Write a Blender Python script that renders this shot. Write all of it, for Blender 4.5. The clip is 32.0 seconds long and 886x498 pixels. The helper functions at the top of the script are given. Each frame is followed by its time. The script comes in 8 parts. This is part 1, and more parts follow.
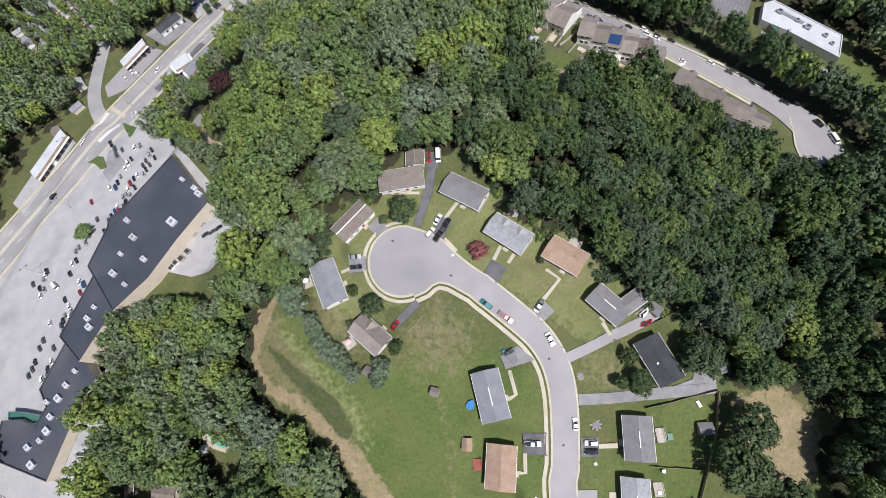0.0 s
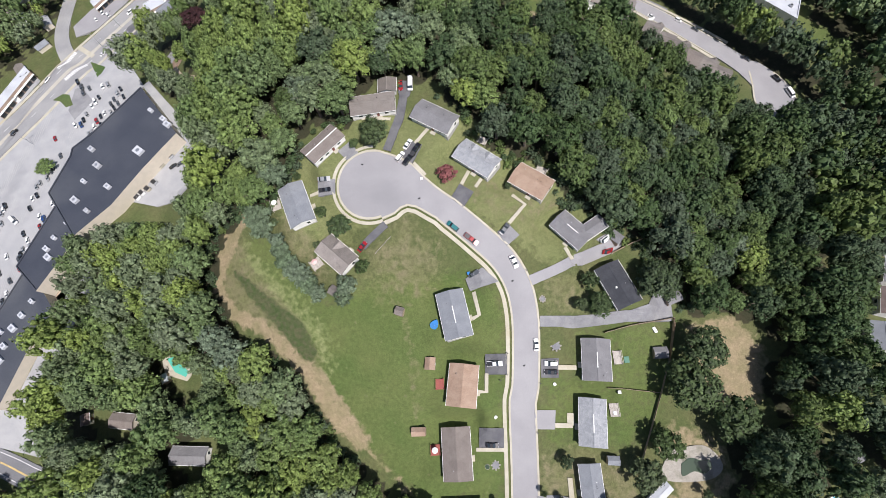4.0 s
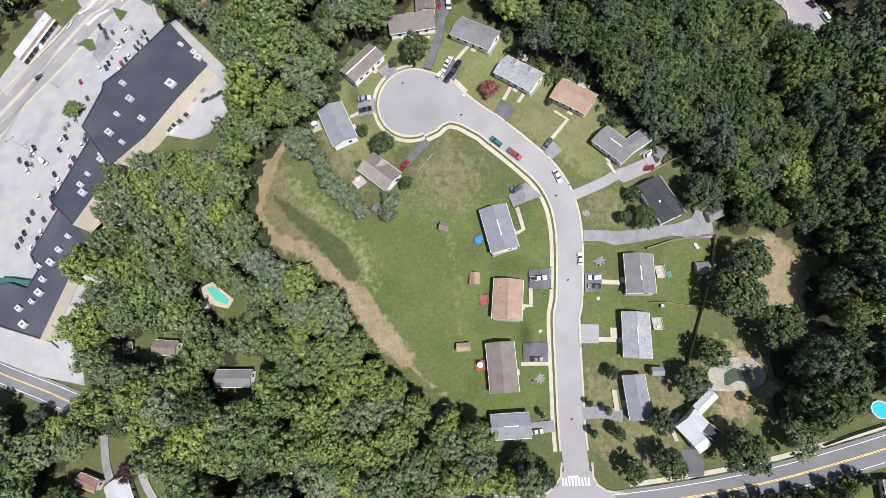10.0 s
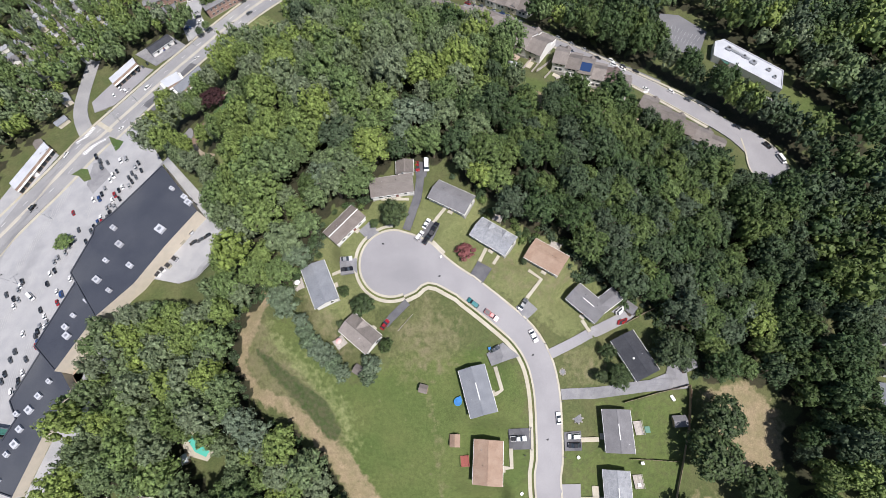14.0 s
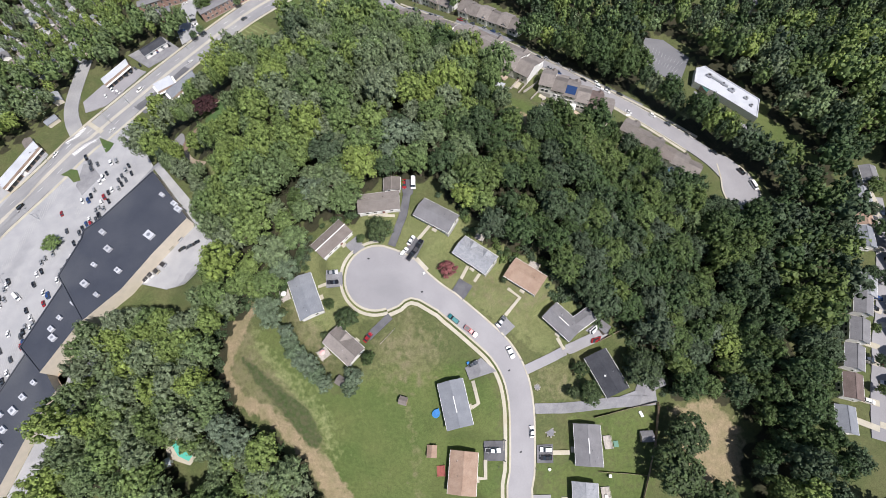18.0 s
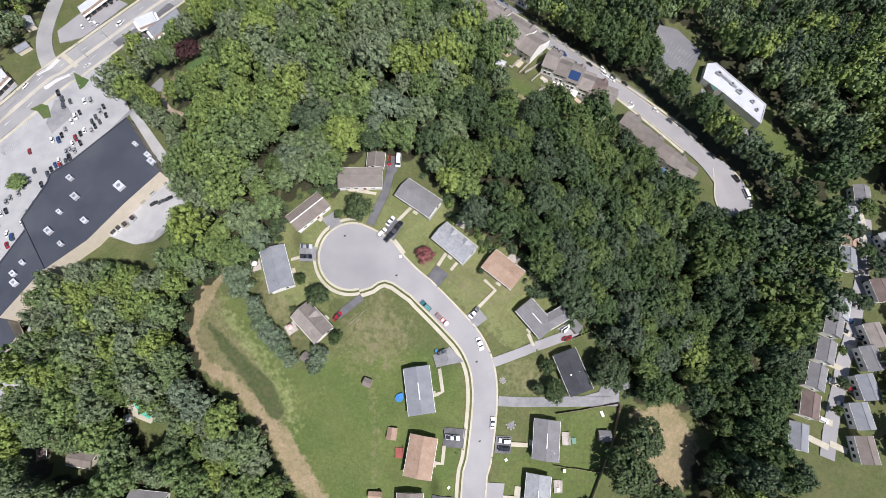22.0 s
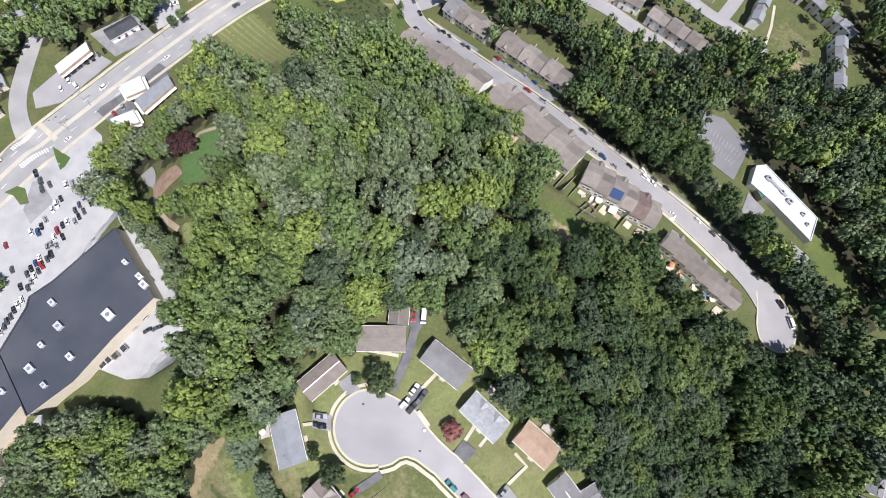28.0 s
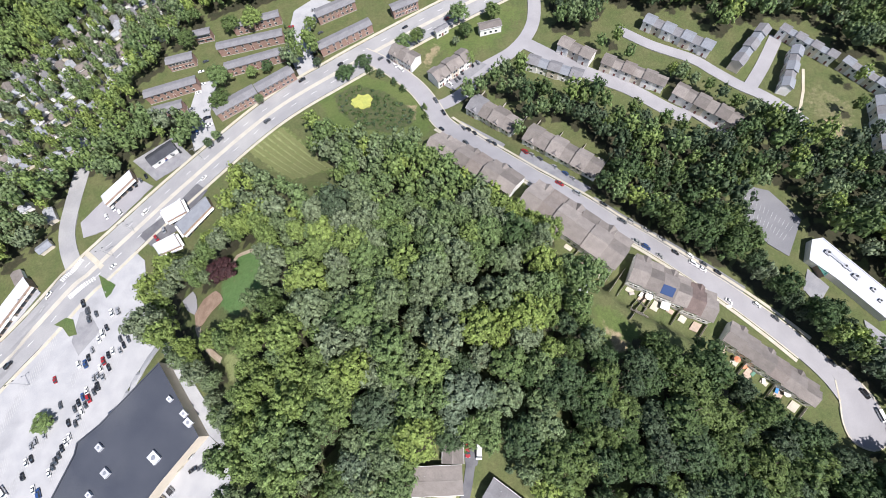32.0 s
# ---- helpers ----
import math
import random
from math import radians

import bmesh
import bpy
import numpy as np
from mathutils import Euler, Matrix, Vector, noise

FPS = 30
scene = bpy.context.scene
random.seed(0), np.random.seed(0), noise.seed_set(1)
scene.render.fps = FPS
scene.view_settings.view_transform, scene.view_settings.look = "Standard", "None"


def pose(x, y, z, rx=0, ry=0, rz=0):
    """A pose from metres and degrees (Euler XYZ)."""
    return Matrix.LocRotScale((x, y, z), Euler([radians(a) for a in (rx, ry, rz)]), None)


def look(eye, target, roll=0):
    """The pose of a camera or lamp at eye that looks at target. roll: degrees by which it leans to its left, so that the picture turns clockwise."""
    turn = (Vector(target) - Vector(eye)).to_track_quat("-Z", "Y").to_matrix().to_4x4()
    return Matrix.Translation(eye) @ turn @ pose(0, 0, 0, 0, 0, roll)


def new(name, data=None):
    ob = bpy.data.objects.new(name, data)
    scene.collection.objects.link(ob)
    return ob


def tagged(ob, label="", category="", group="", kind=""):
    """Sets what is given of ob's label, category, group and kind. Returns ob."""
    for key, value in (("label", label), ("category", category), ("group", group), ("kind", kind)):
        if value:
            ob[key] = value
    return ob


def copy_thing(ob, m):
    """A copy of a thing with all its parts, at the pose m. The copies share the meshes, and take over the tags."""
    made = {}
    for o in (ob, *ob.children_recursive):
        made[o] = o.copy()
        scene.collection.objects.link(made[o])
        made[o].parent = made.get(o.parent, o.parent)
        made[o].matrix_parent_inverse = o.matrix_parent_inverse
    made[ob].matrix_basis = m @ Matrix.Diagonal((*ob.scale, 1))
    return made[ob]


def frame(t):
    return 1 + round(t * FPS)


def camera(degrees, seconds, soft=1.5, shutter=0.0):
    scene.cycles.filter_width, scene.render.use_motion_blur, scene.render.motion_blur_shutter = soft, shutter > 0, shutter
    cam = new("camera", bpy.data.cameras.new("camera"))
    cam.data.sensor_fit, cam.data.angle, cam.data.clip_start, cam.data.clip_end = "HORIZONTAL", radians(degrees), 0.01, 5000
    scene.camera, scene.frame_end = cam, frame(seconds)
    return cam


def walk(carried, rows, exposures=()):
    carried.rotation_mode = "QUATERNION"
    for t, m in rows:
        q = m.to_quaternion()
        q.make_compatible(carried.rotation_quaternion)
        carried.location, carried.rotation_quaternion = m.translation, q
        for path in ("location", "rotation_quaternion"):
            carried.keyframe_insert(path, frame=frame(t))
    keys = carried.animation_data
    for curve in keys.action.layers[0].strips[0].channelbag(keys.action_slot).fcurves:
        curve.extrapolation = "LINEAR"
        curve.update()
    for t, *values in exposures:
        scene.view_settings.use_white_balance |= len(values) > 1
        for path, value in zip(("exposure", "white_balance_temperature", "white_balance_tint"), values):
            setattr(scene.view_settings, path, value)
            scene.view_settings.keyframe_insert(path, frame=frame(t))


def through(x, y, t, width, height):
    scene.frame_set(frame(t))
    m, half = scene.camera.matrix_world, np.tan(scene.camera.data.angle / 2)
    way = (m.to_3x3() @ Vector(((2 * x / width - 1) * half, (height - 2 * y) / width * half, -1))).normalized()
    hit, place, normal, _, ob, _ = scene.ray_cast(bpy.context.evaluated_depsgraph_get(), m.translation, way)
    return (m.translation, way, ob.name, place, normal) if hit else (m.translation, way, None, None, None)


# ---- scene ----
cam = camera(90.00, 32.0, soft=0.5)
PATH = [
    (0, 4.10, 25.32, 152.17, 19.96, 8.89, -3.59),
    (0.5, 4.80, 22.27, 151.31, 20.14, 8.59, -3.00),
    (1, 5.42, 18.92, 150.51, 20.21, 8.28, -2.75),
    (1.5, 5.91, 15.27, 149.30, 20.35, 7.97, -3.00),
    (2, 6.40, 12.18, 148.14, 20.30, 7.60, -2.82),
    (2.5, 6.67, 9.80, 147.34, 20.02, 7.17, -2.62),
    (3, 6.87, 7.55, 146.67, 19.75, 6.79, -2.69),
    (3.5, 6.38, 3.85, 145.68, 20.17, 6.32, -2.85),
    (5.5, 3.92, -3.32, 144.05, 19.72, 5.23, -3.32),
    (6, 2.52, -6.67, 143.17, 20.27, 4.97, -3.60),
    (6.5, 0.80, -8.91, 142.60, 20.21, 4.78, -3.37),
    (7, -1.04, -11.12, 141.93, 20.09, 4.87, -3.43),
    (7.5, -2.85, -13.06, 141.45, 19.96, 5.02, -3.48),
    (8, -4.57, -14.62, 140.99, 19.81, 5.33, -3.53),
    (8.5, -6.66, -17.64, 140.07, 20.31, 5.52, -3.52),
    (9, -8.58, -24.87, 137.49, 17.90, 5.65, -3.53),
    (9.5, -9.96, -27.46, 136.74, 16.55, 5.81, -3.56),
    (10, -9.83, -19.70, 139.14, 18.66, 6.18, -3.60),
    (10.5, -8.30, -10.91, 142.60, 19.34, 6.82, -3.92),
    (11, -7.22, -2.26, 146.52, 21.05, 7.01, -4.22),
    (11.5, -5.99, 3.50, 149.11, 21.76, 7.12, -4.48),
    (12, -4.19, 8.99, 151.88, 23.11, 7.20, -4.77),
    (12.5, -3.24, 11.24, 153.29, 23.61, 6.96, -4.87),
    (13, -2.37, 12.20, 154.05, 23.91, 6.62, -4.81),
    (13.5, -1.66, 12.79, 154.88, 24.07, 6.19, -4.74),
    (14, -0.96, 13.31, 155.79, 24.18, 5.72, -4.68),
    (14.5, -0.26, 13.94, 156.71, 24.18, 5.35, -4.63),
    (16.5, 1.20, 14.94, 159.67, 24.45, 4.20, -3.97),
    (17, 1.61, 15.61, 160.97, 24.31, 4.04, -3.77),
    (17.5, 1.87, 16.02, 161.99, 24.24, 3.89, -3.70),
    (18, 2.17, 16.64, 163.08, 24.10, 3.83, -3.66),
    (18.5, 2.53, 17.27, 164.21, 23.95, 3.77, -3.78),
    (19, 3.00, 17.74, 165.03, 23.79, 3.75, -4.00),
    (19.5, 3.38, 18.31, 165.27, 23.58, 3.72, -3.89),
    (20, 3.79, 18.95, 164.94, 23.14, 3.43, -3.48),
    (20.5, 4.32, 19.77, 164.29, 22.36, 2.90, -2.76),
    (21, 4.92, 20.97, 163.44, 21.47, 2.22, -1.54),
    (21.5, 5.56, 22.89, 162.68, 20.50, 1.44, -0.14),
    (22, 6.34, 25.49, 162.03, 19.42, 0.65, 1.00),
    (22.5, 7.12, 28.75, 161.74, 18.45, -0.02, 1.91),
    (23, 7.67, 32.86, 161.67, 17.52, -0.60, 2.50),
    (23.5, 7.66, 37.92, 161.89, 16.82, -1.12, 2.90),
    (24, 6.80, 43.36, 162.28, 16.38, -1.61, 3.16),
    (24.5, 5.39, 49.32, 162.90, 16.05, -1.86, 3.16),
    (25, 4.17, 55.24, 163.44, 15.93, -1.89, 3.07),
    (25.5, 1.85, 63.97, 164.98, 14.90, -1.94, 3.02),
    (27.5, -5.35, 81.92, 164.54, 16.30, -0.96, 2.49),
    (28, -7.53, 90.88, 165.81, 15.05, -0.78, 2.45),
    (28.5, -8.57, 96.39, 166.12, 14.92, -0.49, 2.11),
    (29, -9.65, 100.95, 166.06, 15.19, -0.22, 1.48),
    (29.5, -10.65, 105.04, 165.92, 15.79, 0.23, 0.63),
    (30, -11.67, 108.38, 166.11, 16.71, 0.86, 0.18),
    (30.5, -12.95, 111.09, 166.90, 17.85, 1.60, -0.37),
    (31, -13.58, 113.25, 167.82, 19.02, 2.45, -0.61),
    (31.5, -13.97, 115.44, 168.60, 19.84, 3.07, -0.64),
    (32, -13.89, 117.07, 169.12, 20.34, 3.59, -0.68),
]
walk(cam, [(t, pose(x, y, z, rx, ry, rz)) for t, x, y, z, rx, ry, rz in PATH],
     [(0, 0.22, 6400, 14), (6, 0.37, 6400, 14), (10, 0.41, 6400, 14), (14, 0.3, 6400, 14), (20, 0.32, 6400, 14), (25, 0.5, 6350, 14), (28, 0.6, 6350, 14), (32, 0.7, 6300, 14)])

# ---------------------------------------------------------------- light
SUN_AZ, SUN_EL = -50.0, 59.0          # degrees: direction to the sun in plan (from +x), height
world = bpy.data.worlds.new("sky")
scene.world = world
world.use_nodes = True
sky = world.node_tree.nodes.new("ShaderNodeTexSky")
sky.sky_type, sky.sun_disc = "NISHITA", False
sky.sun_elevation, sky.sun_rotation = radians(SUN_EL), radians(90 - SUN_AZ)
world.node_tree.nodes["Background"].inputs["Strength"].default_value = 0.075
world.node_tree.links.new(sky.outputs[0], world.node_tree.nodes["Background"].inputs["Color"])
sun_data = bpy.data.lights.new("sun", "SUN")
sun_data.energy, sun_data.angle, sun_data.color = 4.7, radians(0.55), (1.0, 0.962, 0.905)
sun_to = Vector((math.cos(radians(SUN_AZ)) * math.cos(radians(SUN_EL)), math.sin(radians(SUN_AZ)) * math.cos(radians(SUN_EL)), math.sin(radians(SUN_EL))))
sun = new("sun", sun_data)
sun.matrix_world = look(sun_to * 400, (0, 0, 0))

# ---------------------------------------------------------------- materials


def surface(name, c1, c2, size=3.0, rough=0.9, fine=0.25, fine_amount=0.35, bump=0.0, c3=None, spec=0.3, metal=0.0, per_object=0.0, stretch=(1, 1, 1)):
    """Two colours mixed by a coarse noise, grained by a fine one; c3 adds stains."""
    m = bpy.data.materials.new(name)
    m.use_nodes = True
    nt = m.node_tree
    n, li = nt.nodes, nt.links
    b = n["Principled BSDF"]
    b.inputs["Roughness"].default_value = rough
    b.inputs["Specular IOR Level"].default_value = spec
    b.inputs["Metallic"].default_value = metal
    geo = n.new("ShaderNodeNewGeometry")
    mp = n.new("ShaderNodeMapping")
    mp.inputs["Scale"].default_value = stretch
    li.new(geo.outputs["Position"], mp.inputs["Vector"])

    def nz(scale, detail):
        t = n.new("ShaderNodeTexNoise")
        t.inputs["Scale"].default_value, t.inputs["Detail"].default_value = scale, detail
        li.new(mp.outputs[0], t.inputs["Vector"])
        return t

    def mix(a, b2, f, mode="MIX"):
        x = n.new("ShaderNodeMix")
        x.data_type, x.blend_type = "RGBA", mode
        for sock, val in ((x.inputs[6], a), (x.inputs[7], b2), (x.inputs[0], f)):
            if isinstance(val, bpy.types.NodeSocket):
                li.new(val, sock)
            elif isinstance(val, (int, float)):
                sock.default_value = val
            else:
                sock.default_value = (*val, 1)
        return x.outputs[2]

    def ramp(s, lo, hi):
        r = n.new("ShaderNodeMapRange")
        r.inputs[1].default_value, r.inputs[2].default_value = lo, hi
        li.new(s, r.inputs[0])
        return r.outputs[0]

    big = nz(1 / size, 5)
    col = mix(c1, c2, ramp(big.outputs[0], 0.35, 0.65))
    if c3:
        third = nz(0.31 / size, 6)
        col = mix(col, c3, ramp(third.outputs[0], 0.53, 0.7))
    gr = nz(1 / fine, 4)
    dark = mix((1 - fine_amount,) * 3, (1 + fine_amount,) * 3, ramp(gr.outputs[0], 0.3, 0.7))
    col = mix(col, dark, 1.0, "MULTIPLY")
    if per_object:
        oi = n.new("ShaderNodeObjectInfo")
        col = mix(col, mix((1 - per_object,) * 3, (1 + per_object,) * 3, oi.outputs["Random"]), 1.0, "MULTIPLY")
    li.new(col, b.inputs["Base Color"])
    if bump:
        bp = n.new("ShaderNodeBump")
        bp.inputs["Strength"].default_value, bp.inputs["Distance"].default_value = 0.6, bump
        li.new(gr.outputs[0], bp.inputs["Height"])
        li.new(bp.outputs[0], b.inputs["Normal"])
    return m


def plain(name, c, rough=0.5, metal=0.0, spec=0.5, coat=0.0):
    m = bpy.data.materials.new(name)
    m.use_nodes = True
    b = m.node_tree.nodes["Principled BSDF"]
    b.inputs["Base Color"].default_value = (*c, 1)
    b.inputs["Roughness"].default_value, b.inputs["Metallic"].default_value, b.inputs["Specular IOR Level"].default_value = rough, metal, spec
    b.inputs["Coat Weight"].default_value = coat
    return m


def foliage(name, c1, c2, c3, through=0.3):
    """Leaves: tint by tree, by clump and by noise that imitates light and shade within crowns, with some light passing
    through.
    """
    m = bpy.data.materials.new(name)
    m.use_nodes = True
    nt = m.node_tree
    n, li = nt.nodes, nt.links
    b = n["Principled BSDF"]
    b.inputs["Roughness"].default_value, b.inputs["Specular IOR Level"].default_value = 0.6, 0.25
    at = n.new("ShaderNodeAttribute")
    at.attribute_name = "tint"
    oi = n.new("ShaderNodeObjectInfo")
    geo = n.new("ShaderNodeNewGeometry")
    add = n.new("ShaderNodeMath")
    add.operation = "ADD"
    li.new(at.outputs["Fac"], add.inputs[0])
    li.new(oi.outputs["Random"], add.inputs[1])
    fr = n.new("ShaderNodeMath")
    fr.operation = "FRACT"
    li.new(add.outputs[0], fr.inputs[0])
    rp = n.new("ShaderNodeValToRGB")
    rp.color_ramp.elements[0].color, rp.color_ramp.elements[1].color = (*c1, 1), (*c3, 1)
    e = rp.color_ramp.elements.new(0.5)
    e.color = (*c2, 1)
    li.new(fr.outputs[0], rp.inputs[0])
    mx = n.new("ShaderNodeMix")
    mx.data_type, mx.blend_type = "RGBA", "MULTIPLY"
    mx.inputs[0].default_value = 1.0
    mr = n.new("ShaderNodeMapRange")
    mr.inputs[3].default_value, mr.inputs[4].default_value = 0.7, 1.3
    li.new(geo.outputs["Random Per Island"], mr.inputs[0])
    li.new(rp.outputs[0], mx.inputs[6])
    li.new(mr.outputs[0], mx.inputs[7])
    fine = n.new("ShaderNodeTexNoise")
    fine.inputs["Scale"].default_value, fine.inputs["Detail"].default_value = 0.62, 5
    li.new(geo.outputs["Position"], fine.inputs["Vector"])
    fm = n.new("ShaderNodeMapRange")
    for i, v in enumerate((0.34, 0.66, 0.56, 1.46)):
        fm.inputs[i + 1].default_value = v
    li.new(fine.outputs[0], fm.inputs[0])
    m2 = n.new("ShaderNodeMix")
    m2.data_type, m2.blend_type = "RGBA", "MULTIPLY"
    m2.inputs[0].default_value = 1.0
    li.new(mx.outputs[2], m2.inputs[6])
    li.new(fm.outputs[0], m2.inputs[7])
    mx = m2
    bp = n.new("ShaderNodeBump")
    bp.inputs["Strength"].default_value, bp.inputs["Distance"].default_value = 0.6, 0.5
    li.new(fine.outputs[0], bp.inputs["Height"])
    li.new(bp.outputs[0], b.inputs["Normal"])
    li.new(mx.outputs[2], b.inputs["Base Color"])
    tr = n.new("ShaderNodeBsdfTranslucent")
    li.new(mx.outputs[2], tr.inputs[0])
    ms = n.new("ShaderNodeMixShader")
    ms.inputs[0].default_value = through
    li.new(b.outputs[0], ms.inputs[1])
    li.new(tr.outputs[0], ms.inputs[2])
    li.new(ms.outputs[0], n["Material Output"].inputs[0])
    return m


def ground_cover(name, layers):
    """Soil cover in layers: each is (attribute, colour, second colour, size); the attribute's weight, broken up by noise, lays it over those before."""
    m = bpy.data.materials.new(name)
    m.use_nodes = True
    n, li = m.node_tree.nodes, m.node_tree.links
    b = n["Principled BSDF"]
    b.inputs["Roughness"].default_value, b.inputs["Specular IOR Level"].default_value = 0.95, 0.2
    geo = n.new("ShaderNodeNewGeometry")

    def nz(scale, detail):
        t = n.new("ShaderNodeTexNoise")
        t.inputs["Scale"].default_value, t.inputs["Detail"].default_value = scale, detail
        li.new(geo.outputs["Position"], t.inputs["Vector"])
        return t.outputs[0]

    def spread(s, lo, hi, a=0.0, z=1.0):
        r = n.new("ShaderNodeMapRange")
        for i, v in enumerate((lo, hi, a, z)):
            r.inputs[i + 1].default_value = v
        li.new(s, r.inputs[0])
        return r.outputs[0]

    def mix(a, b2, f, mode="MIX"):
        x = n.new("ShaderNodeMix")
        x.data_type, x.blend_type = "RGBA", mode
        for sock, val in ((x.inputs[6], a), (x.inputs[7], b2), (x.inputs[0], f)):
            if isinstance(val, bpy.types.NodeSocket):
                li.new(val, sock)
            else:
                sock.default_value = val if isinstance(val, float) else (*val, 1)
        return x.outputs[2]

    ragged = spread(nz(0.45, 6), 0.25, 0.75, -0.42, 0.42)
    col = None
    for attr, c1, c2, size in layers:
        here = mix(c1, c2, spread(nz(1 / size, 6), 0.35, 0.65))
        if col is None:
            col = here
            continue
        at, ad = n.new("ShaderNodeAttribute"), n.new("ShaderNodeMath")
        at.attribute_name = attr
        li.new(at.outputs["Fac"], ad.inputs[0])
        li.new(ragged, ad.inputs[1])
        col = mix(col, here, spread(ad.outputs[0], 0.3, 0.75))
    grain = nz(3.2, 5)
    tuft = nz(0.9, 3)
    col = mix(col, mix((0.88, 0.88, 0.88), (1.12, 1.12, 1.12), spread(tuft, 0.3, 0.7)), 1.0, "MULTIPLY")
    col = mix(col, mix((0.78, 0.78, 0.78), (1.22, 1.22, 1.22), spread(grain, 0.3, 0.7)), 1.0, "MULTIPLY")
    li.new(col, b.inputs["Base Color"])
    bp = n.new("ShaderNodeBump")
    bp.inputs["Strength"].default_value, bp.inputs["Distance"].default_value = 0.7, 0.08
    li.new(grain, bp.inputs["Height"])
    li.new(bp.outputs[0], b.inputs["Normal"])
    return m


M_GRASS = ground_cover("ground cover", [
    ("", (0.08, 0.1, 0.038), (0.106, 0.112, 0.05), 8.0),
    ("lush", (0.078, 0.112, 0.034), (0.104, 0.127, 0.044), 16.0),
    ("lawn", (0.138, 0.156, 0.064), (0.156, 0.166, 0.074), 9.0),
    ("fresh", (0.082, 0.15, 0.05), (0.096, 0.16, 0.058), 7.0),
    ("faded", (0.165, 0.15, 0.086), (0.13, 0.135, 0.062), 4.0),
    ("pale", (0.2, 0.222, 0.098), (0.17, 0.196, 0.08), 5.0),
    ("dry", (0.275, 0.22, 0.142), (0.21, 0.182, 0.104), 4.0),
    ("reed", (0.05, 0.075, 0.026), (0.085, 0.088, 0.045), 1.6),
    ("shaded_litter", (0.03, 0.033, 0.018), (0.045, 0.042, 0.025), 3.0),
])
M_LUSH = surface("mown meadow", (0.06, 0.104, 0.03), (0.085, 0.118, 0.04), 14, 0.95, 0.3, 0.35, 0.04, c3=(0.108, 0.11, 0.052))
M_ROAD = surface("worn pale asphalt", (0.268, 0.262, 0.275), (0.303, 0.297, 0.308), 8, 0.9, 0.12, 0.1, 0.004, c3=(0.238, 0.234, 0.246))
M_ROAD2 = surface("grey road asphalt", (0.15, 0.152, 0.166), (0.185, 0.186, 0.198), 6, 0.9, 0.15, 0.12, 0.004, stretch=(0.3, 0.75, 0.75))
M_HWY = surface("sun-bleached highway", (0.25, 0.25, 0.258), (0.3, 0.298, 0.3), 9, 0.9, 0.2, 0.12, 0.004, c3=(0.35, 0.345, 0.335))
M_LOT = surface("bleached parking asphalt", (0.318, 0.322, 0.334), (0.368, 0.368, 0.376), 5, 0.9, 0.2, 0.12, 0.004, c3=(0.262, 0.265, 0.277))
M_DRIVE = surface("dark driveway asphalt", (0.096, 0.096, 0.108), (0.128, 0.128, 0.136), 3, 0.9, 0.12, 0.2, 0.004, c3=(0.16, 0.16, 0.168))
M_DRIVE2 = surface("grey driveway asphalt", (0.192, 0.192, 0.208), (0.24, 0.24, 0.248), 3, 0.9, 0.15, 0.2, 0.004, c3=(0.272, 0.272, 0.28))
M_CONC = surface("concrete", (0.4, 0.37, 0.3), (0.46, 0.43, 0.355), 2.5, 0.85, 0.15, 0.12, 0.003, c3=(0.4, 0.36, 0.27))
M_TAN = surface("sandy gravel", (0.391, 0.332, 0.255), (0.323, 0.264, 0.196), 3, 0.95, 0.2, 0.25, 0.02, c3=(0.255, 0.187, 0.136))
M_DIRT = surface("bare red soil", (0.22, 0.15, 0.11), (0.29, 0.21, 0.155), 3, 0.95, 0.3, 0.3, 0.03)
M_FADED = plain("faded road paint", (0.42, 0.42, 0.42), 0.8)
M_PAINT = plain("white road paint", (0.8, 0.8, 0.8), 0.7)
M_YELLOW = plain("yellow road paint", (0.75, 0.55, 0.2), 0.7)
M_ROOF = {
    "metal": surface("pale coated metal roof", (0.4, 0.42, 0.46), (0.46, 0.48, 0.52), 3, 0.5, 0.3, 0.08),
    "grey": surface("grey shingles", (0.165, 0.163, 0.172), (0.2, 0.198, 0.208), 2.5, 0.9, 0.14, 0.25, 0.01),
    "blue": surface("blue-grey shingles", (0.19, 0.203, 0.228), (0.225, 0.238, 0.262), 2.5, 0.9, 0.14, 0.2, 0.01),
    "brown": surface("brown-grey shingles", (0.165, 0.142, 0.13), (0.2, 0.175, 0.16), 2.5, 0.9, 0.14, 0.3, 0.01),
    "taupe": surface("taupe shingles", (0.172, 0.154, 0.142), (0.212, 0.19, 0.176), 2.5, 0.9, 0.14, 0.25, 0.01, per_object=0.26),
    "tan": surface("faded orange-tan shingles", (0.29, 0.2, 0.148), (0.35, 0.255, 0.195), 2.5, 0.9, 0.14, 0.22, 0.01),
    "black": surface("charcoal shingles", (0.04, 0.043, 0.052), (0.055, 0.058, 0.068), 2.5, 0.85, 0.14, 0.25, 0.01),
    "pale": surface("pale speckled shingles", (0.24, 0.252, 0.275), (0.32, 0.33, 0.35), 1.2, 0.85, 0.2, 0.3, 0.01),
    "red": surface("dull red shingles", (0.22, 0.13, 0.12), (0.27, 0.17, 0.155), 2.5, 0.9, 0.14, 0.25, 0.01),
    "darkbrown": surface("dark brown shingles", (0.13, 0.1, 0.09), (0.17, 0.13, 0.12), 2.5, 0.9, 0.14, 0.25, 0.01),
}
M_MEMB = surface("black roof membrane", (0.0416, 0.048, 0.0656), (0.056, 0.0624, 0.08), 12, 0.75, 0.3, 0.15, 0.0, c3=(0.08, 0.0864, 0.1))
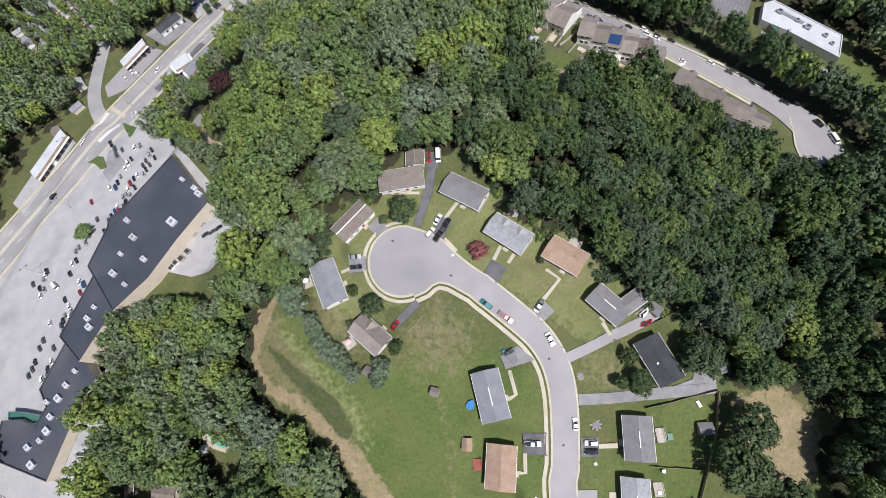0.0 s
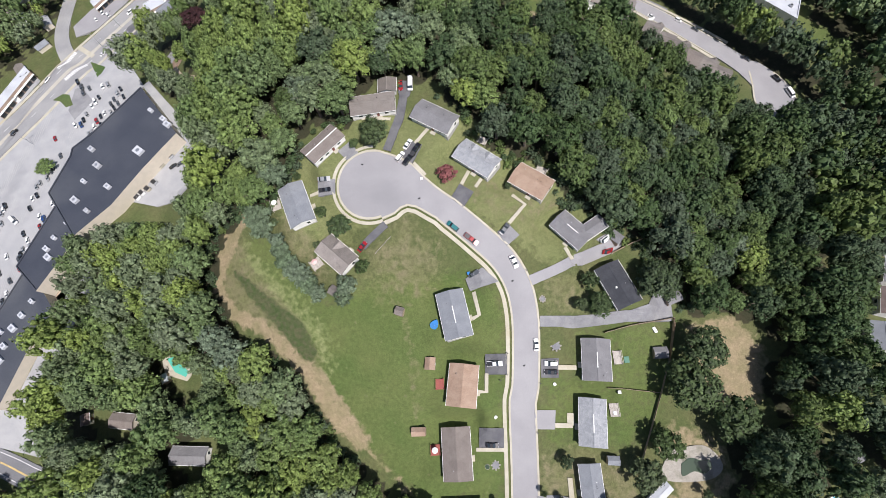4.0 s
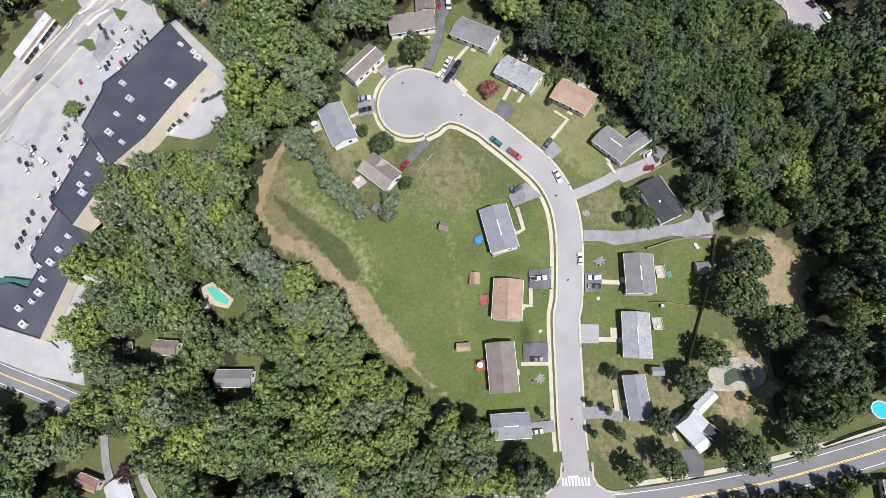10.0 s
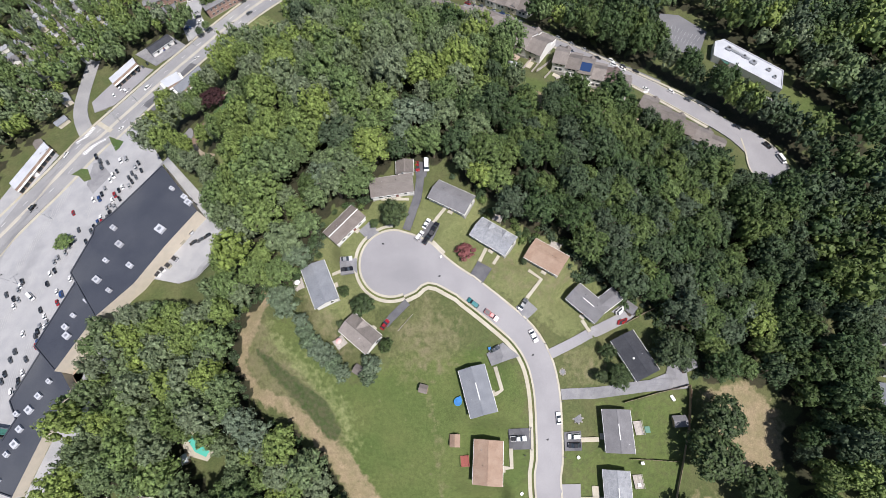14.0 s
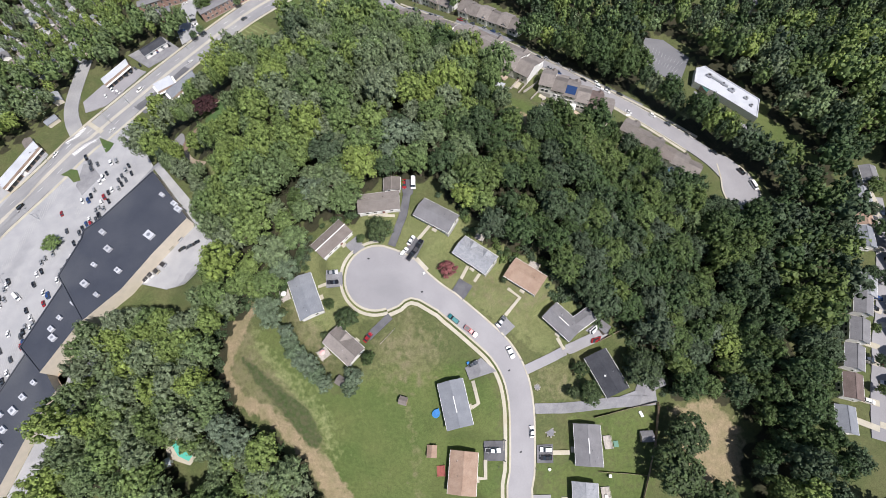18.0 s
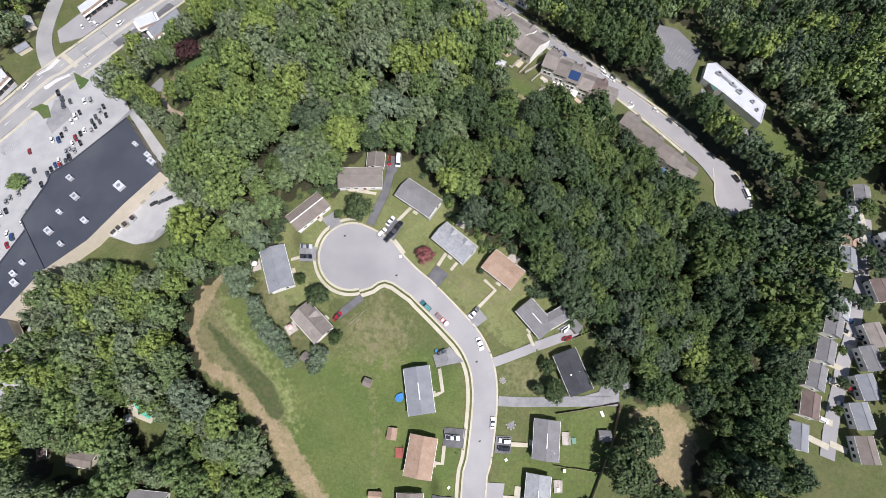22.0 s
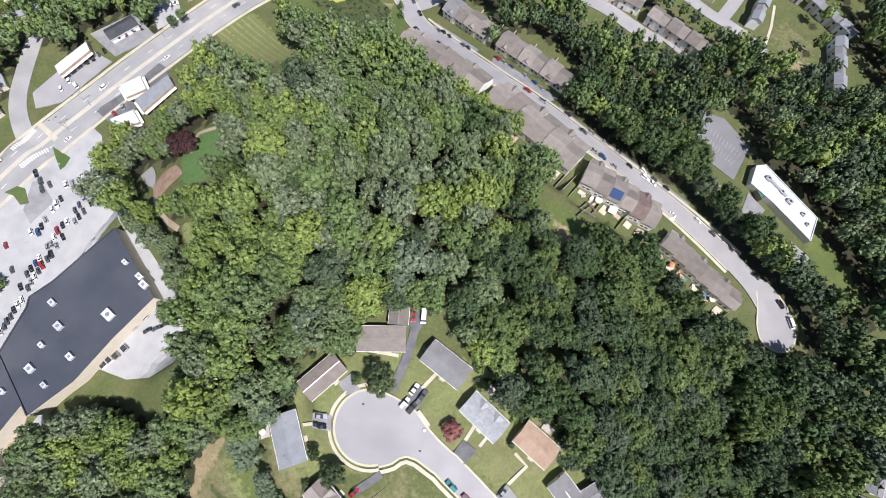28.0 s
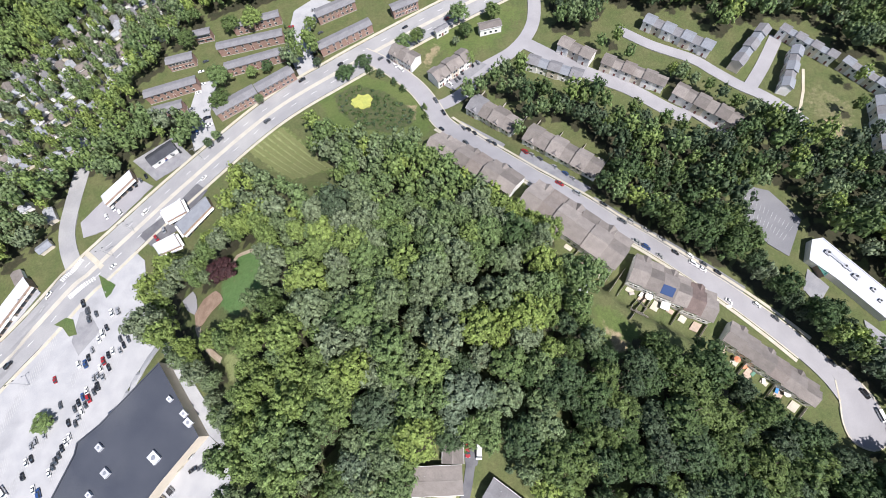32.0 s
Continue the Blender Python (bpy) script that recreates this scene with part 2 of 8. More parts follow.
M_WHITEROOF = surface("white roof coating", (0.52, 0.54, 0.58), (0.45, 0.47, 0.51), 5, 0.6, 0.3, 0.06, c3=(0.38, 0.39, 0.42))
M_GREENROOF = surface("green metal roof", (0.04, 0.13, 0.11), (0.05, 0.145, 0.12), 2, 0.5, 0.3, 0.1)
M_SIDING = surface("white vinyl siding", (0.78, 0.77, 0.75), (0.72, 0.71, 0.69), 2, 0.6, 0.2, 0.06, per_object=0.06)
M_BEIGE = surface("beige siding", (0.6, 0.54, 0.45), (0.55, 0.5, 0.42), 2, 0.6, 0.2, 0.06)
M_BRICK = surface("red brick", (0.3, 0.195, 0.16), (0.25, 0.165, 0.135), 1.0, 0.9, 0.12, 0.25, 0.005)
M_PLINTH = surface("foundation block", (0.42, 0.41, 0.39), (0.36, 0.35, 0.33), 1, 0.9, 0.2, 0.15)
M_TRIM = plain("white trim", (0.82, 0.82, 0.81), 0.5)
M_PANE = plain("window glass", (0.03, 0.04, 0.05), 0.08, 0, 0.7)
M_DOOR = plain("painted door", (0.16, 0.06, 0.05), 0.5)
M_METAL = plain("galvanised metal", (0.55, 0.56, 0.58), 0.4, 0.8)
M_DARKM = plain("dark metal", (0.05, 0.05, 0.055), 0.5, 0.5)
M_WOOD = surface("weathered wood", (0.3, 0.23, 0.17), (0.38, 0.3, 0.22), 0.7, 0.9, 0.1, 0.3)
M_BARK = surface("bark", (0.10, 0.08, 0.06), (0.15, 0.125, 0.1), 0.5, 0.95, 0.1, 0.3)
# Sunlight and shade of west and east woods put into these two leaf colours.
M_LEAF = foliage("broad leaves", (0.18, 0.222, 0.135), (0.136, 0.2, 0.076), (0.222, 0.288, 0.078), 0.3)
M_LEAF2 = foliage("dark and shade-toned leaves", (0.076, 0.106, 0.064), (0.062, 0.103, 0.04), (0.116, 0.161, 0.05), 0.28)
M_GARDEN = foliage("garden tree leaves", (0.058, 0.084, 0.043), (0.068, 0.104, 0.037), (0.084, 0.112, 0.054), 0.26)
M_NEEDLE = foliage("blue-green needles", (0.135, 0.178, 0.12), (0.142, 0.186, 0.12), (0.12, 0.168, 0.096), 0.24)
M_PLUM = foliage("purple leaves", (0.05, 0.022, 0.025), (0.06, 0.028, 0.03), (0.045, 0.02, 0.025))
M_ROSE = foliage("rosy blossom leaves", (0.20, 0.07, 0.07), (0.16, 0.08, 0.06), (0.24, 0.09, 0.09))
M_WATER = plain("pool water", (0.1, 0.45, 0.36), 0.05, 0, 0.6)
M_POND = plain("dark pond water", (0.05, 0.075, 0.05), 0.08, 0, 0.6)
M_ALGAE = surface("yellow algae", (0.4, 0.4, 0.1), (0.3, 0.33, 0.09), 2, 0.9, 0.3, 0.3)

# ---------------------------------------------------------------- land form
PADS = []


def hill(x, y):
    """Height of the ground before levelling: a dome fitted to absorb lens distortion."""
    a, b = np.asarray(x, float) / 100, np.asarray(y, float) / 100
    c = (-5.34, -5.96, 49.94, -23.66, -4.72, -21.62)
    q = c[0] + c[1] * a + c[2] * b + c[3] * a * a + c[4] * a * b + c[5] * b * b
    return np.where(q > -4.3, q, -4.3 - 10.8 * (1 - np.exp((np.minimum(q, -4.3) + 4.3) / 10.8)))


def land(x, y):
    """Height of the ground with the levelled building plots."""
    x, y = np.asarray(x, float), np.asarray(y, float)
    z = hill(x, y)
    for cx, cy, ux, uy, hl, hw, pz, ease in PADS:
        near = (abs(x - cx) < hl + hw + ease) & (abs(y - cy) < hl + hw + ease)
        if not np.any(near):
            continue
        du = np.maximum(abs((x - cx) * ux + (y - cy) * uy) - hl, 0)
        dv = np.maximum(abs((y - cy) * ux - (x - cx) * uy) - hw, 0)
        w = np.clip(1 - np.hypot(du, dv) / ease, 0, 1)
        w = w * w * (3 - 2 * w)
        z = z * (1 - w) + pz * w
    return z


def height(x, y):
    return float(land(x, y))


def frame_of(three):
    """Centre, unit axis, length and width of the rectangle with one long side a-b and a further corner c."""
    a, b, c = (Vector(p[:2]) for p in three)
    u = (b - a).normalized()
    v = Vector((-u.y, u.x))
    w = (c - b).dot(v)
    L, mid = (b - a).length, (a + b) / 2 + v * w / 2
    return mid, u, L, abs(w)


def level(three, grow=1.2, ease=7.0, lift=0.0):
    mid, u, L, W = frame_of(three)
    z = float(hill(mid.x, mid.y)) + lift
    PADS.append((mid.x, mid.y, u.x, u.y, L / 2 + grow, W / 2 + grow, z, ease))
    return mid, u, L, W, z


# ---------------------------------------------------------------- mesh helpers


def link(name, verts, faces, material, parent=None, label="", smooth=False):
    me = bpy.data.meshes.new(name)
    me.from_pydata([tuple(v) for v in verts], [], faces)
    me.update()
    for m in (material if isinstance(material, (list, tuple)) else [material]):
        me.materials.append(m)
    if smooth:
        me.polygons.foreach_set("use_smooth", [True] * len(me.polygons))
    ob = new(name, me)
    if parent:
        ob.parent = parent
    if label:
        ob["label"] = label
    return ob


def part(name, bm, material, parent, label=""):
    me = bpy.data.meshes.new(name)
    bm.to_mesh(me)
    bm.free()
    me.materials.append(material)
    ob = new(name, me)
    ob.parent = parent
    if label:
        ob["label"] = label
    return ob


def block(x0, x1, y0, y1, z0, z1, bevel=0.0):
    bm = bmesh.new()
    bmesh.ops.create_cube(bm, size=1, matrix=Matrix.Translation(((x0 + x1) / 2, (y0 + y1) / 2, (z0 + z1) / 2)) @ Matrix.Diagonal((x1 - x0, y1 - y0, z1 - z0, 1)))
    if bevel:
        bmesh.ops.bevel(bm, geom=list(bm.edges), offset=bevel, segments=2, affect="EDGES", profile=0.5)
    return bm


def round_bar(r0, r1, z0, z1, n=10, x=0, y=0):
    bm = bmesh.new()
    bmesh.ops.create_cone(bm, cap_ends=True, segments=n, radius1=r0, radius2=r1, depth=z1 - z0, matrix=Matrix.Translation((x, y, (z0 + z1) / 2)))
    return bm


def base(name, x, y, z, turn, label, category, group=""):
    ob = new(name)
    ob.empty_display_size = 0.5
    ob.matrix_world = pose(x, y, z, 0, 0, turn)
    return tagged(ob, label, category, group)


def smooth_line(pts, step=2.5):
    """Points along a soft curve through pts."""
    P = [Vector(p[:2]) for p in pts]
    P = [2 * P[0] - P[1]] + P + [2 * P[-1] - P[-2]]
    out = []
    for i in range(1, len(P) - 2):
        a, b, c, d = P[i - 1:i + 3]
        n = max(1, int((c - b).length / step))
        for k in range(n):
            s = k / n
            out.append(0.5 * (2 * b + (c - a) * s + (2 * a - 5 * b + 4 * c - d) * s * s + (3 * b - a - 3 * c + d) * s ** 3))
    return out + [P[-2]]


def offset_line(line, d):
    out = []
    for i, p in enumerate(line):
        t = (line[min(i + 1, len(line) - 1)] - line[max(i - 1, 0)]).normalized()
        out.append(p + Vector((-t.y, t.x)) * d)
    return out


PAVED = []          # (line, half width) and closed outlines under which the soil is dug out


def strip(name, line, width, material, lift=0.1, thick=0.9, label="", category="", kind="", parent=None, across=4, soft=True):
    """A band of paving that follows the ground, with sides."""
    line = smooth_line(line) if soft else [Vector(p[:2]) for p in line]
    rows = [offset_line(line, width * (k / (across - 1) - 0.5)) for k in range(across)]
    xs = np.array([[p.x for p in r] for r in rows])
    ys = np.array([[p.y for p in r] for r in rows])
    zs = land(xs, ys) + lift
    n = len(line)
    if width >= 2.2 and thick > 0.5:
        PAVED.append((line, width / 2 - 0.15))
    verts = [(xs[k, i], ys[k, i], zs[k, i]) for k in range(across) for i in range(n)]
    m = len(verts)
    verts += [(xs[k, i], ys[k, i], zs[k, i] - thick) for k in (0, across - 1) for i in range(n)]
    faces = [(k * n + i, k * n + i + 1, (k + 1) * n + i + 1, (k + 1) * n + i) for k in range(across - 1) for i in range(n - 1)]
    faces = [f[::-1] for f in faces]
    for i in range(n - 1):
        faces.append((i, i + 1, m + i + 1, m + i))
        k = (across - 1) * n
        faces.append((k + i + 1, k + i, m + n + i, m + n + i + 1))
    ob = link(name, verts, faces, material, parent, label)
    return tagged(ob, "", category, "", kind)


def inside(p, poly):
    x, y = p[0], p[1]
    hit, j = False, len(poly) - 1
    for i in range(len(poly)):
        xi, yi, xj, yj = poly[i][0], poly[i][1], poly[j][0], poly[j][1]
        if (yi > y) != (yj > y) and x < (xj - xi) * (y - yi) / (yj - yi) + xi:
            hit = not hit
        j = i
    return hit


def patch(name, poly, material, lift=0.06, label="", category="", kind="structure", step=5.0, soft=False, parent=None, thick=0.9):
    """A piece of ground cover or paving in a closed outline, draped on the land."""
    from_line = [Vector(p[:2]) for p in poly]
    if soft:
        from_line = smooth_line(from_line + [from_line[0]], 3.0 if step > 2.5 else 0.8)[:-1]
    edge = []
    for a, b in zip(from_line, from_line[1:] + from_line[:1]):
        n = max(1, int((b - a).length / step))
        edge += [a.lerp(b, k / n) for k in range(n)]
    xs, ys = [p.x for p in edge], [p.y for p in edge]
    PAVED.append((edge, None))
    pts = list(edge)
    shrunk = edge
    for gx in np.arange(min(xs), max(xs), step):
        for gy in np.arange(min(ys), max(ys), step):
            p = Vector((gx + 0.13 * step * math.sin(gy), gy))
            if inside(p, shrunk):
                pts.append(p)
    from mathutils.geometry import delaunay_2d_cdt
    ne = len(edge)
    v, e, f, *_ = delaunay_2d_cdt(pts, [(i, (i + 1) % ne) for i in range(ne)], [], 0, 1e-4)
    f = [t for t in f if inside(sum((v[i] for i in t), Vector((0, 0))) / len(t), edge)]
    z = land([p.x for p in v], [p.y for p in v]) + lift
    verts = [(p.x, p.y, zz) for p, zz in zip(v, z)]
    faces = [tuple(t) for t in f]
    m = len(verts)
    ez = land(xs, ys) + lift
    verts += [(x, y, zz) for x, y, zz in zip(xs, ys, ez)] + [(x, y, zz - thick) for x, y, zz in zip(xs, ys, ez)]
    faces += [(m + i, m + (i + 1) % ne, m + ne + (i + 1) % ne, m + ne + i) for i in range(ne)]
    ob = link(name, verts, faces, material, parent, label)
    return tagged(ob, "", category, "", kind)


# ---------------------------------------------------------------- plots of the buildings
# roof corners: one long eave and a further corner; roof, walls, side of the street (+1: far from the first eave), wall height
RANCH = [
    ([(-32.4, 94.8), (-17.2, 95.3), (-17, 103)], "taupe", "white", -1, "taupe-roofed ranch house with white siding beside the woods"),
    ([(-44.8, 79.5), (-34.8, 89.1), (-39.2, 95.1)], "brown", "white", -1, "brown-roofed ranch house with a pale ridge vent by the turning circle"),
    ([(-50.9, 76.9), (-45.3, 62.3), (-53.8, 60.8)], "blue", "white", -1, "blue-grey-roofed ranch house with a rear deck by the turning circle"),
    ([(-46.4, 52.2), (-37.2, 43.4), (-31.7, 48.9)], "taupe", "white", 1, "grey-taupe-roofed house with a small cross gable and a patio"),
    ([(-13, 93.2), (-1, 84.7), (3.5, 91.1)], "grey", "white", -1, "grey-shingled ranch house with white gable end under the trees"),
    ([(-0.2, 78.8), (10.5, 69.6), (16, 75.2)], "pale", "white", -1, "pale speckled-roofed ranch house with rear dormers"),
    ([(16.9, 70.1), (26.8, 62.1), (32, 68.4)], "tan", "beige", -1, "orange-tan-roofed ranch house at the foot of the woods"),
    ([(28.9, 56.2), (36.7, 46.8), (42.7, 51.2)], "grey", "white", -1, "dark grey-roofed ranch house with a side wing"),
    ([(42.6, 42.5), (47.7, 28.7), (55.9, 31.1)], "black", "white", -1, "charcoal-roofed ranch house with a round roof vent"),
    ([(36.2, 21.9), (34.7, 8.9), (43.5, 8.1)], "grey", "white", -1, "grey-roofed ranch house with a rear deck"),
    ([(33.6, 4.2), (31.6, -10.1), (40, -10.6)], "pale", "white", -1, "speckled grey-roofed ranch house with a rear deck"),
    ([(30.9, -15.3), (30.7, -28.7), (37.4, -27)], "blue", "white", -1, "weathered blue-grey-roofed ranch house"),
    ([(-8.7, 36.6), (-6.3, 21.8), (2.2, 23)], "blue", "white", 1, "blue-grey-roofed ranch house on the meadow"),
    ([(-6.1, 16.4), (-8.1, 3.6), (1, 2.5)], "tan", "beige", 1, "faded orange-tan-roofed ranch house on the meadow"),
    ([(-10.7, -2.7), (-10.7, -18.3), (-1.7, -18.2)], "brown", "white", 1, "brown-shingled ranch house with a long ridge on the meadow"),
    ([(-11.5, -31.8), (0.8, -31.8), (0.8, -24.4)], "blue", "white", -1, "blue-grey-roofed gabled house at the edge of the trees"),
]
WINGS = [
    ([(-23.2, 103.4), (-23.1, 109), (-16.9, 108.2)], "taupe", "white"),
    ([(39.7, 49.6), (47.3, 54.0), (44.3, 58.0)], "grey", "white"),
    ([(50, -25.8), (56.2, -21.1), (58.2, -23.2)], "metal", "white"), ([(52, -29.2), (56.1, -33.3), (53.9, -35.7)], "black", "white"), ([(46.4, -34.8), (50.3, -32.5), (53.9, -35.7)], "metal", "white"),
]
OTHER = [
    ([(43.8, -31), (46.8, -35.2), (52.7, -29.9)], "metal", "white", 1, "white farmhouse with a pale blue-grey gabled roof", 3.6),
    ([(-130.4, 3), (-121, 1.7), (-120.9, 6.9)], "brown", "beige", 1, "brown-roofed house deep in the woods", 2.8),
    ([(-104.9, -10), (-91.6, -10.9), (-89.9, -5.2)], "grey", "white", 1, "grey-roofed house half hidden by the woods", 2.8),
    ([(-140.9, -39.5), (-135.4, -49.4), (-127.7, -46.8)], "metal", "white", 1, "white-roofed house south of the road", 2.8),
    ([(-151.8, -38), (-143.9, -40.9), (-144.7, -36.6)], "red", "beige", 1, "red-roofed house south of the road", 2.8),
    ([(-175.8, -21.9), (-171.9, -24.3), (-171.6, -19.7)], "pale", "white", 1, "small pale-roofed house by the road", 2.6),
    ([(-122.8, -48), (-115.7, -51.1), (-116.8, -47)], "grey", "white", 1, "dark grey-roofed house south of the road", 2.8),
    ([(-142.9, 7.6), (-141.8, 3.7), (-138.2, 3.4)], "darkbrown", "beige", 1, "small brown-roofed cabin in the woods", 2.5),
    ([(108.7, -14.9), (109.6, -19.2), (114.5, -17)], "grey", "white", 1, "grey-roofed house beyond the woods", 2.8),
    ([(-167.7, 232.8), (-156.6, 242.3), (-161.2, 248.1)], "black", "white", -1, "dark grey-roofed shop building by the highway", 3.0),
]
OTHER.append(([(97.0, -48.0), (95.4, -57.5), (103.0, -58.8)], "taupe", "white", 1, "taupe-roofed house behind evergreens south of the road", 2.8))
OTHER.append(([(-28.4, 308.7), (-21.4, 313.1), (-20.2, 309.8)], "grey", "white", 1, "white two-storey house beside the highway", 4.6))
OTHER.append(([(-3.6, 305.8), (8.5, 308.5), (7.1, 313.7)], "taupe", "white", 1, "white house with a taupe gable roof on a lawn", 4.6))
EAST = [(155.0, 57.5, -24, 'grey'), (149.2, 47.4, -24, 'grey'), (143.2, 37.9, -24, 'grey'), (138.3, 27.9, -20, 'darkbrown'), (131.4, 17.2, -16, 'blue'), (174.8, 102.8, -12, 'pale'), (171.2, 94.1, -12, 'tan'), (167.9, 84.5, -14, 'blue'), (177.6, 71.5, 6, 'darkbrown'), (169.8, 53.7, 8, 'taupe'), (165.8, 45.0, 8, 'grey'), (161.3, 34.5, 6, 'blue'), (156.1, 24.4, 4, 'blue'), (154.5, 13.1, 0, 'brown'), (187.6, 91.6, 10, 'pale'), (159.6, 64.5, -24, 'pale'), (182, 113, -10, 'grey')]
for cx_, cy_, a_, r_ in EAST:
    u_, v_ = Vector((math.sin(radians(a_)), -math.cos(radians(a_)))), Vector((math.cos(radians(a_)), math.sin(radians(a_))))
    c_ = Vector((cx_, cy_))
    OTHER.append(([c_ - u_ * 4.7 - v_ * 3.3, c_ + u_ * 4.7 - v_ * 3.3, c_ + u_ * 4.7 + v_ * 3.3], r_, "white", 1, "suburban house with a %s gable roof on the eastern street" % {"blue": "blue-grey", "darkbrown": "dark brown"}.get(r_, r_), 4.4))
ROWS_OF_HOUSES = [
    ([(-30.8, 226.5), (3.1, 197.9), (10.6, 207.6)], 6, 1), ([(6.1, 193.2), (39.1, 165.2), (49.4, 177.2)], 6, 1), ([(44.1, 161.4), (74.6, 146.9), (83.2, 157.2)], 6, 1), ([(78.3, 141), (108.2, 117.5), (115.5, 124.5)], 6, 1),
    ([(-13.1, 253.2), (6.7, 236.6), (13.8, 246.7)], 4, -1), ([(11.5, 232), (40.8, 209.9), (49, 221.3)], 6, -1), ([(-51.4, 293.1), (-39.7, 283.9), (-34, 290)], 3, -1), ([(-25.5, 272.1), (-8.1, 286.5), (-13.2, 293.8)], 5, -1),
    ([(35.5, 292.6), (50.1, 281.5), (53, 288)], 3, -1), ([(55.4, 279.2), (82.9, 262.8), (85.9, 269.1)], 6, -1), ([(86.1, 258.9), (111.4, 238.6), (116.6, 244.7)], 6, -1), ([(80.1, 304.6), (109.1, 283.2), (112.6, 288.6)], 7, -1),
    ([(117.5, 276.7), (136.5, 298.7), (140.6, 294.3)], 5, 1), ([(136.5, 260.3), (148.1, 283.6), (152.9, 281.3)], 5, -1), ([(145, 294.6), (165.1, 274.2), (168.5, 277.5)], 7, -1), ([(168, 272.6), (184.4, 252.5), (187.7, 256)], 6, -1),
    ([(18.8, 281.8), (44.1, 269.6), (47.8, 274.7)], 5, 1), ([(175.8, 251.7), (168.8, 220.1), (174.9, 221.3)], 6, 1),
]
FLATS = [
    [(-137.8, 259.1), (-118.2, 271.7), (-122.1, 277.8)], [(-118, 272.1), (-100.2, 283.9), (-103.5, 289.4)], [(-138.3, 287.9), (-108, 296.6), (-109.9, 301.8)], [(-145.4, 302.2), (-109.6, 309.7), (-111.1, 315)], [(-139.3, 316.8), (-113.1, 323.7), (-114.7, 328.9)], [(-179.2, 272.4), (-152.3, 280.7), (-154.3, 286)],
    [(-172.1, 261), (-156.8, 265.2), (-159.1, 270.7)], [(-172, 293.7), (-157.6, 297.3), (-159.9, 302.5)], [(-160.6, 312.4), (-151, 314.5), (-152.8, 319.1)], [(-88.2, 297.9), (-60.6, 313.6), (-63.5, 319.0)], [(-91.7, 320.8), (-71.0, 331.0), (-74.3, 337.0)], [(-50.1, 322.0), (-35.9, 328.5), (-38.7, 333.6)],
]
MALL = [
    ([(-128.8, 136.1), (-108.8, 110.6), (-119.8, 96.2), (-129.6, 81.4), (-142.3, 69.6), (-157.8, 89.3), (-152.8, 105.3), (-152.9, 109.1), (-146.1, 115.1)], 6.4, 8.1), ([(-166.5, 94.2), (-152.5, 77.8), (-165.5, 54), (-177.5, 65)], 5.0, 4.4), ([(-177.5, 64.5), (-165.3, 53.5), (-160, 47), (-165, 36), (-172, 11), (-199, 20), (-199, 34), (-191, 34), (-183, 31), (-180, 38), (-185, 45)], 4.4, 2.4),
]
SHOPS = [
    ([(-188.6, 216.8), (-177.7, 230.7), (-174.7, 226), (-185.2, 212.3)], 4.0, "white"), ([(-225.8, 153.3), (-214.8, 177.3), (-210.3, 172.9), (-221.2, 148.7)], 4.0, "white"), ([(-155.6, 207.1), (-147.4, 212.6), (-143.2, 206), (-151.2, 201.2)], 4.0, "white"),
    ([(-145.9, 199.2), (-134.1, 212.8), (-130.3, 207.5), (-141, 193.6)], 4.0, "grey"), ([(-154.7, 189.5), (-145.8, 194.5), (-141.4, 188.7), (-150.4, 184.6)], 4.0, "white"), ([(129.1, 183), (133.6, 183.7), (152.1, 159.6), (147.3, 149), (133.7, 166), (125.5, 174.4)], 3.5, "white"),
    ([(127.6, 173.1), (130.3, 174.4), (132.6, 169.3), (129.6, 167.2)], 3.0, "green"), ([(-199.6, 37.5), (-194.6, 37), (-183.3, 34.6), (-182.9, 32.7), (-193.7, 33.7), (-198.7, 34.4)], 4.9, "green"),
]
PLOTS = {}
for key, rows_, ease_ in (("ranch", RANCH, 7.0), ("wing", WINGS, 3.0), ("other", OTHER, 5.0), ("row", ROWS_OF_HOUSES, 8.0), ("flats", [(f,) for f in FLATS], 8.0)):
    if key == "wing":
        continue
    if key == "row":
        PLOTS[key] = [(*frame_of(r[0]), float(hill(*frame_of(r[0])[0]))) for r in rows_]
        continue
    PLOTS[key] = [level(r[0], ease=ease_) for r in rows_]
# the gardens behind the first four rows are cut into the slope, one terrace for each house
for three, n_, front_ in ROWS_OF_HOUSES[:4]:
    a, b, c = (Vector(p) for p in three)
    back = (b - c).normalized()
    _, u_, L_, W_ = frame_of(three)
    for k in range(n_):
        m_ = a.lerp(b, (k + 0.5) / n_) + (c - b) / 2 + back * W_ * 0.15
        deep = 0.35 * W_ + 6.0
        q_ = m_ + back * deep / 2
        PADS.append((q_.x, q_.y, u_.x, u_.y, L_ / n_ / 2, deep / 2, float(hill(m_.x, m_.y)) - 0.3, 5.0))
for outline, h_, up_ in MALL:
    c_ = sum((Vector(p) for p in outline), Vector((0, 0))) / len(outline)
    e_ = Vector(outline[-1]) - Vector(outline[0])
    u_ = e_.normalized()
    hl_ = max(abs((Vector(p) - c_).dot(u_)) for p in outline)
    hw_ = max(abs((Vector(p) - c_).dot(Vector((-u_.y, u_.x)))) for p in outline)
    PADS.append((c_.x, c_.y, u_.x, u_.y, hl_ + 1.5, hw_ + 1.5, float(hill(c_.x, c_.y)) + up_ + 0.2, 16.0))

y_mid, y_u, y_L, y_W = frame_of([(-139.2, 90.2), (-109, 110.5), (-96.4, 97.5)])
PADS.append((y_mid.x, y_mid.y, y_u.x, y_u.y, y_L / 2, y_W / 2, PADS[-3][6], 9.0))

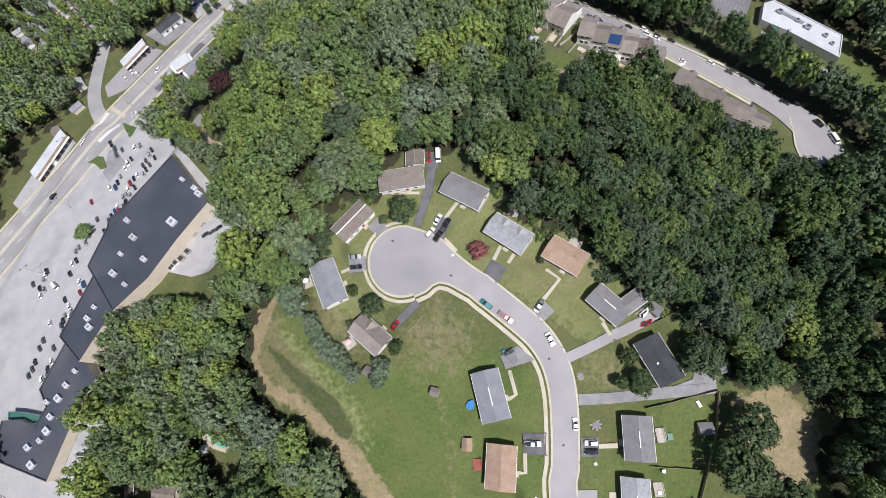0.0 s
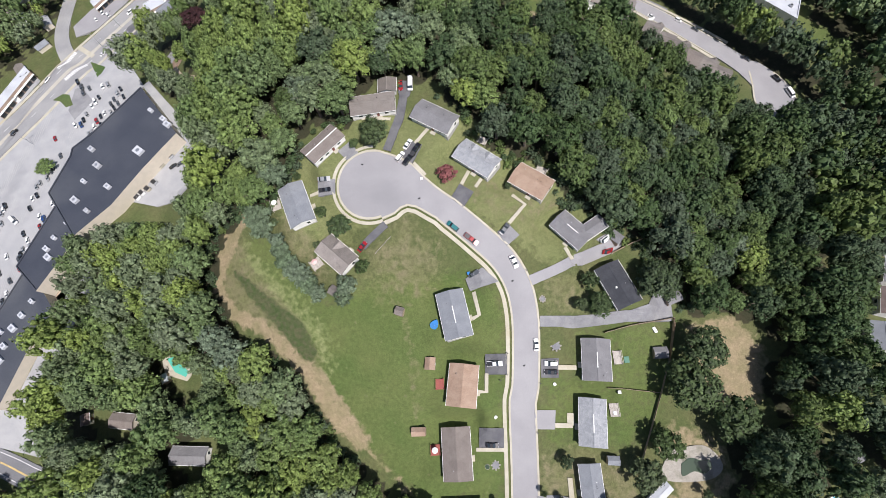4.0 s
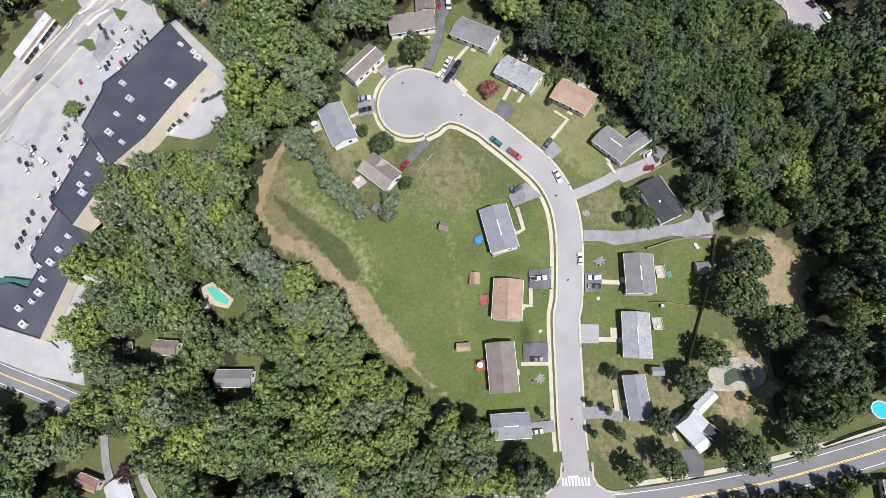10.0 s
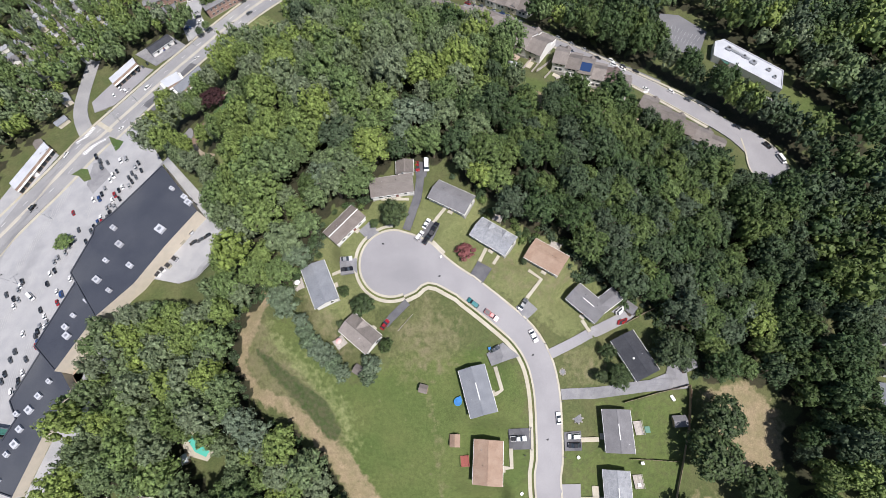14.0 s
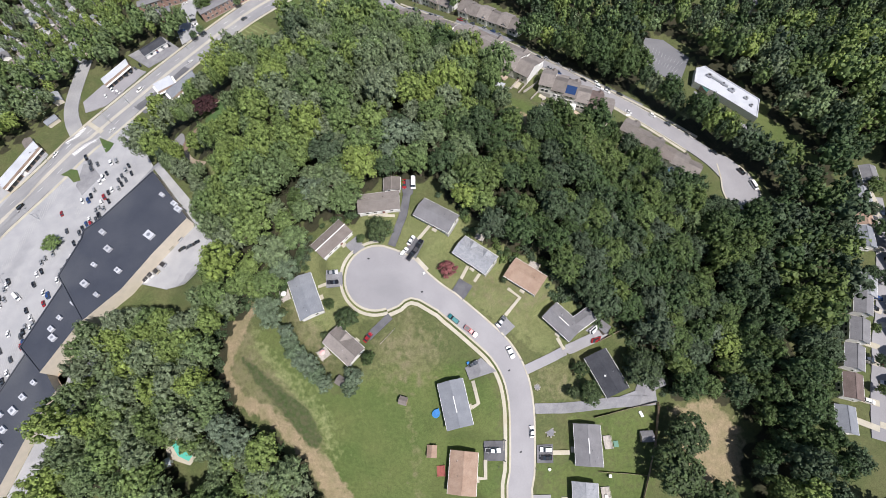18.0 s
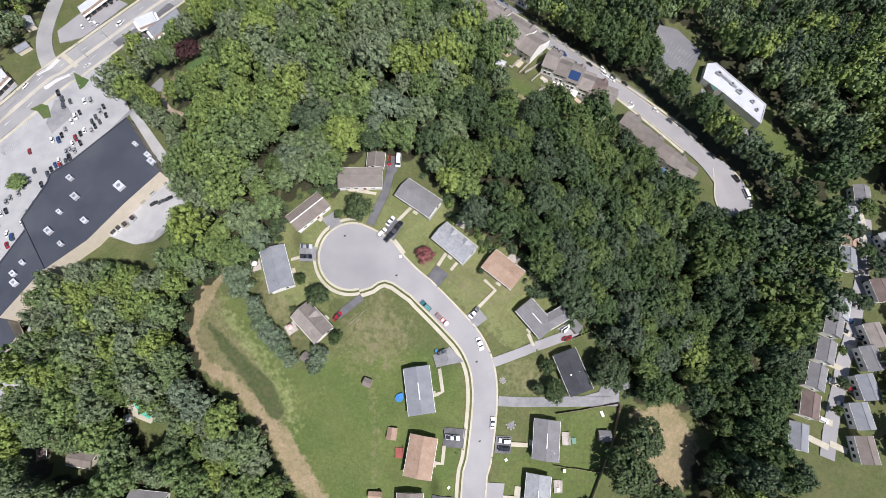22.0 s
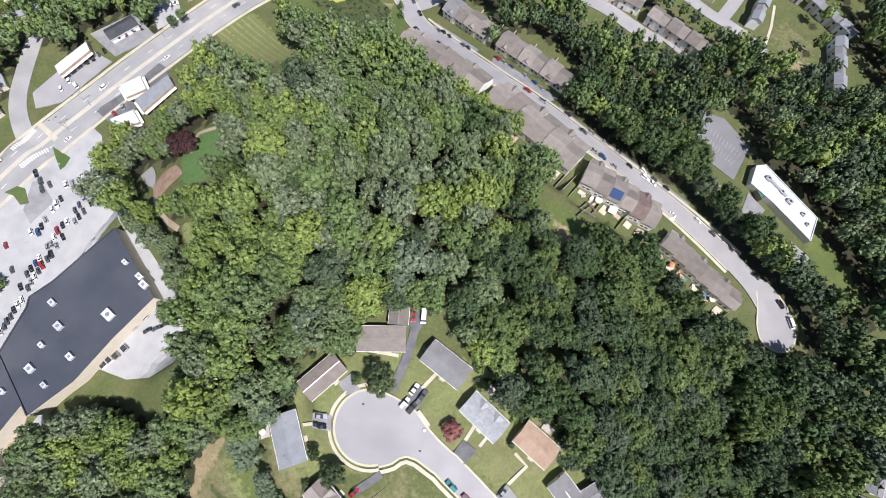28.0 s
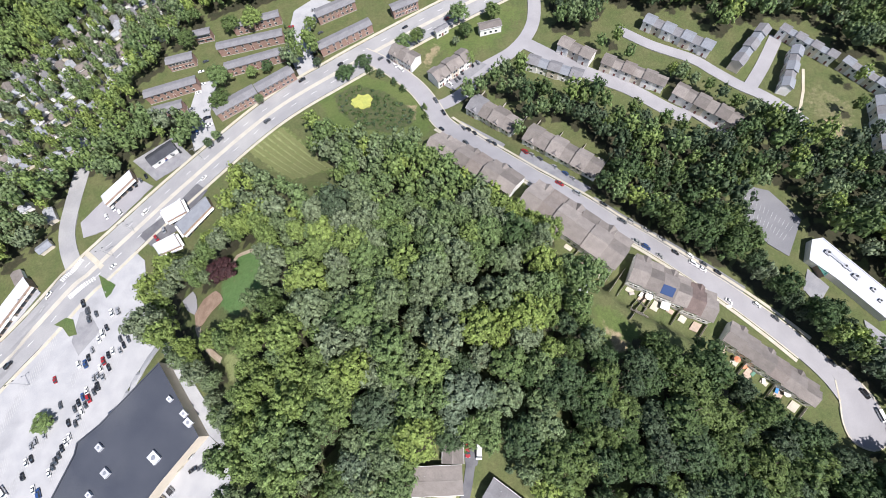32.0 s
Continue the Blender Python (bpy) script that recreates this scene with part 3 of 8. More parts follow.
l_mid, l_u, l_L, l_W = frame_of([(-178.8, 30.7), (-140.5, 158.7), (-198.7, 173.2)])
PADS.append((l_mid.x, l_mid.y, l_u.x, l_u.y, l_L / 2, l_W / 2, -13.5, 6.0))

# ---------------------------------------------------------------- ground
gx = np.concatenate([[-4000, -2000, -1100, -700, -520, -420, -360], np.arange(-320, -92, 2.0), np.arange(-92, 92, 1.25), np.arange(92, 270, 2.0), [300, 340, 420, 520, 700, 1100, 2000, 4000]])
gy = np.concatenate([[-4000, -2000, -1000, -600, -380, -260, -200, -150, -120], np.arange(-100, -70, 2.0), np.arange(-70, 115, 1.25), np.arange(115, 400, 2.0), [420, 460, 540, 640, 900, 1500, 2500, 4000]])
GX, GY = np.meshgrid(gx, gy)
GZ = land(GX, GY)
nx, ny = len(gx), len(gy)
gf = [(j * nx + i, j * nx + i + 1, (j + 1) * nx + i + 1, (j + 1) * nx + i) for j in range(ny - 1) for i in range(nx - 1)]
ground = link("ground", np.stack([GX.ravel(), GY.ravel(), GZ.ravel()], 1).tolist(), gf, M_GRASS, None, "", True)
tagged(ground, "green and patchy lawn covering a broad wooded hill", "ground", "", "structure")
COVER = {}


def cover(kind, line, feather=2.0, radius=None, amount=1.0):
    """Weight of a soil cover on the ground: within a closed outline, or along a line within a radius (given per point or once)."""
    w = COVER.setdefault(kind, np.zeros(nx * ny))
    L = np.array([p[:2] for p in line], float)
    rad = np.full(len(L), radius if isinstance(radius, (int, float)) else 0.0) if not isinstance(radius, (list, tuple)) else np.array(radius, float)
    big = feather + rad.max()
    X, Y = GX.ravel(), GY.ravel()
    sel = np.nonzero((X > L[:, 0].min() - big) & (X < L[:, 0].max() + big) & (Y > L[:, 1].min() - big) & (Y < L[:, 1].max() + big))[0]
    px, py = X[sel], Y[sel]
    d = np.full(len(sel), 1e9)
    ins = np.zeros(len(sel), bool)
    last = len(L) if radius is None else len(L) - 1
    for k in range(last):
        a, e = L[k], L[(k + 1) % len(L)] - L[k]
        t = np.clip(((px - a[0]) * e[0] + (py - a[1]) * e[1]) / max(e @ e, 1e-6), 0, 1)
        r = rad[k] * (1 - t) + rad[(k + 1) % len(L)] * t
        d = np.minimum(d, np.hypot(px - a[0] - t * e[0], py - a[1] - t * e[1]) - r)
        if radius is None:
            b_ = L[(k + 1) % len(L)]
            with np.errstate(divide="ignore", invalid="ignore"):
                ins ^= ((a[1] > py) != (b_[1] > py)) & (px < (b_[0] - a[0]) * (py - a[1]) / (b_[1] - a[1]) + a[0])
    if radius is None:
        d = np.where(ins, -d, d)
    w[sel] = np.maximum(w[sel], amount * np.clip(0.5 - d / (2 * feather), 0, 1))


cover("lush", [(-61, 61), (-51.4, 42.1), (-44, 37.5), (-32.4, 39.3), (-20.4, 50), (-13.9, 42.4), (-1.4, 43.2), (12.1, 35.7), (9.7, -2.7), (7.4, -25.1), (-2.3, -24.5), (-16.9, -25.3), (-27.3, -17.7), (-37.7, -6.3), (-48.2, 5.2), (-50.6, 15.9), (-61.4, 27.9), (-76.7, 46.8), (-77.7, 60.2)], 4.0)
cover("lush", [(35.9, 25), (69, 26.2), (61.9, 1.4), (52.1, -12.4), (20.8, -10.4), (22.7, 11.8), (32.9, 11.5)], 3.0, None, 0.7)
cover("faded", [(-31.3, 51.3), (-15.8, 61.9), (-4.5, 48.5), (-12.3, 37.1), (-27.2, 37.5)], 6.0, None, 0.7)
cover("faded", [(-30, 44), (-20, 34), (-17, 18), (-18, 0)], 2.0, 1.2, 0.6)
cover("faded", [(-65.8, 68.8), (-45.7, 61.7), (-39.4, 45.5), (-47.3, 43.2), (-58.4, 54.1)], 4.0, None, 0.6)
cover("faded", [(18.8, -12), (30.6, -11), (51.7, -19.3), (44.8, -45.4), (23.4, -42.7), (16.9, -34.1)], 4.0, None, 0.75)
cover("faded", [(23.7, 44), (42.4, 42.4), (39, 28.5), (24.2, 29.4)], 4.0, None, 0.6)
cover("faded", [(-11, 76.3), (6.8, 73.2), (33, 75.5), (35.1, 62.1), (22.8, 52.8), (-1.2, 64.3)], 4.0, None, 0.5)
cover("dry", [(-75.8, 67.1), (-85.3, 56.3), (-87.9, 46.5), (-80.3, 37.4), (-68.4, 31.6), (-58, 21.8), (-50.1, 12.4), (-44.1, 2.7), (-37.6, -5.4)], 1.4, [3.0, 4.6, 3.0, 2.4, 2.2, 3.0, 3.8, 4.4, 3.0])
cover("dry", [(-37.7, -5.9), (-29.8, -14), (-22.1, -21.5)], 1.5, 1.0, 0.7)
cover("dry", [(-82.4, 24), (-76, 19.3)], 2.0, 3.0)
cover("faded", [(-77.3, 65.9), (-67.3, 50.4), (-52.6, 31.8), (-46.7, 15.5), (-46.2, 5.1), (-51.1, 12.5), (-61.9, 24.4), (-82.8, 37), (-88.6, 49.5)], 3.0, None, 0.8)
cover("pale", [(-74.2, 60.3), (-65, 51.7), (-53.7, 39.8), (-45, 29), (-42.4, 18.4), (-47.2, 12.1), (-49, 20.9), (-54.7, 31.2), (-64, 40.7), (-74, 50.9)], 4.0, None, 0.62)
cover("lawn", [(-62, 70), (-56, 80), (-45, 88), (-30, 99), (0, 94), (32, 74), (47, 55), (30, 43), (5, 60), (-10, 68), (-27, 62), (-40, 54), (-52, 58)], 4.0)
cover("pale", [(-124.3, 242.4), (-104.8, 253.5), (-71.5, 220.7), (-92.0, 217.8)], 2.0, None, 0.8)
cover("dry", [(-35.3, 290.0), (-28.1, 302.6), (-24.1, 300.7), (-30.4, 287.4)], 1.5, None, 0.8)
cover("lush", [(-51.8, 313.4), (-27.8, 327.9), (11.8, 332.3), (23.2, 323.3), (2.5, 297.8), (-21.2, 291.9)], 6.0, None, 0.8)
cover("reed", [(-78.2, 50.5), (-71.4, 43.5), (-63.5, 36.1), (-56.9, 29.8), (-52.7, 23.1)], 1.0, [1.0, 2.2, 3.0, 3.6, 3.2])
cover("dry", [(72.3, 24.3), (89.3, 27.1), (96.2, 16.3), (94.9, 4.8), (86.2, -3.9), (76.9, -1.4), (73.5, 8.1)], 3.0)
cover("dry", [(56, -10.8), (63.4, -5.1), (71.7, -8.3), (79.1, -14.2), (78.5, -24.5), (66.3, -31.3), (55.8, -33.1), (60.3, -19.9)], 3.0, None, 0.75)
cover("lush", [(-131.5, -33.9), (-119.1, -35.4), (-114.1, -42.6), (-121.4, -47.3)], 2.0)
cover("fresh", [(-112.2, 166.5), (-110, 178.0), (-97.5, 182.9), (-91.9, 171.6), (-92.6, 160.2), (-101.9, 152.6), (-110.4, 157.0)], 1.5)
cover("pale", [(-103.7, 137.9), (-95.3, 139.4), (-91.9, 128.7), (-99.9, 129.1)], 1.5)
cover("lush", [(-125.7, 244.9), (-113.9, 254.3), (-105, 254.6), (-66.5, 220.0), (-91.6, 217.0), (-102.7, 226.5)], 2.0)
cover("lush", [(-87.5, 269.5), (-69.3, 285.9), (-42.5, 274.1), (-27.0, 255.0), (-31.3, 239.1), (-51.3, 233.3), (-77.0, 246.7)], 2.0)
cover("reed", [(-80.1, 272.0), (-69.6, 278.2), (-54.6, 273.0), (-36.7, 257.5), (-39.3, 247.5), (-49.3, 242.8), (-63.9, 247.7), (-76.9, 261.2)], 1.2)
cover("dry", [(-48.8, 263.2), (-36.5, 261.2), (-37.5, 250.9), (-44.8, 253.4)], 1.2)
cover("dry", [(31.4, 144.0), (37.1, 142.3), (39.9, 137.0), (35.1, 135.5)], 2.0)
cover("lush", [(29.0, 151.5), (35.8, 150.9), (45.3, 143.0), (42.6, 134.2), (32.2, 133.1), (28.6, 141.5)], 2.0)
cover("lush", [(150.3, 152.3), (155.1, 158.8), (163.8, 142.3), (172.6, 126.2), (166.3, 124.4), (153.0, 132.7), (145.9, 145.7)], 2.0)
cover("faded", [(156, 265.5), (147.6, 251.2), (161.5, 232.6), (172.4, 250.9)], 2.0, None, 0.6)
cover("dry", [(155.3, 244.9), (163.3, 240.2), (158.9, 232.7), (153.0, 240.3)], 1.5, None, 0.9)
cover("lush", [(44, -57), (75, -51), (108, -42), (120, -50), (115, -78), (46, -78)], 2.0, None, 0.9)
# ---- streets
STREET = [(-27.1, 72.5), (-20.6, 71.5), (-10.7, 68.4), (-1.3, 60.4), (7, 52.7), (13.5, 45.9), (17.3, 38.4), (18.6, 30.3), (18.3, 21.1), (16.9, 7.8)] + [(15.7, 3.7), (14.7, -13.5), (13.5, -30.6), (13.2, -43.7), (12.7, -49.2)]
strip("road", STREET, 7.7, M_ROAD, 0.14, label="pale worn asphalt residential street", category="road", kind="structure", across=5)
bulb_c = Vector((-27.1, 72.5))
BULB_R = 10.9
patch("turning_circle", [bulb_c + Vector((math.cos(a), math.sin(a))) * BULB_R for a in np.linspace(0, 2 * math.pi, 48, endpoint=False)], M_ROAD, 0.15, "round pale asphalt turning circle", "road", step=3)
SOUTH = [(120.2, -35.6), (107.4, -39.3), (89, -43.5), (68.8, -47.5), (48.7, -50.2), (28.6, -52), (12.3, -52.6), (0.3, -52.1), (-41.9, -47.5), (-77.4, -38.4), (-118.4, -25.6), (-153.5, -14.5), (-173.7, -6.3), (-188.9, -0.6), (-210.1, 8.1)]
strip("road", SOUTH, 8.6, M_ROAD2, 0.12, label="two-lane grey road with yellow centre line", category="road", kind="structure", across=5)
HIGHWAY = [(-240, 103.5), (-221.3, 130.7), (-204.6, 153.7), (-190.3, 175.2), (-169, 200.9), (-147.2, 226)] + [(-112.2, 263.2), (-79.8, 287.1), (-49.6, 306.8), (-24, 322.7), (1.3, 337), (34.3, 356)]
strip("road", HIGHWAY, 18.0, M_HWY, 0.12, label="wide bleached multi-lane highway", category="road", kind="structure", across=7)
NORTH = [(-67.2, 299), (-56.6, 292.2), (-47.5, 284.7), (-37.1, 273.5), (-30.2, 262.2), (-23.3, 248.1), (-10.5, 235.3), (1.8, 223.7), (13.4, 213.1), (24.8, 204.5), (36.0, 196.4), (47.0, 187.8), (58.5, 180.8), (70.3, 173.3), (82.1, 165.7), (93.5, 157.4), (104.2, 148.3), (114.4, 138.5), (121.8, 129.6), (126.6, 120.4)]
strip("road", NORTH, 8.6, M_ROAD, 0.22, label="pale street between rows of town houses", category="road", kind="structure")
strip("road", [(-27.0, 260.5), (-22.5, 261.9), (-11.0, 271.0), (-4.7, 283.0), (14.0, 295.9), (25.2, 313.5), (28.0, 339.4)], 7.0, M_ROAD, 0.13, label="pale side street", category="road", kind="structure")
SIDE_STREET = [(20.6, 299.9), (36.3, 288.2), (50.9, 277.7), (68.5, 267.5), (84.7, 254.3), (94.5, 247.7)]
strip("road", SIDE_STREET, 7.5, M_ROAD, 0.13, label="pale side street of town houses", category="road", kind="structure")
FAR_STREET = [(68.9, 306.0), (84.3, 294.2), (102.5, 284.0), (112.0, 275.0), (121.2, 266.5), (129.7, 260.5), (138, 252.8), (146, 243)]
strip("road", FAR_STREET, 5.8, M_ROAD, 0.12, label="pale side street", category="road", kind="structure")
FAR_COURT = [(125.5, 263.5), (134.2, 275.3), (141.1, 285.9), (146.6, 294.8)]
strip("road", FAR_COURT, 6.5, M_ROAD, 0.13, label="pale cul-de-sac street", category="road", kind="structure")
n_c = Vector((128.5, 114.0))
N_BULB = [(119.0, 132.7), (123.0, 127.3), (122.2, 119.7), (120.9, 112.2), (122.2, 106.2), (127.1, 103.2), (130.7, 103.0), (135.2, 105.6), (137.0, 112.0), (135.6, 119.7), (132.4, 125.8), (127.1, 131.9)]
patch("turning_circle", [tuple(p) for p in smooth_line(N_BULB + N_BULB[:1], 1.5)[:-1]], M_ROAD, 0.24, "pear-shaped pale asphalt end of a street below the woods", "road", step=2.5)
strip("road", [(184, 104), (182.1, 97.0), (175.0, 77.5), (171.7, 70.4), (166.6, 59.0), (162.0, 50.1), (158.0, 43.6), (154.3, 35.2), (150.2, 27.0), (146.6, 19.1), (142.9, 9.8)], 5.2, M_ROAD, 0.12, label="pale street of the eastern houses", category="road", kind="structure")
strip("road", [(-206.5, 237.6), (-206.4, 226.4), (-206.2, 215.6), (-205.1, 202.9), (-201.5, 192.3), (-194.4, 180.7)], 8.0, M_HWY, 0.13, label="curving side road joining the highway", category="road", kind="structure")
LOT = [(-213.2, 24.6), (-170.9, 32.3), (-158, 84.2), (-134.2, 145.1)] + [(-145.1, 152.4), (-154.4, 166.6), (-161, 184.3), (-167.4, 189.2), (-179.7, 174.3), (-190.1, 160.9), (-200.2, 143.5), (-215.7, 119.5), (-230.7, 99)] + [(-229.7, 71.1)]
patch("parking_lot", LOT, M_LOT, 0.1, "large bleached asphalt parking lot", "parking lot", step=2.2)
patch("service_lane", [(-145.5, 157), (-135.3, 149), (-101.7, 110), (-102.6, 106.4), (-109.8, 111.4)], M_LOT, 0.16, "pale paved lane beside the shops", "yard", step=2.5)
patch("service_yard", [(-109.8, 111.4), (-101.3, 104.9), (-96.9, 95.4), (-98.5, 89.2), (-107.9, 83.4), (-116.6, 82.3), (-130.9, 86.6), (-139.2, 90.2), (-142, 93.9)], M_LOT, 0.14, "pale paved yard behind the shops", "yard", step=3)
patch("service_lane", [(-165.0, 53.3), (-159.6, 47), (-164.6, 36), (-171.6, 11), (-164, 5), (-158.5, 20), (-155.5, 38), (-151.5, 50), (-148, 62), (-152, 70)], M_LOT, 0.14, "pale paved lane behind the shops", "yard", step=2.5)
patch("service_yard", [(-206.9, 13.2), (-191.7, 9.9), (-171, 2.9), (-166.7, 12.3), (-164.3, 20.8), (-160.1, 11.8), (-160.6, 3.4), (-157.3, -6), (-175, -1.4), (-190.3, 4.7), (-205.9, 9.9)], M_LOT, 0.14, "pale paved yard at the end of the shops", "yard", step=3)
patch("service_yard", [(-201, 22), (-172, 10.4), (-164, 4.6), (-158, -5), (-175, -1.4), (-206, 10)], M_LOT, 0.17, "pale paved yard between the shops and the road", "yard", step=2.5)
patch("gravel_strip", [(-167.9, 49), (-165.2, 49.2), (-164.6, 73.9), (-159.1, 77), (-156.7, 72.7), (-160.3, 60.5), (-161, 43.5), (-162.6, 38.9)], M_TAN, 0.14, "sandy strip along the back of the shops", "gravel", step=3)
# ---- woods ground shade and clearings are kept free of trees
# ---------------------------------------------------------------- houses


def gable_body(L, W, z0, h, rise, wall=True):
    """A five-sided prism: walls with gable tops."""
    x, y = L / 2, W / 2
    prof = [(-y, z0), (y, z0), (y, h), (0, h + rise), (-y, h)]
    verts = [(-x, *p) for p in prof] + [(x, *p) for p in prof]
    faces = [(4, 3, 2, 1, 0), (5, 6, 7, 8, 9)] + [(i, (i + 1) % 5, (i + 1) % 5 + 5, i + 5) for i in range(5)]
    return verts, faces


def slope(L, W, h, rise, side, over=0.45, end=0.35, thick=0.16):
    """One roof plane as a slab with overhanging eave and verge."""
    k = rise / (W / 2)
    n = 5
    verts = []
    for z in (0.0, -thick):
        for s in range(n):
            t = s / (n - 1)
            y = (W / 2 + over) * (1 - t)
            for i in range(n):
                verts.append((-(L / 2 + end) + (L + 2 * end) * i / (n - 1), side * y, h + rise - k * y + z + 0.17))
    faces = []
    for s in range(n - 1):
        for i in range(n - 1):
            q = (s * n + i, s * n + i + 1, (s + 1) * n + i + 1, (s + 1) * n + i)
            faces += [q, tuple(n * n + j for j in q[::-1])]
    rim = [i for i in range(n)] + [(s + 1) * n - 1 for s in range(1, n)] + [n * n - 1 - i for i in range(1, n)] + [s * n for s in range(n - 2, 0, -1)]
    for a, b in zip(rim, rim[1:] + rim[:1]):
        faces.append((a, n * n + a, n * n + b, b))
    if side < 0:
        faces = [f[::-1] for f in faces]
    return verts, faces


def opening(root, x, y, z, w, h, along, out, door=False):
    """A window with a frame, a pane and a sill, or a door, on a wall; along: 'x' or 'y', out: outward sign."""
    t = 0.07
    if along == "x":
        fr = part("door" if door else "window", block(x - w / 2 - 0.08, x + w / 2 + 0.08, y, y + out * t, z - 0.08 * (not door), z + h + 0.08), M_TRIM, root)
        part("door_leaf" if door else "pane", block(x - w / 2, x + w / 2, y + out * (t - 0.02), y + out * (t + 0.012), z, z + h), M_DOOR if door else M_PANE, fr)
    else:
        fr = part("door" if door else "window", block(x, x + out * t, y - w / 2 - 0.08, y + w / 2 + 0.08, z - 0.08 * (not door), z + h + 0.08), M_TRIM, root)
        part("door_leaf" if door else "pane", block(x + out * (t - 0.02), x + out * (t + 0.012), y - w / 2, y + w / 2, z, z + h), M_DOOR if door else M_PANE, fr)


WALLS = {"white": M_SIDING, "beige": M_BEIGE, "brick": M_BRICK}


def house(name, three, plot, roof, walls, front, label, wall_h=2.7, pitch=0.30, storeys=1, windows=4, vents=True, group="", category="house", ridge_vent=False, fine=True):
    mid, u, L, W, z = plot
    L, W = L - 0.7, W - 0.8
    a, b, c = (Vector(p[:2]) for p in three)
    sgn = 1 if (c - b).dot(Vector((-u.y, u.x))) > 0 else -1
    f = front * sgn
    root = base(name, mid.x, mid.y, z, math.degrees(math.atan2(u.y, u.x)), label, category, group)
    rise = pitch * W / 2
    v, fc = gable_body(L, W, 0.25, wall_h, rise)
    link("wall", v, fc, WALLS[walls], root)
    part("foundation", block(-L / 2 - 0.06, L / 2 + 0.06, -W / 2 - 0.06, W / 2 + 0.06, -2.2, 0.3), M_PLINTH, root)
    for s in (1, -1):
        link("roof", *slope(L, W, wall_h, rise, s), M_ROOF[roof], root)
    if fine:
        part("ridge_cap", block(-L / 2 - 0.36, L / 2 + 0.36, -0.16, 0.16, wall_h + rise + 0.13, wall_h + rise + 0.21), M_TRIM if ridge_vent else M_ROOF[roof], root, "pale ridge vent" if ridge_vent else "")
        for s in (1, -1):
            part("gutter", block(-L / 2 - 0.3, L / 2 + 0.3, s * (W / 2 + 0.45), s * (W / 2 + 0.56), wall_h - pitch * 0.45 - 0.02, wall_h - pitch * 0.45 + 0.1), M_TRIM, root)
    for st in range(storeys):
        zb = 0.25 + 2.6 * st
        xs = np.linspace(-L / 2, L / 2, windows + 2)[1:-1]
        for k, x in enumerate(xs):
            for s in ((f,) if name == "small_house" else (1, -1)):
                door = st == 0 and s == f and k == windows // 2
                opening(root, x, s * W / 2, zb + (0.0 if door else 0.85), 1.0 if door else 1.25, 2.05 if door else 1.2, "x", s, door)
        if fine:
            for s in (1, -1):
                opening(root, s * L / 2, W * 0.2, zb + 0.85, 1.0, 1.15, "y", s)
    if vents:
        rnd = random.Random(int(abs(mid.x * 7 + mid.y * 13)))
        for k in range(3):
            x, y = rnd.uniform(-L * 0.4, L * 0.4), -f * rnd.uniform(0.8, W * 0.35)
            zz = wall_h + rise - pitch * abs(y)
            part("vent_pipe", round_bar(0.09, 0.09, zz - 0.1, zz + 0.55, 8, x, y), M_DARKM if k else M_METAL, root)
        part("step", block(L * 0.06, L * 0.06 + 1.8, f * W / 2, f * (W / 2 + 1.3), -0.6, 0.2), M_CONC, root, "concrete entrance step")
    return root


def dormer(root, x, s, w, eave, W, pitch, roof, walls, y_front=0.85, steep=0.8):
    """A small cross gable that breaks out of the roof slope on side s."""
    top = eave + pitch * W / 2 + 0.17
    yf = W / 2 * y_front
    zb = top - pitch * yf
    zr = zb + w / 2 * steep
    yb = max(0.0, (top - zr) / pitch)
    zr = top - pitch * yb
    v = [(x - w / 2, s * yf, zb), (x + w / 2, s * yf, zb), (x, s * yf, zr), (x, s * yb, zr)]
    link("dormer_gable", v[:3] + [(a, c - s * 0.1, d - 0.05) for a, c, d in v[:3]], [(0, 1, 2), (5, 4, 3), (0, 3, 4, 1), (1, 4, 5, 2), (2, 5, 3, 0)], walls, root)
    for q in (-1, 1):
        e = [Vector((x + q * (w / 2 + 0.25), s * (yf + 0.25), zb - 0.15)), Vector((x, s * (yf + 0.25), zr + 0.06)), Vector((x, s * yb, zr + 0.06)), Vector((x + q * (w / 2 + 0.25), s * (yf - 0.3), zb - 0.12))]
        link("dormer_roof", e + [p + Vector((0, 0, 0.1)) for p in e], [(0, 1, 2, 3), (7, 6, 5, 4), (0, 4, 5, 1), (1, 5, 6, 2), (2, 6, 7, 3), (3, 7, 4, 0)], roof, root)


def lean_roof_house(name, three, roof, walls, label, z, h):
    mid, u, L, W = frame_of(three)
    return house(name, three, (mid, u, L, W, z), roof, walls, 1, label, h, 0.28, 1, 2, False)


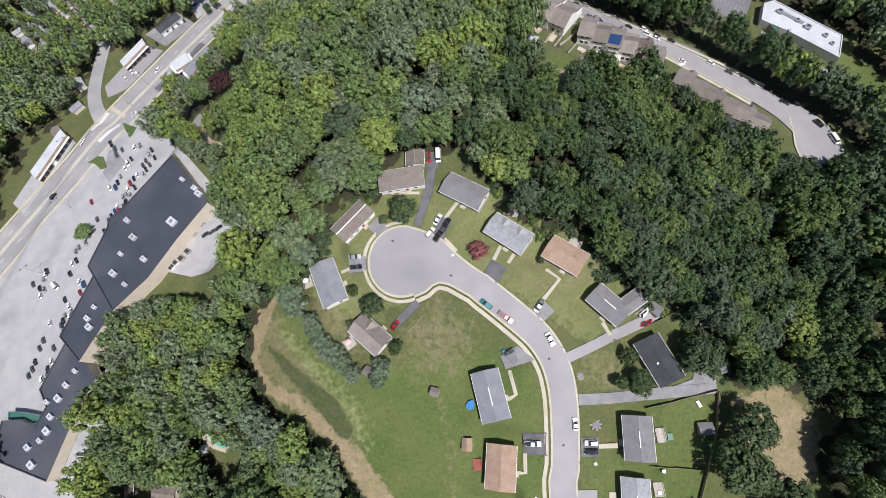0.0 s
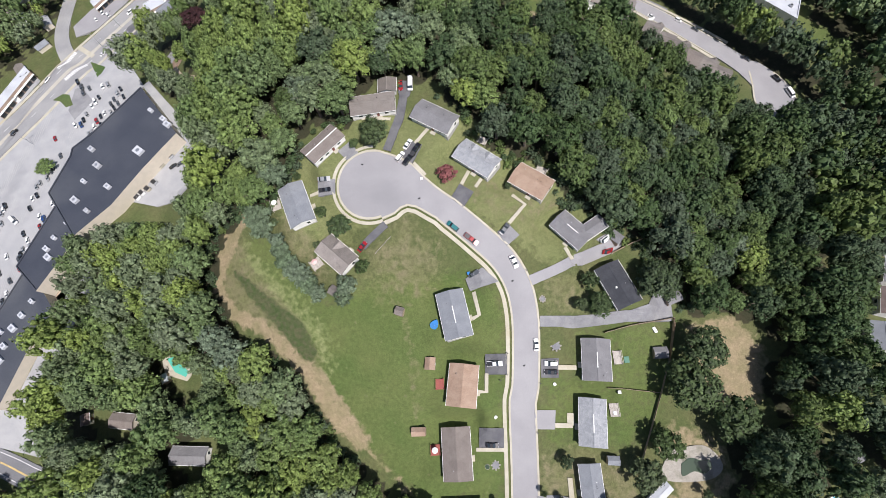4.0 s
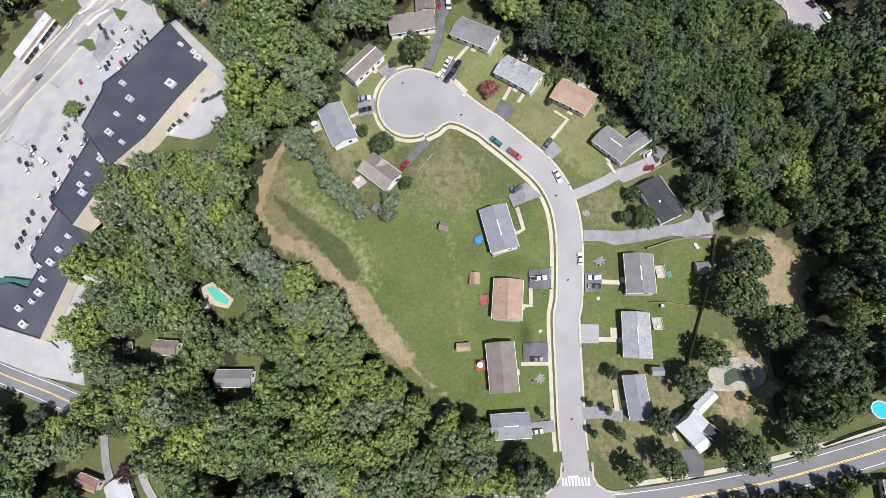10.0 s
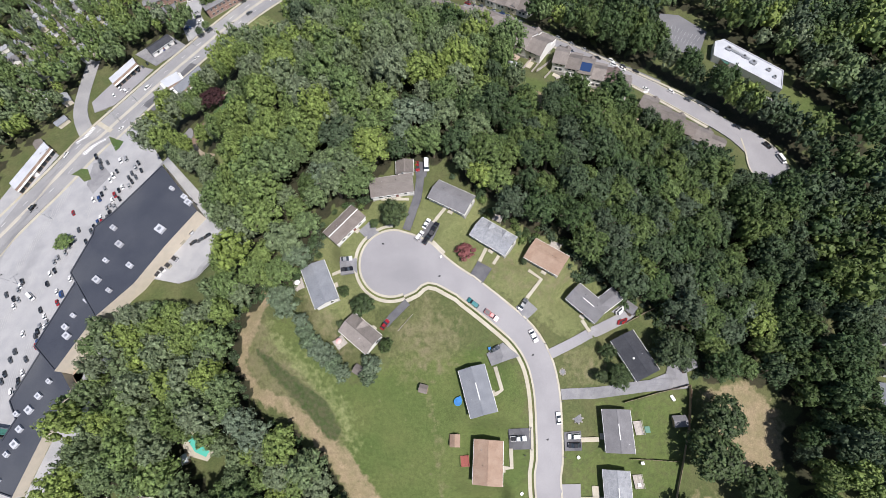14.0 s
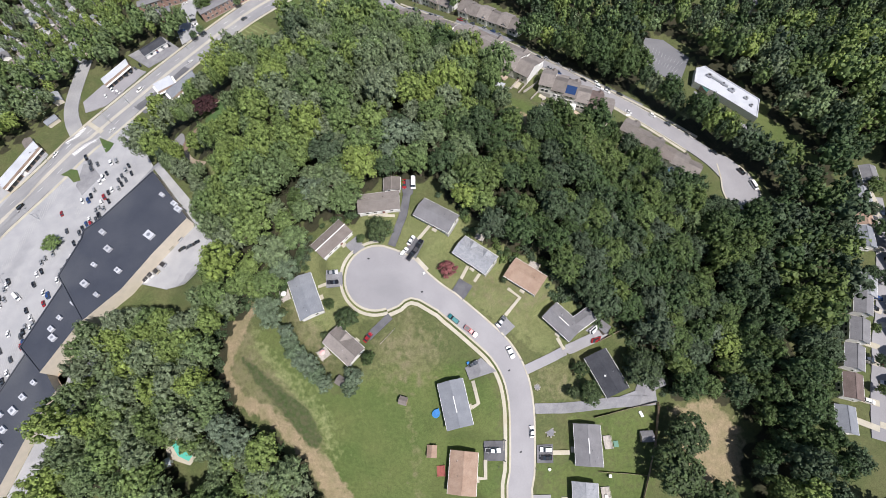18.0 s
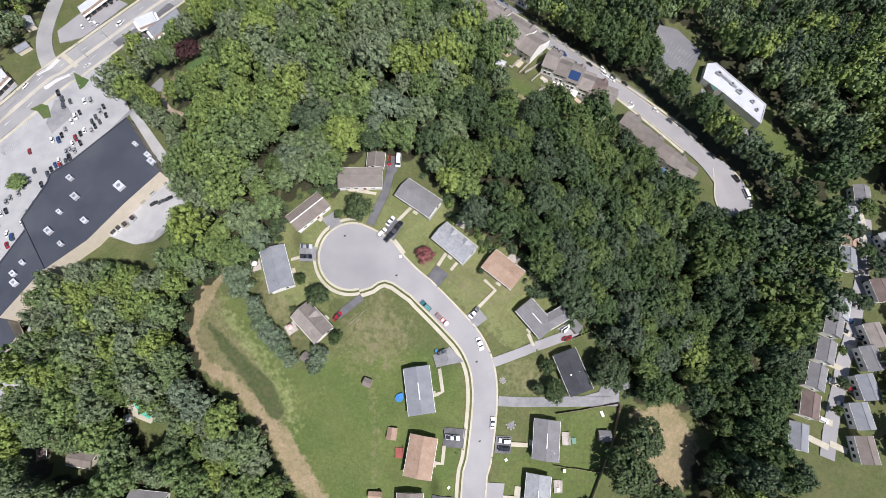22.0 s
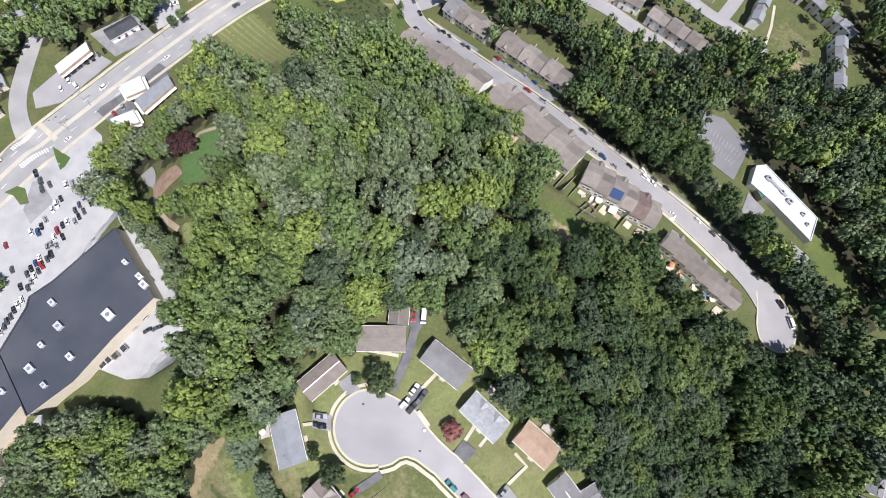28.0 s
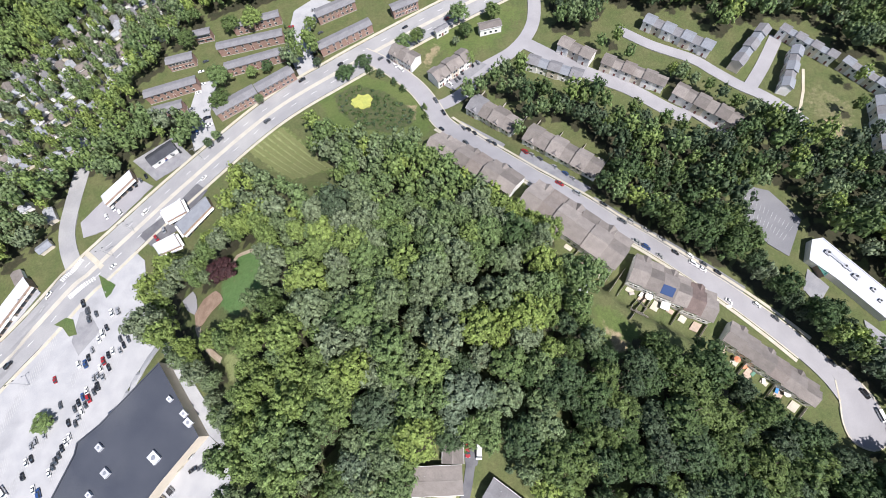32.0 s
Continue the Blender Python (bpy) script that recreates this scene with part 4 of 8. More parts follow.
for (three, roof, walls, front, label), plot in zip(RANCH, PLOTS["ranch"]):
    root = house("ranch_house", three, plot, roof, walls, front, label, ridge_vent=label.find("ridge vent") > 0)
    sg = 1 if (Vector(three[2][:2]) - Vector(three[1][:2])).dot(Vector((-plot[1].y, plot[1].x))) > 0 else -1
    if label.split()[0] in ("blue-grey-roofed", "grey-roofed", "speckled", "dark") and "circle" not in label:
        top = 2.7 + 0.3 * (plot[3] - 0.8) / 2
        part("ridge_vent", block(-plot[2] * 0.16, plot[2] * 0.2, -0.13, 0.13, top + 0.2, top + 0.27), M_TRIM, root, "short pale ridge vent")
    if "round roof vent" in label:
        part("roof_vent", round_bar(0.4, 0.3, 3.2, 4.0, 12, plot[2] * 0.05, -sg * 1.3), M_TRIM, root, "round white roof vent")
    if "cross gable" in label:
        dormer(root, -plot[2] * 0.12, sg, 4.0, 2.7, plot[3] - 0.8, 0.3, M_ROOF[roof], WALLS[walls], 1.0, 0.5)
    if "dormers" in label:
        for x in (-2.6, 3.0):
            dormer(root, x, sg, 3.0, 2.7, plot[3] - 0.8, 0.3, M_ROOF[roof], WALLS[walls], 0.9, 0.5)
for (three, roof, walls), k in zip(WINGS, (0, 7, -1, -1, -1)):
    if k < 0:
        lean_roof_house("house_wing", three, roof, walls, "%s-roofed white wing joined to the farmhouse" % ("dark" if roof == "black" else "pale"), PLOTS["other"][0][4], 3.3)
    else:
        lean_roof_house("house_wing", three, roof, walls, "low shingled wing joined to a ranch house", PLOTS["ranch"][k][4], 2.5)
for (three, roof, walls, front, label, h_), plot in zip(OTHER, PLOTS["other"]):
    house("house", three, plot, roof, walls, front, label, h_, 0.42, 1, 3, False)
M_SOLAR = plain("dark blue solar glass", (0.02, 0.05, 0.14), 0.2, 0.1, 0.6)
ODD_ROOF = {(2, 4): "darkbrown", (3, 3): "brown", (4, 0): "grey", (0, 3): "brown", (1, 1): "brown", (9, 2): "brown"}
for row, ((three, n, front), plot) in enumerate(zip(ROWS_OF_HOUSES, PLOTS["row"])):
    mid, u, L, W, z = plot
    a, b, c = (Vector(p[:2]) for p in three)
    for k in range(n):
        p0, p1 = a.lerp(b, k / n), a.lerp(b, (k + 1) / n)
        t3 = [p0, p1, p1 + (c - b)]
        m2, u2, L2, W2 = frame_of(t3)
        roof_ = ODD_ROOF.get((row, k), "taupe" if row < 11 else ("grey", "blue")[(row + k) % 2])
        low_front = row < 4
        sg = front * (1 if (c - b).dot(Vector((-u2.y, u2.x))) > 0 else -1)
        porch = W2 * 0.3 if low_front else 0.0
        if low_front:
            m2 = m2 - Vector((-u2.y, u2.x)) * sg * porch / 2
            W2 -= porch
        elif row < 11:
            W2 = min(W2, 10.0)
        W2 += -0.4 if k % 2 else 0.4
        eaves = 4.9 if low_front else 5.7
        root = house("town_house", t3, (m2, u2, L2 + 0.7, W2, float(hill(m2.x, m2.y)) - 0.55 * (k % 2)), roof_, "beige" if row > 3 and (row + k) % 3 == 0 else "white", front,
                     "narrow two-storey town house in a terraced row", eaves, 0.5, 2, 2 if row < 8 else 1, False, "row of town houses", "town house", fine=False)
        if low_front:
            y0_, y1_ = (W2 - 0.8) / 2 - 0.1, (W2 - 0.8) / 2 + porch * (0.95 if k % 2 else 0.8)
            part("porch", block(-L2 / 2 + 0.1, L2 / 2 - 0.1, *sorted((sg * y0_, sg * y1_)), -0.8, 2.5), M_SIDING, root)
            v = [(x, sg * y, z_ + t_) for t_ in (0.0, 0.14) for x, y, z_ in ((-L2 / 2 + 0.05, y0_, 3.9), (L2 / 2 - 0.05, y0_, 3.9), (L2 / 2 - 0.05, y1_ + 0.4, 2.6), (-L2 / 2 + 0.05, y1_ + 0.4, 2.6))]
            link("porch_roof", v, [(0, 1, 2, 3), (7, 6, 5, 4), (0, 4, 5, 1), (1, 5, 6, 2), (2, 6, 7, 3), (3, 7, 4, 0)], M_ROOF[roof_], root)
            if k % 2 == 0:
                dormer(root, L2 * 0.2, sg, L2 * 0.42, 2.55, 2 * y1_ + 0.5, 0.28, M_ROOF[roof_], M_SIDING, 1.0, 0.8)
        elif row < 8 and k % 2 == 0:
            dormer(root, L2 * 0.15, sg, L2 * 0.45, eaves, W2 - 0.8, 0.5, M_ROOF[roof_], M_SIDING, 0.95, 0.7)
        if (row, k) == (2, 2):
            top, wy = eaves + 0.5 * (W2 - 0.8) / 2 + 0.17, (W2 - 0.8) / 2
            q = [(-L2 * 0.4, 0.5), (L2 * 0.4, 0.5), (L2 * 0.4, wy * 0.85), (-L2 * 0.4, wy * 0.85)]
            v = [(x, -sg * y, top - 0.5 * y + h_) for h_ in (0.05, 0.14) for x, y in q]
            link("solar_panel", v, [(0, 1, 2, 3), (7, 6, 5, 4), (0, 4, 5, 1), (1, 5, 6, 2), (2, 6, 7, 3), (3, 7, 4, 0)], M_SOLAR, root, "dark blue solar panels")
for three, plot in zip(FLATS, PLOTS["flats"]):
    house("apartment_building", three, plot, "grey", "brick", -1, "long red-brick apartment building with a grey roof", 5.6, 0.25, 2, 7, False, "brick apartment buildings", "apartment building", fine=False)


def flat_building(name, outline, z, h, wall_mat, roof_mat, label, category, parapet=0.5):
    """A flat-roofed building: walls with a parapet round a sunken roof."""
    P = [Vector(p[:2]) for p in outline]
    area = sum(p.x * q.y - q.x * p.y for p, q in zip(P, P[1:] + P[:1]))
    if area < 0:
        P.reverse()
    c = sum(P, Vector((0, 0))) / len(P)
    root = base(name, c.x, c.y, z, 0, label, category)
    Q = [p - c for p in P]
    n = len(Q)
    inner = []
    for i in range(n):
        e0, e1 = (Q[i] - Q[i - 1]).normalized(), (Q[(i + 1) % n] - Q[i]).normalized()
        nrm = (Vector((-e0.y, e0.x)) + Vector((-e1.y, e1.x)))
        inner.append(Q[i] + nrm / max(nrm.length_squared, 0.3) * 2 * 0.35)
    verts = [(*p, -6) for p in Q] + [(*p, h + parapet) for p in Q] + [(*p, h + parapet) for p in inner] + [(*p, h - 0.1) for p in inner]
    faces = []
    for i in range(n):
        j = (i + 1) % n
        for k in range(3):
            faces.append((k * n + i, k * n + j, (k + 1) * n + j, (k + 1) * n + i))
    wl = link("wall", verts, faces, [wall_mat, roof_mat], root)
    wl.data.polygons.foreach_set("material_index", [0, 1, 1] * n)
    link("roof", [(*p, h) for p in inner], [tuple(range(n))], roof_mat, root, "flat roof")
    return root, [p + c for p in Q]


for outline, h_, up_ in MALL:
    c_ = sum((Vector(p) for p in outline), Vector((0, 0))) / len(outline)
    flat_building("shopping_centre", outline, float(hill(c_.x, c_.y)) + up_, h_, M_BEIGE, M_MEMB, "long shopping centre wing with a black membrane roof", "shopping centre")
M_STORE = surface("brown storefront cladding", (0.26, 0.19, 0.15), (0.32, 0.25, 0.2), 2, 0.8, 0.2, 0.2)
for outline, h_, r_ in SHOPS:
    c_ = sum((Vector(p) for p in outline), Vector((0, 0))) / len(outline)
    roof_ = {"white": M_WHITEROOF, "green": M_GREENROOF}.get(r_, M_ROOF["blue"])
    root, Q = flat_building("shop", outline, float(hill(c_.x, c_.y)), h_, M_STORE if len(outline) == 4 else M_SIDING, roof_, "flat-roofed commercial building with a %s roof" % r_, "shop", 0.3)
    c_ = sum(Q, Vector((0, 0))) / len(Q)
    for a_, b_ in zip(Q, Q[1:] + Q[:1]):
        d_ = b_ - a_
        if d_.length < 7 or len(outline) != 4:
            continue
        n_ = max(2, int(d_.length / 3.2))
        nrm = Vector((d_.y, -d_.x)).normalized()
        for k in range(n_):
            p, q = a_.lerp(b_, (k + 0.12) / n_) - c_, a_.lerp(b_, (k + 0.88) / n_) - c_
            v = [(*(p + nrm * t_), z_) for t_ in (-0.05, 0.06) for z_ in (0.3, 2.6)] + [(*(q + nrm * t_), z_) for t_ in (-0.05, 0.06) for z_ in (0.3, 2.6)]
            link("shop_window", v, [(2, 6, 7, 3), (3, 7, 5, 1), (0, 2, 3, 1), (6, 4, 5, 7), (0, 4, 6, 2)], M_PANE, root)
        pr = [p - c_ for p in (a_, b_)]
        v = [(*(p + nrm * t_), z_) for p in pr for t_ in (0.0, 1.1) for z_ in (2.8, 3.0)]
        link("awning", v, [(0, 2, 3, 1), (4, 5, 7, 6), (1, 3, 7, 5), (0, 4, 6, 2), (2, 6, 7, 3)], M_TRIM, root)

hall_z = float(hill(136.9, 169.3)) + 3.5
for x, y, w, d, h in ((133.5, 177.0, 2.2, 1.6, 1.1), (138.5, 171.0, 1.4, 1.4, 0.9), (141.0, 166.5, 2.4, 1.6, 1.2), (146.0, 161.0, 1.6, 1.2, 0.9), (147.0, 156.5, 1.2, 1.2, 0.8)):
    root = base("rooftop_unit", x, y, hall_z, -52, "grey metal air-conditioning unit on a white flat roof", "roof unit", "roof units on the hall")
    part("housing", block(-w / 2, w / 2, -d / 2, d / 2, 0.12, h, 0.06), M_METAL, root)
    part("curb", block(-w / 2 - 0.15, w / 2 + 0.15, -d / 2 - 0.15, d / 2 + 0.15, -0.1, 0.12, 0.02), M_DARKM, root)
    part("fan", round_bar(d * 0.32, d * 0.3, h, h + 0.14, 14), M_DARKM, root)
root = base("air_duct", 137.0, 172.6, hall_z, -52, "long galvanised air duct across a white flat roof", "duct")
part("duct", block(-4.5, 4.5, -0.35, 0.35, 0.25, 0.85, 0.05), M_METAL, root)
part("elbow", block(4.2, 5.0, -0.4, 0.4, -0.1, 0.9, 0.08), M_METAL, root)
for x in (-3.6, -1.2, 1.2, 3.6):
    part("support", block(x - 0.06, x + 0.06, -0.45, 0.45, -0.1, 0.25), M_DARKM, root)

# ---------------------------------------------------------------- small houses of the far suburb
SUBURB = [(-272.5, 277.1), (-256.3, 307.2), (-233.8, 335), (-207.5, 355.3), (-175.4, 352.4), (-172.7, 330.1), (-191.4, 308.6), (-192.8, 287.1), (-199.4, 251.4), (-217.7, 225.8), (-242, 227), (-270.8, 255.2)]
FARM = []
rs = random.Random(5)
while len(FARM) < 105:
    xs_, ys_ = [p[0] for p in SUBURB], [p[1] for p in SUBURB]
    x, y = rs.uniform(min(xs_), max(xs_)), rs.uniform(min(ys_), max(ys_))
    if inside((x, y), SUBURB) and all((x - a) ** 2 + (y - b) ** 2 > 30 for a, b in FARM):
        FARM.append((x, y))
for x, y in [(-219.3, 177.4), (-211.7, 192.5), (-218.9, 160.3), (-228.1, 213.8), (-213.9, 208.7), (-236.8, 220.4), (-210, 240.1), (-213.8, 248)]:
    FARM.append((x, y))
PROTO = []
for k, (r_, w_) in enumerate((("pale", "white"), ("grey", "white"), ("blue", "beige"), ("taupe", "white"), ("brown", "white"), ("pale", "beige"))):
    x, y = FARM[k]
    L, W = 5.4 + 0.5 * k, 4.4
    root = base("small_house", x, y, height(x, y), 38, "small suburban house with a %s gable roof among trees" % {"pale": "pale", "grey": "grey", "blue": "blue-grey", "taupe": "taupe", "brown": "brown"}[r_], "house", "houses of the far suburb")
    link("wall", *gable_body(L, W, -1.2, 2.3, 1.0), WALLS[w_], root)
    for sd in (1, -1):
        link("roof", *slope(L, W, 2.3, 1.0, sd, 0.3, 0.25, 0.12), M_ROOF[r_], root)
    PROTO.append(root)
for k, (x, y) in enumerate(FARM[6:]):
    copy_thing(PROTO[(k * 5) % 6], pose(x, y, height(x, y), 0, 0, 38 + 90 * (k % 2) + rs.uniform(-8, 8)))
for l_ in ([(-251.7, 237.2), (-239.9, 257.1), (-227.4, 289.4), (-213.8, 324.8), (-202.8, 350.3)], [(-229.8, 226.4), (-219.7, 252.5), (-207.6, 288.1), (-194.1, 312.9), (-175.3, 334.6)], [(-271.1, 273.3), (-260.4, 299.5), (-245.4, 327.3), (-231.7, 352.8)]):
    strip("road", l_, 4.0, M_ROAD, 0.1, label="narrow pale suburban street", category="road", kind="structure", across=3)

# ---------------------------------------------------------------- trees
rng = np.random.default_rng(7)


def crown_mesh(seed, kind="broad", tufts=46, leaves=20, size=1.0):
    """A crown 1 high and about 1 wide standing on z = 0: a domed core set with leafy tufts of small bent leaves. Returns vertices and faces."""
    r = np.random.default_rng(seed)
    V, Fc = [], []

    def ball(subdivisions):
        bm = bmesh.new()
        bmesh.ops.create_icosphere(bm, subdivisions=subdivisions, radius=1)
        out = np.array([v.co[:] for v in bm.verts]), [[v.index for v in f.verts] for f in bm.faces]
        bm.free()
        return out

    def add(v, f):
        o = len(V)
        V.extend(v.tolist())
        Fc.extend([[i + o for i in q] for q in f])

    small, core = ball(0), ball(1)
    ph, am = r.uniform(0, 6.28, 3), r.uniform(0.05, 0.14, 3)
    rough = kind == "rough"
    cen, rad, out = [], [], []
    for k in range(tufts):
        a = k * 2.39996 + r.uniform(-0.25, 0.25)
        if kind == "conifer":
            zz = 0.06 + 0.88 * k / tufts
            q = 0.40 * (1 - zz) + 0.02
            c, d, w = (q * math.cos(a), q * math.sin(a), zz), (math.cos(a), math.sin(a), 0.8), 0.05 + 0.08 * (1 - zz)
        else:
            up = 1 - 1.22 * (k + 0.5) / tufts
            flat = math.sqrt(max(0.0, 1 - up * up))
            lobe = 1 + sum(m * math.sin((n + 2) * a + p) for n, (m, p) in enumerate(zip(am, ph)))
            q = (r.uniform(0.72, 1.06) if rough else r.uniform(0.8, 1.05)) * lobe
            c = (0.43 * q * flat * math.cos(a), 0.43 * q * flat * math.sin(a), 0.42 + 0.47 * up * min(q, 1.08))
            d, w = (flat * math.cos(a), flat * math.sin(a), up + 0.25), r.uniform(0.085, 0.145) * (1.15 if rough else 1.0)
        cen.append(c)
        rad.append(w)
        out.append(np.array(d) / np.linalg.norm(d))
    if kind != "conifer":
        add(core[0] * r.uniform(0.85, 1.08, (len(core[0]), 1)) * (0.31, 0.31, 0.34) + (0, 0, 0.42), core[1])
    else:
        add(core[0] * (0.2, 0.2, 0.45) + (0, 0, 0.45), core[1])
    for c, w, d in zip(cen, rad, out):
        c = np.array(c)
        add(small[0] * w * r.uniform(0.55, 0.85, (len(small[0]), 1)) * ((1, 1, 0.8) if kind != "conifer" else (1, 1, 0.5)) + c, small[1])
        for _ in range(leaves):
            e = d + r.normal(size=3) * 0.75
            e /= np.linalg.norm(e)
            p = c + e * w * r.uniform(0.62, 1.3)
            nrm = e * 0.75 + d * 0.5 + r.normal(size=3) * 0.42 + np.array((0, 0, 0.2))
            nrm /= np.linalg.norm(nrm)
            t = np.cross(nrm, r.normal(size=3))
            t /= np.linalg.norm(t)
            u = np.cross(nrm, t)
            h = r.uniform(0.021, 0.042) * size
            l = h * r.uniform(0.8, 1.4)
            o = len(V)
            V.extend([(p - t * h - u * l * 0.6).tolist(), (p + t * h - u * l * 0.5 - nrm * h * 0.4).tolist(), (p + u * l).tolist()])
            Fc.append([o, o + 1, o + 2])
    return np.array(V), Fc


CROWNS = {"broad": [crown_mesh(s, "broad", 42, 25, 1.0) for s in range(6)], "rough": [crown_mesh(60 + s, "rough", 38, 26, 1.05) for s in range(6)], "far": [crown_mesh(20 + s, "rough", 20, 6, 1.9) for s in range(6)], "conifer": [crown_mesh(40 + s, "conifer", 40, 10) for s in range(3)]}
CLEAR = []          # outlines kept free of trees
CLEAR.append([(-123.8, 181.1), (-95.6, 177.4), (-93.6, 159.0), (-114.4, 160.8)])
CLEAR.append([(-239.7, 172.7), (-194.2, 191.9), (-140.1, 222.5), (-124.2, 220.7), (-119, 195.5), (-126.7, 180.6), (-148, 168.6), (-146.6, 159), (-130.2, 144), (-117.2, 133.1), (-106.6, 123.6), (-101.8, 113.4), (-99.4, 107), (-88, 95.1), (-204.9, 87.3)])
CLEAR.append([(-238.5, 166.8), (-107.1, 126.7), (-89.1, 93.7), (-86.6, 83.5), (-89.4, 71.9), (-101.2, 68.1), (-125.1, 72.6), (-142.7, 63.9), (-152.6, 47.2), (-152.9, 36.2), (-152, 25.4), (-152.4, 9.2), (-146, 0.9), (-143, -8.6), (-189.5, 4.1)])
CLEAR.append([(1.9, 60.2), (14.9, 52.9), (37.2, 46.2), (56.8, 33.4), (66.7, 31.2), (65.8, 24.9), (57.6, 14.4), (44.7, 7.9), (41.7, -14), (31.5, -34.7), (16.3, -37), (15.4, 21.8)])
CLEAR.append([(56.4, -13.3), (67.9, -11.5), (75.6, -14.6), (72.7, -29.2), (60.3, -30), (51.8, -38.9), (40.4, -39.8), (40.8, -28.8), (52.3, -21.4)])
CLEAR.append([(-59.5, 70.1), (-56.3, 77.4), (-48.1, 85.1), (-37.9, 91.9), (-30.8, 98), (-22.8, 103.1), (-11.5, 101.1), (1.4, 93), (8.1, 80.6), (15.6, 74.6), (26.1, 76.5), (31, 67.8), (36.1, 60.6), (48.2, 52.8), (56.6, 49.5), (59.5, 42.7), (67.8, 38.9), (69.6, 30.5), (67.3, 17.9), (59, 11.4), (52.3, -5), (50.5, -14.4)] + [(-43.1, -10.2), (-48.2, 3.8), (-52.4, 12.8), (-62.7, 25.9), (-75.3, 37.7), (-87, 45.3), (-88.1, 58), (-81.5, 65.7), (-73.9, 69.3), (-65.1, 68.5)])
CLEAR.append([(-43.7, 0.7), (-36.7, -4.2), (-34.5, -10.4), (-26.8, -17), (-14.7, -22.9), (-11.2, -24), (-7.6, -40.6), (1.6, -42.7), (1.5, -50.4), (14.6, -51), (17.6, -41.9), (23, -39.1), (34.8, -38.1), (43.7, -43.3), (51.1, -39), (58, -29.9), (71.4, -29.1), (76.8, -14.5), (62.7, -8.3), (47.3, -15.9), (45.7, -3.8), (50.5, 4.7), (52.6, 22.1), (5, 56.1), (-49.7, 45.3)])
CLEAR.append([(72.4, 22.3), (86.9, 24.6), (93.1, 15.5), (91.9, 4.3), (83.9, -2.5), (71.7, -1.6), (71.2, 9.3)])
CLEAR.append([(-190.9, 31.7), (-174.6, 34.9), (-161.9, 86.2), (-127.6, 130)] + [(-150.3, 165.1), (-162.9, 178.6), (-171.7, 171.5), (-187, 157.3), (-204.8, 135.8), (-219, 122)])
CLEAR.append([tuple(p) for p in LOT])
CLEAR.append([(-103.9, 105.3), (-91, 89.7), (-92.4, 78.7), (-104.9, 73.8), (-130, 81.1), (-148.1, 70), (-160.7, 46), (-156.9, 38.6), (-160.4, 10.8), (-153.6, -5.7), (-182.8, 2.3), (-211, 51.2), (-169.5, 103.7)])
CLEAR.append([(-226.4, 144.6), (-236, 169.4), (-211.9, 192.6), (-207.1, 221.6), (-198.2, 230.4), (-181.9, 223.4), (-167.8, 248.1), (-141.4, 226.9), (-114.7, 244), (-88.3, 274.3), (-67.6, 292.0), (-51.3, 298.8), (-16.3, 311.4), (19.0, 315.9), (20.8, 285.2), (2.7, 279.9), (-10.6, 266.8), (-16.8, 256.9), (11.9, 233.3), (41.0, 208.1), (35.2, 202.0), (10.6, 218.2), (-16.3, 237.4), (-23.4, 236.5), (-38.0, 230.0), (-66.0, 238.8), (-96.5, 256.1), (-114, 240.5), (-146.4, 218), (-125, 203.3), (-133.9, 184.7), (-146, 175.6), (-156.3, 171.4), (-174.4, 167.4), (-207.8, 135)])
CLEAR.append([(-121.1, 239.3), (-103.5, 255.6), (-87.4, 258.4), (-89.8, 225.2)])
CLEAR.append([(-82.5, 266.6), (-68.6, 280.9), (-42.4, 265.2), (-28.2, 252.5), (-28.6, 232.5), (-47.7, 227.7), (-69.6, 240.2)])
CLEAR.append([(-31.1, 232.5), (-13.9, 238.5), (23.6, 206.3), (52.6, 192.8), (75.7, 181.9), (98.0, 166.5), (116.0, 146.1), (130.8, 130.4), (131, 110), (117.4, 106.5), (107, 114.1), (75.0, 141.1), (40.5, 160.9), (-0.5, 194.9)])
CLEAR.append([(-82.6, 354), (33.5, 352.1), (37.1, 302.6), (55.5, 300.0), (94.9, 251.0), (119.5, 244.4), (115.0, 236.5), (89.9, 238.2), (57.1, 255.9), (18.2, 281.9), (-10.7, 270.2), (-51.6, 310.4), (-91.8, 304.4), (-135.1, 323.8), (-138.8, 252.4), (-155.3, 260.4), (-185.7, 260.6), (-185.1, 284), (-166.7, 318.1), (-153.2, 333.8), (-114.8, 343.5)])
CLEAR.append([(70.9, 307.1), (85.8, 311.4), (114.8, 286.9), (130.4, 298.0), (154.4, 292.8), (170.7, 275.1), (136.2, 252.7), (142.4, 244.5), (121.8, 253.5), (101.7, 276.4)])
CLEAR.append([(142.7, 256.0), (170.8, 256.3), (167.4, 229.3), (142.9, 236.3)])
CLEAR.append([(97.4, 190.6), (105.6, 201.9), (116.6, 198.2), (122.5, 184.6), (130.6, 179.0), (148.5, 155.0), (156.1, 136.8), (163.9, 121.4), (155.8, 119.3), (137.6, 133.9), (119.9, 153.7), (109.4, 156.7), (104.7, 180.7)])
CLEAR.append([(102.1, 196.6), (108.4, 208.8), (119.8, 204.9), (126.9, 190.5), (135.1, 184.7), (153.7, 159.8), (161.4, 141.2), (169.5, 125), (161.2, 122.8), (142.2, 138.3), (124.4, 158.5), (110.2, 185.9)])
CLEAR.append([(175.6, 109.7), (202.4, 115.7), (151.3, -11.3), (115.5, -9.3), (126.2, 3.6), (133.7, 17.7)])
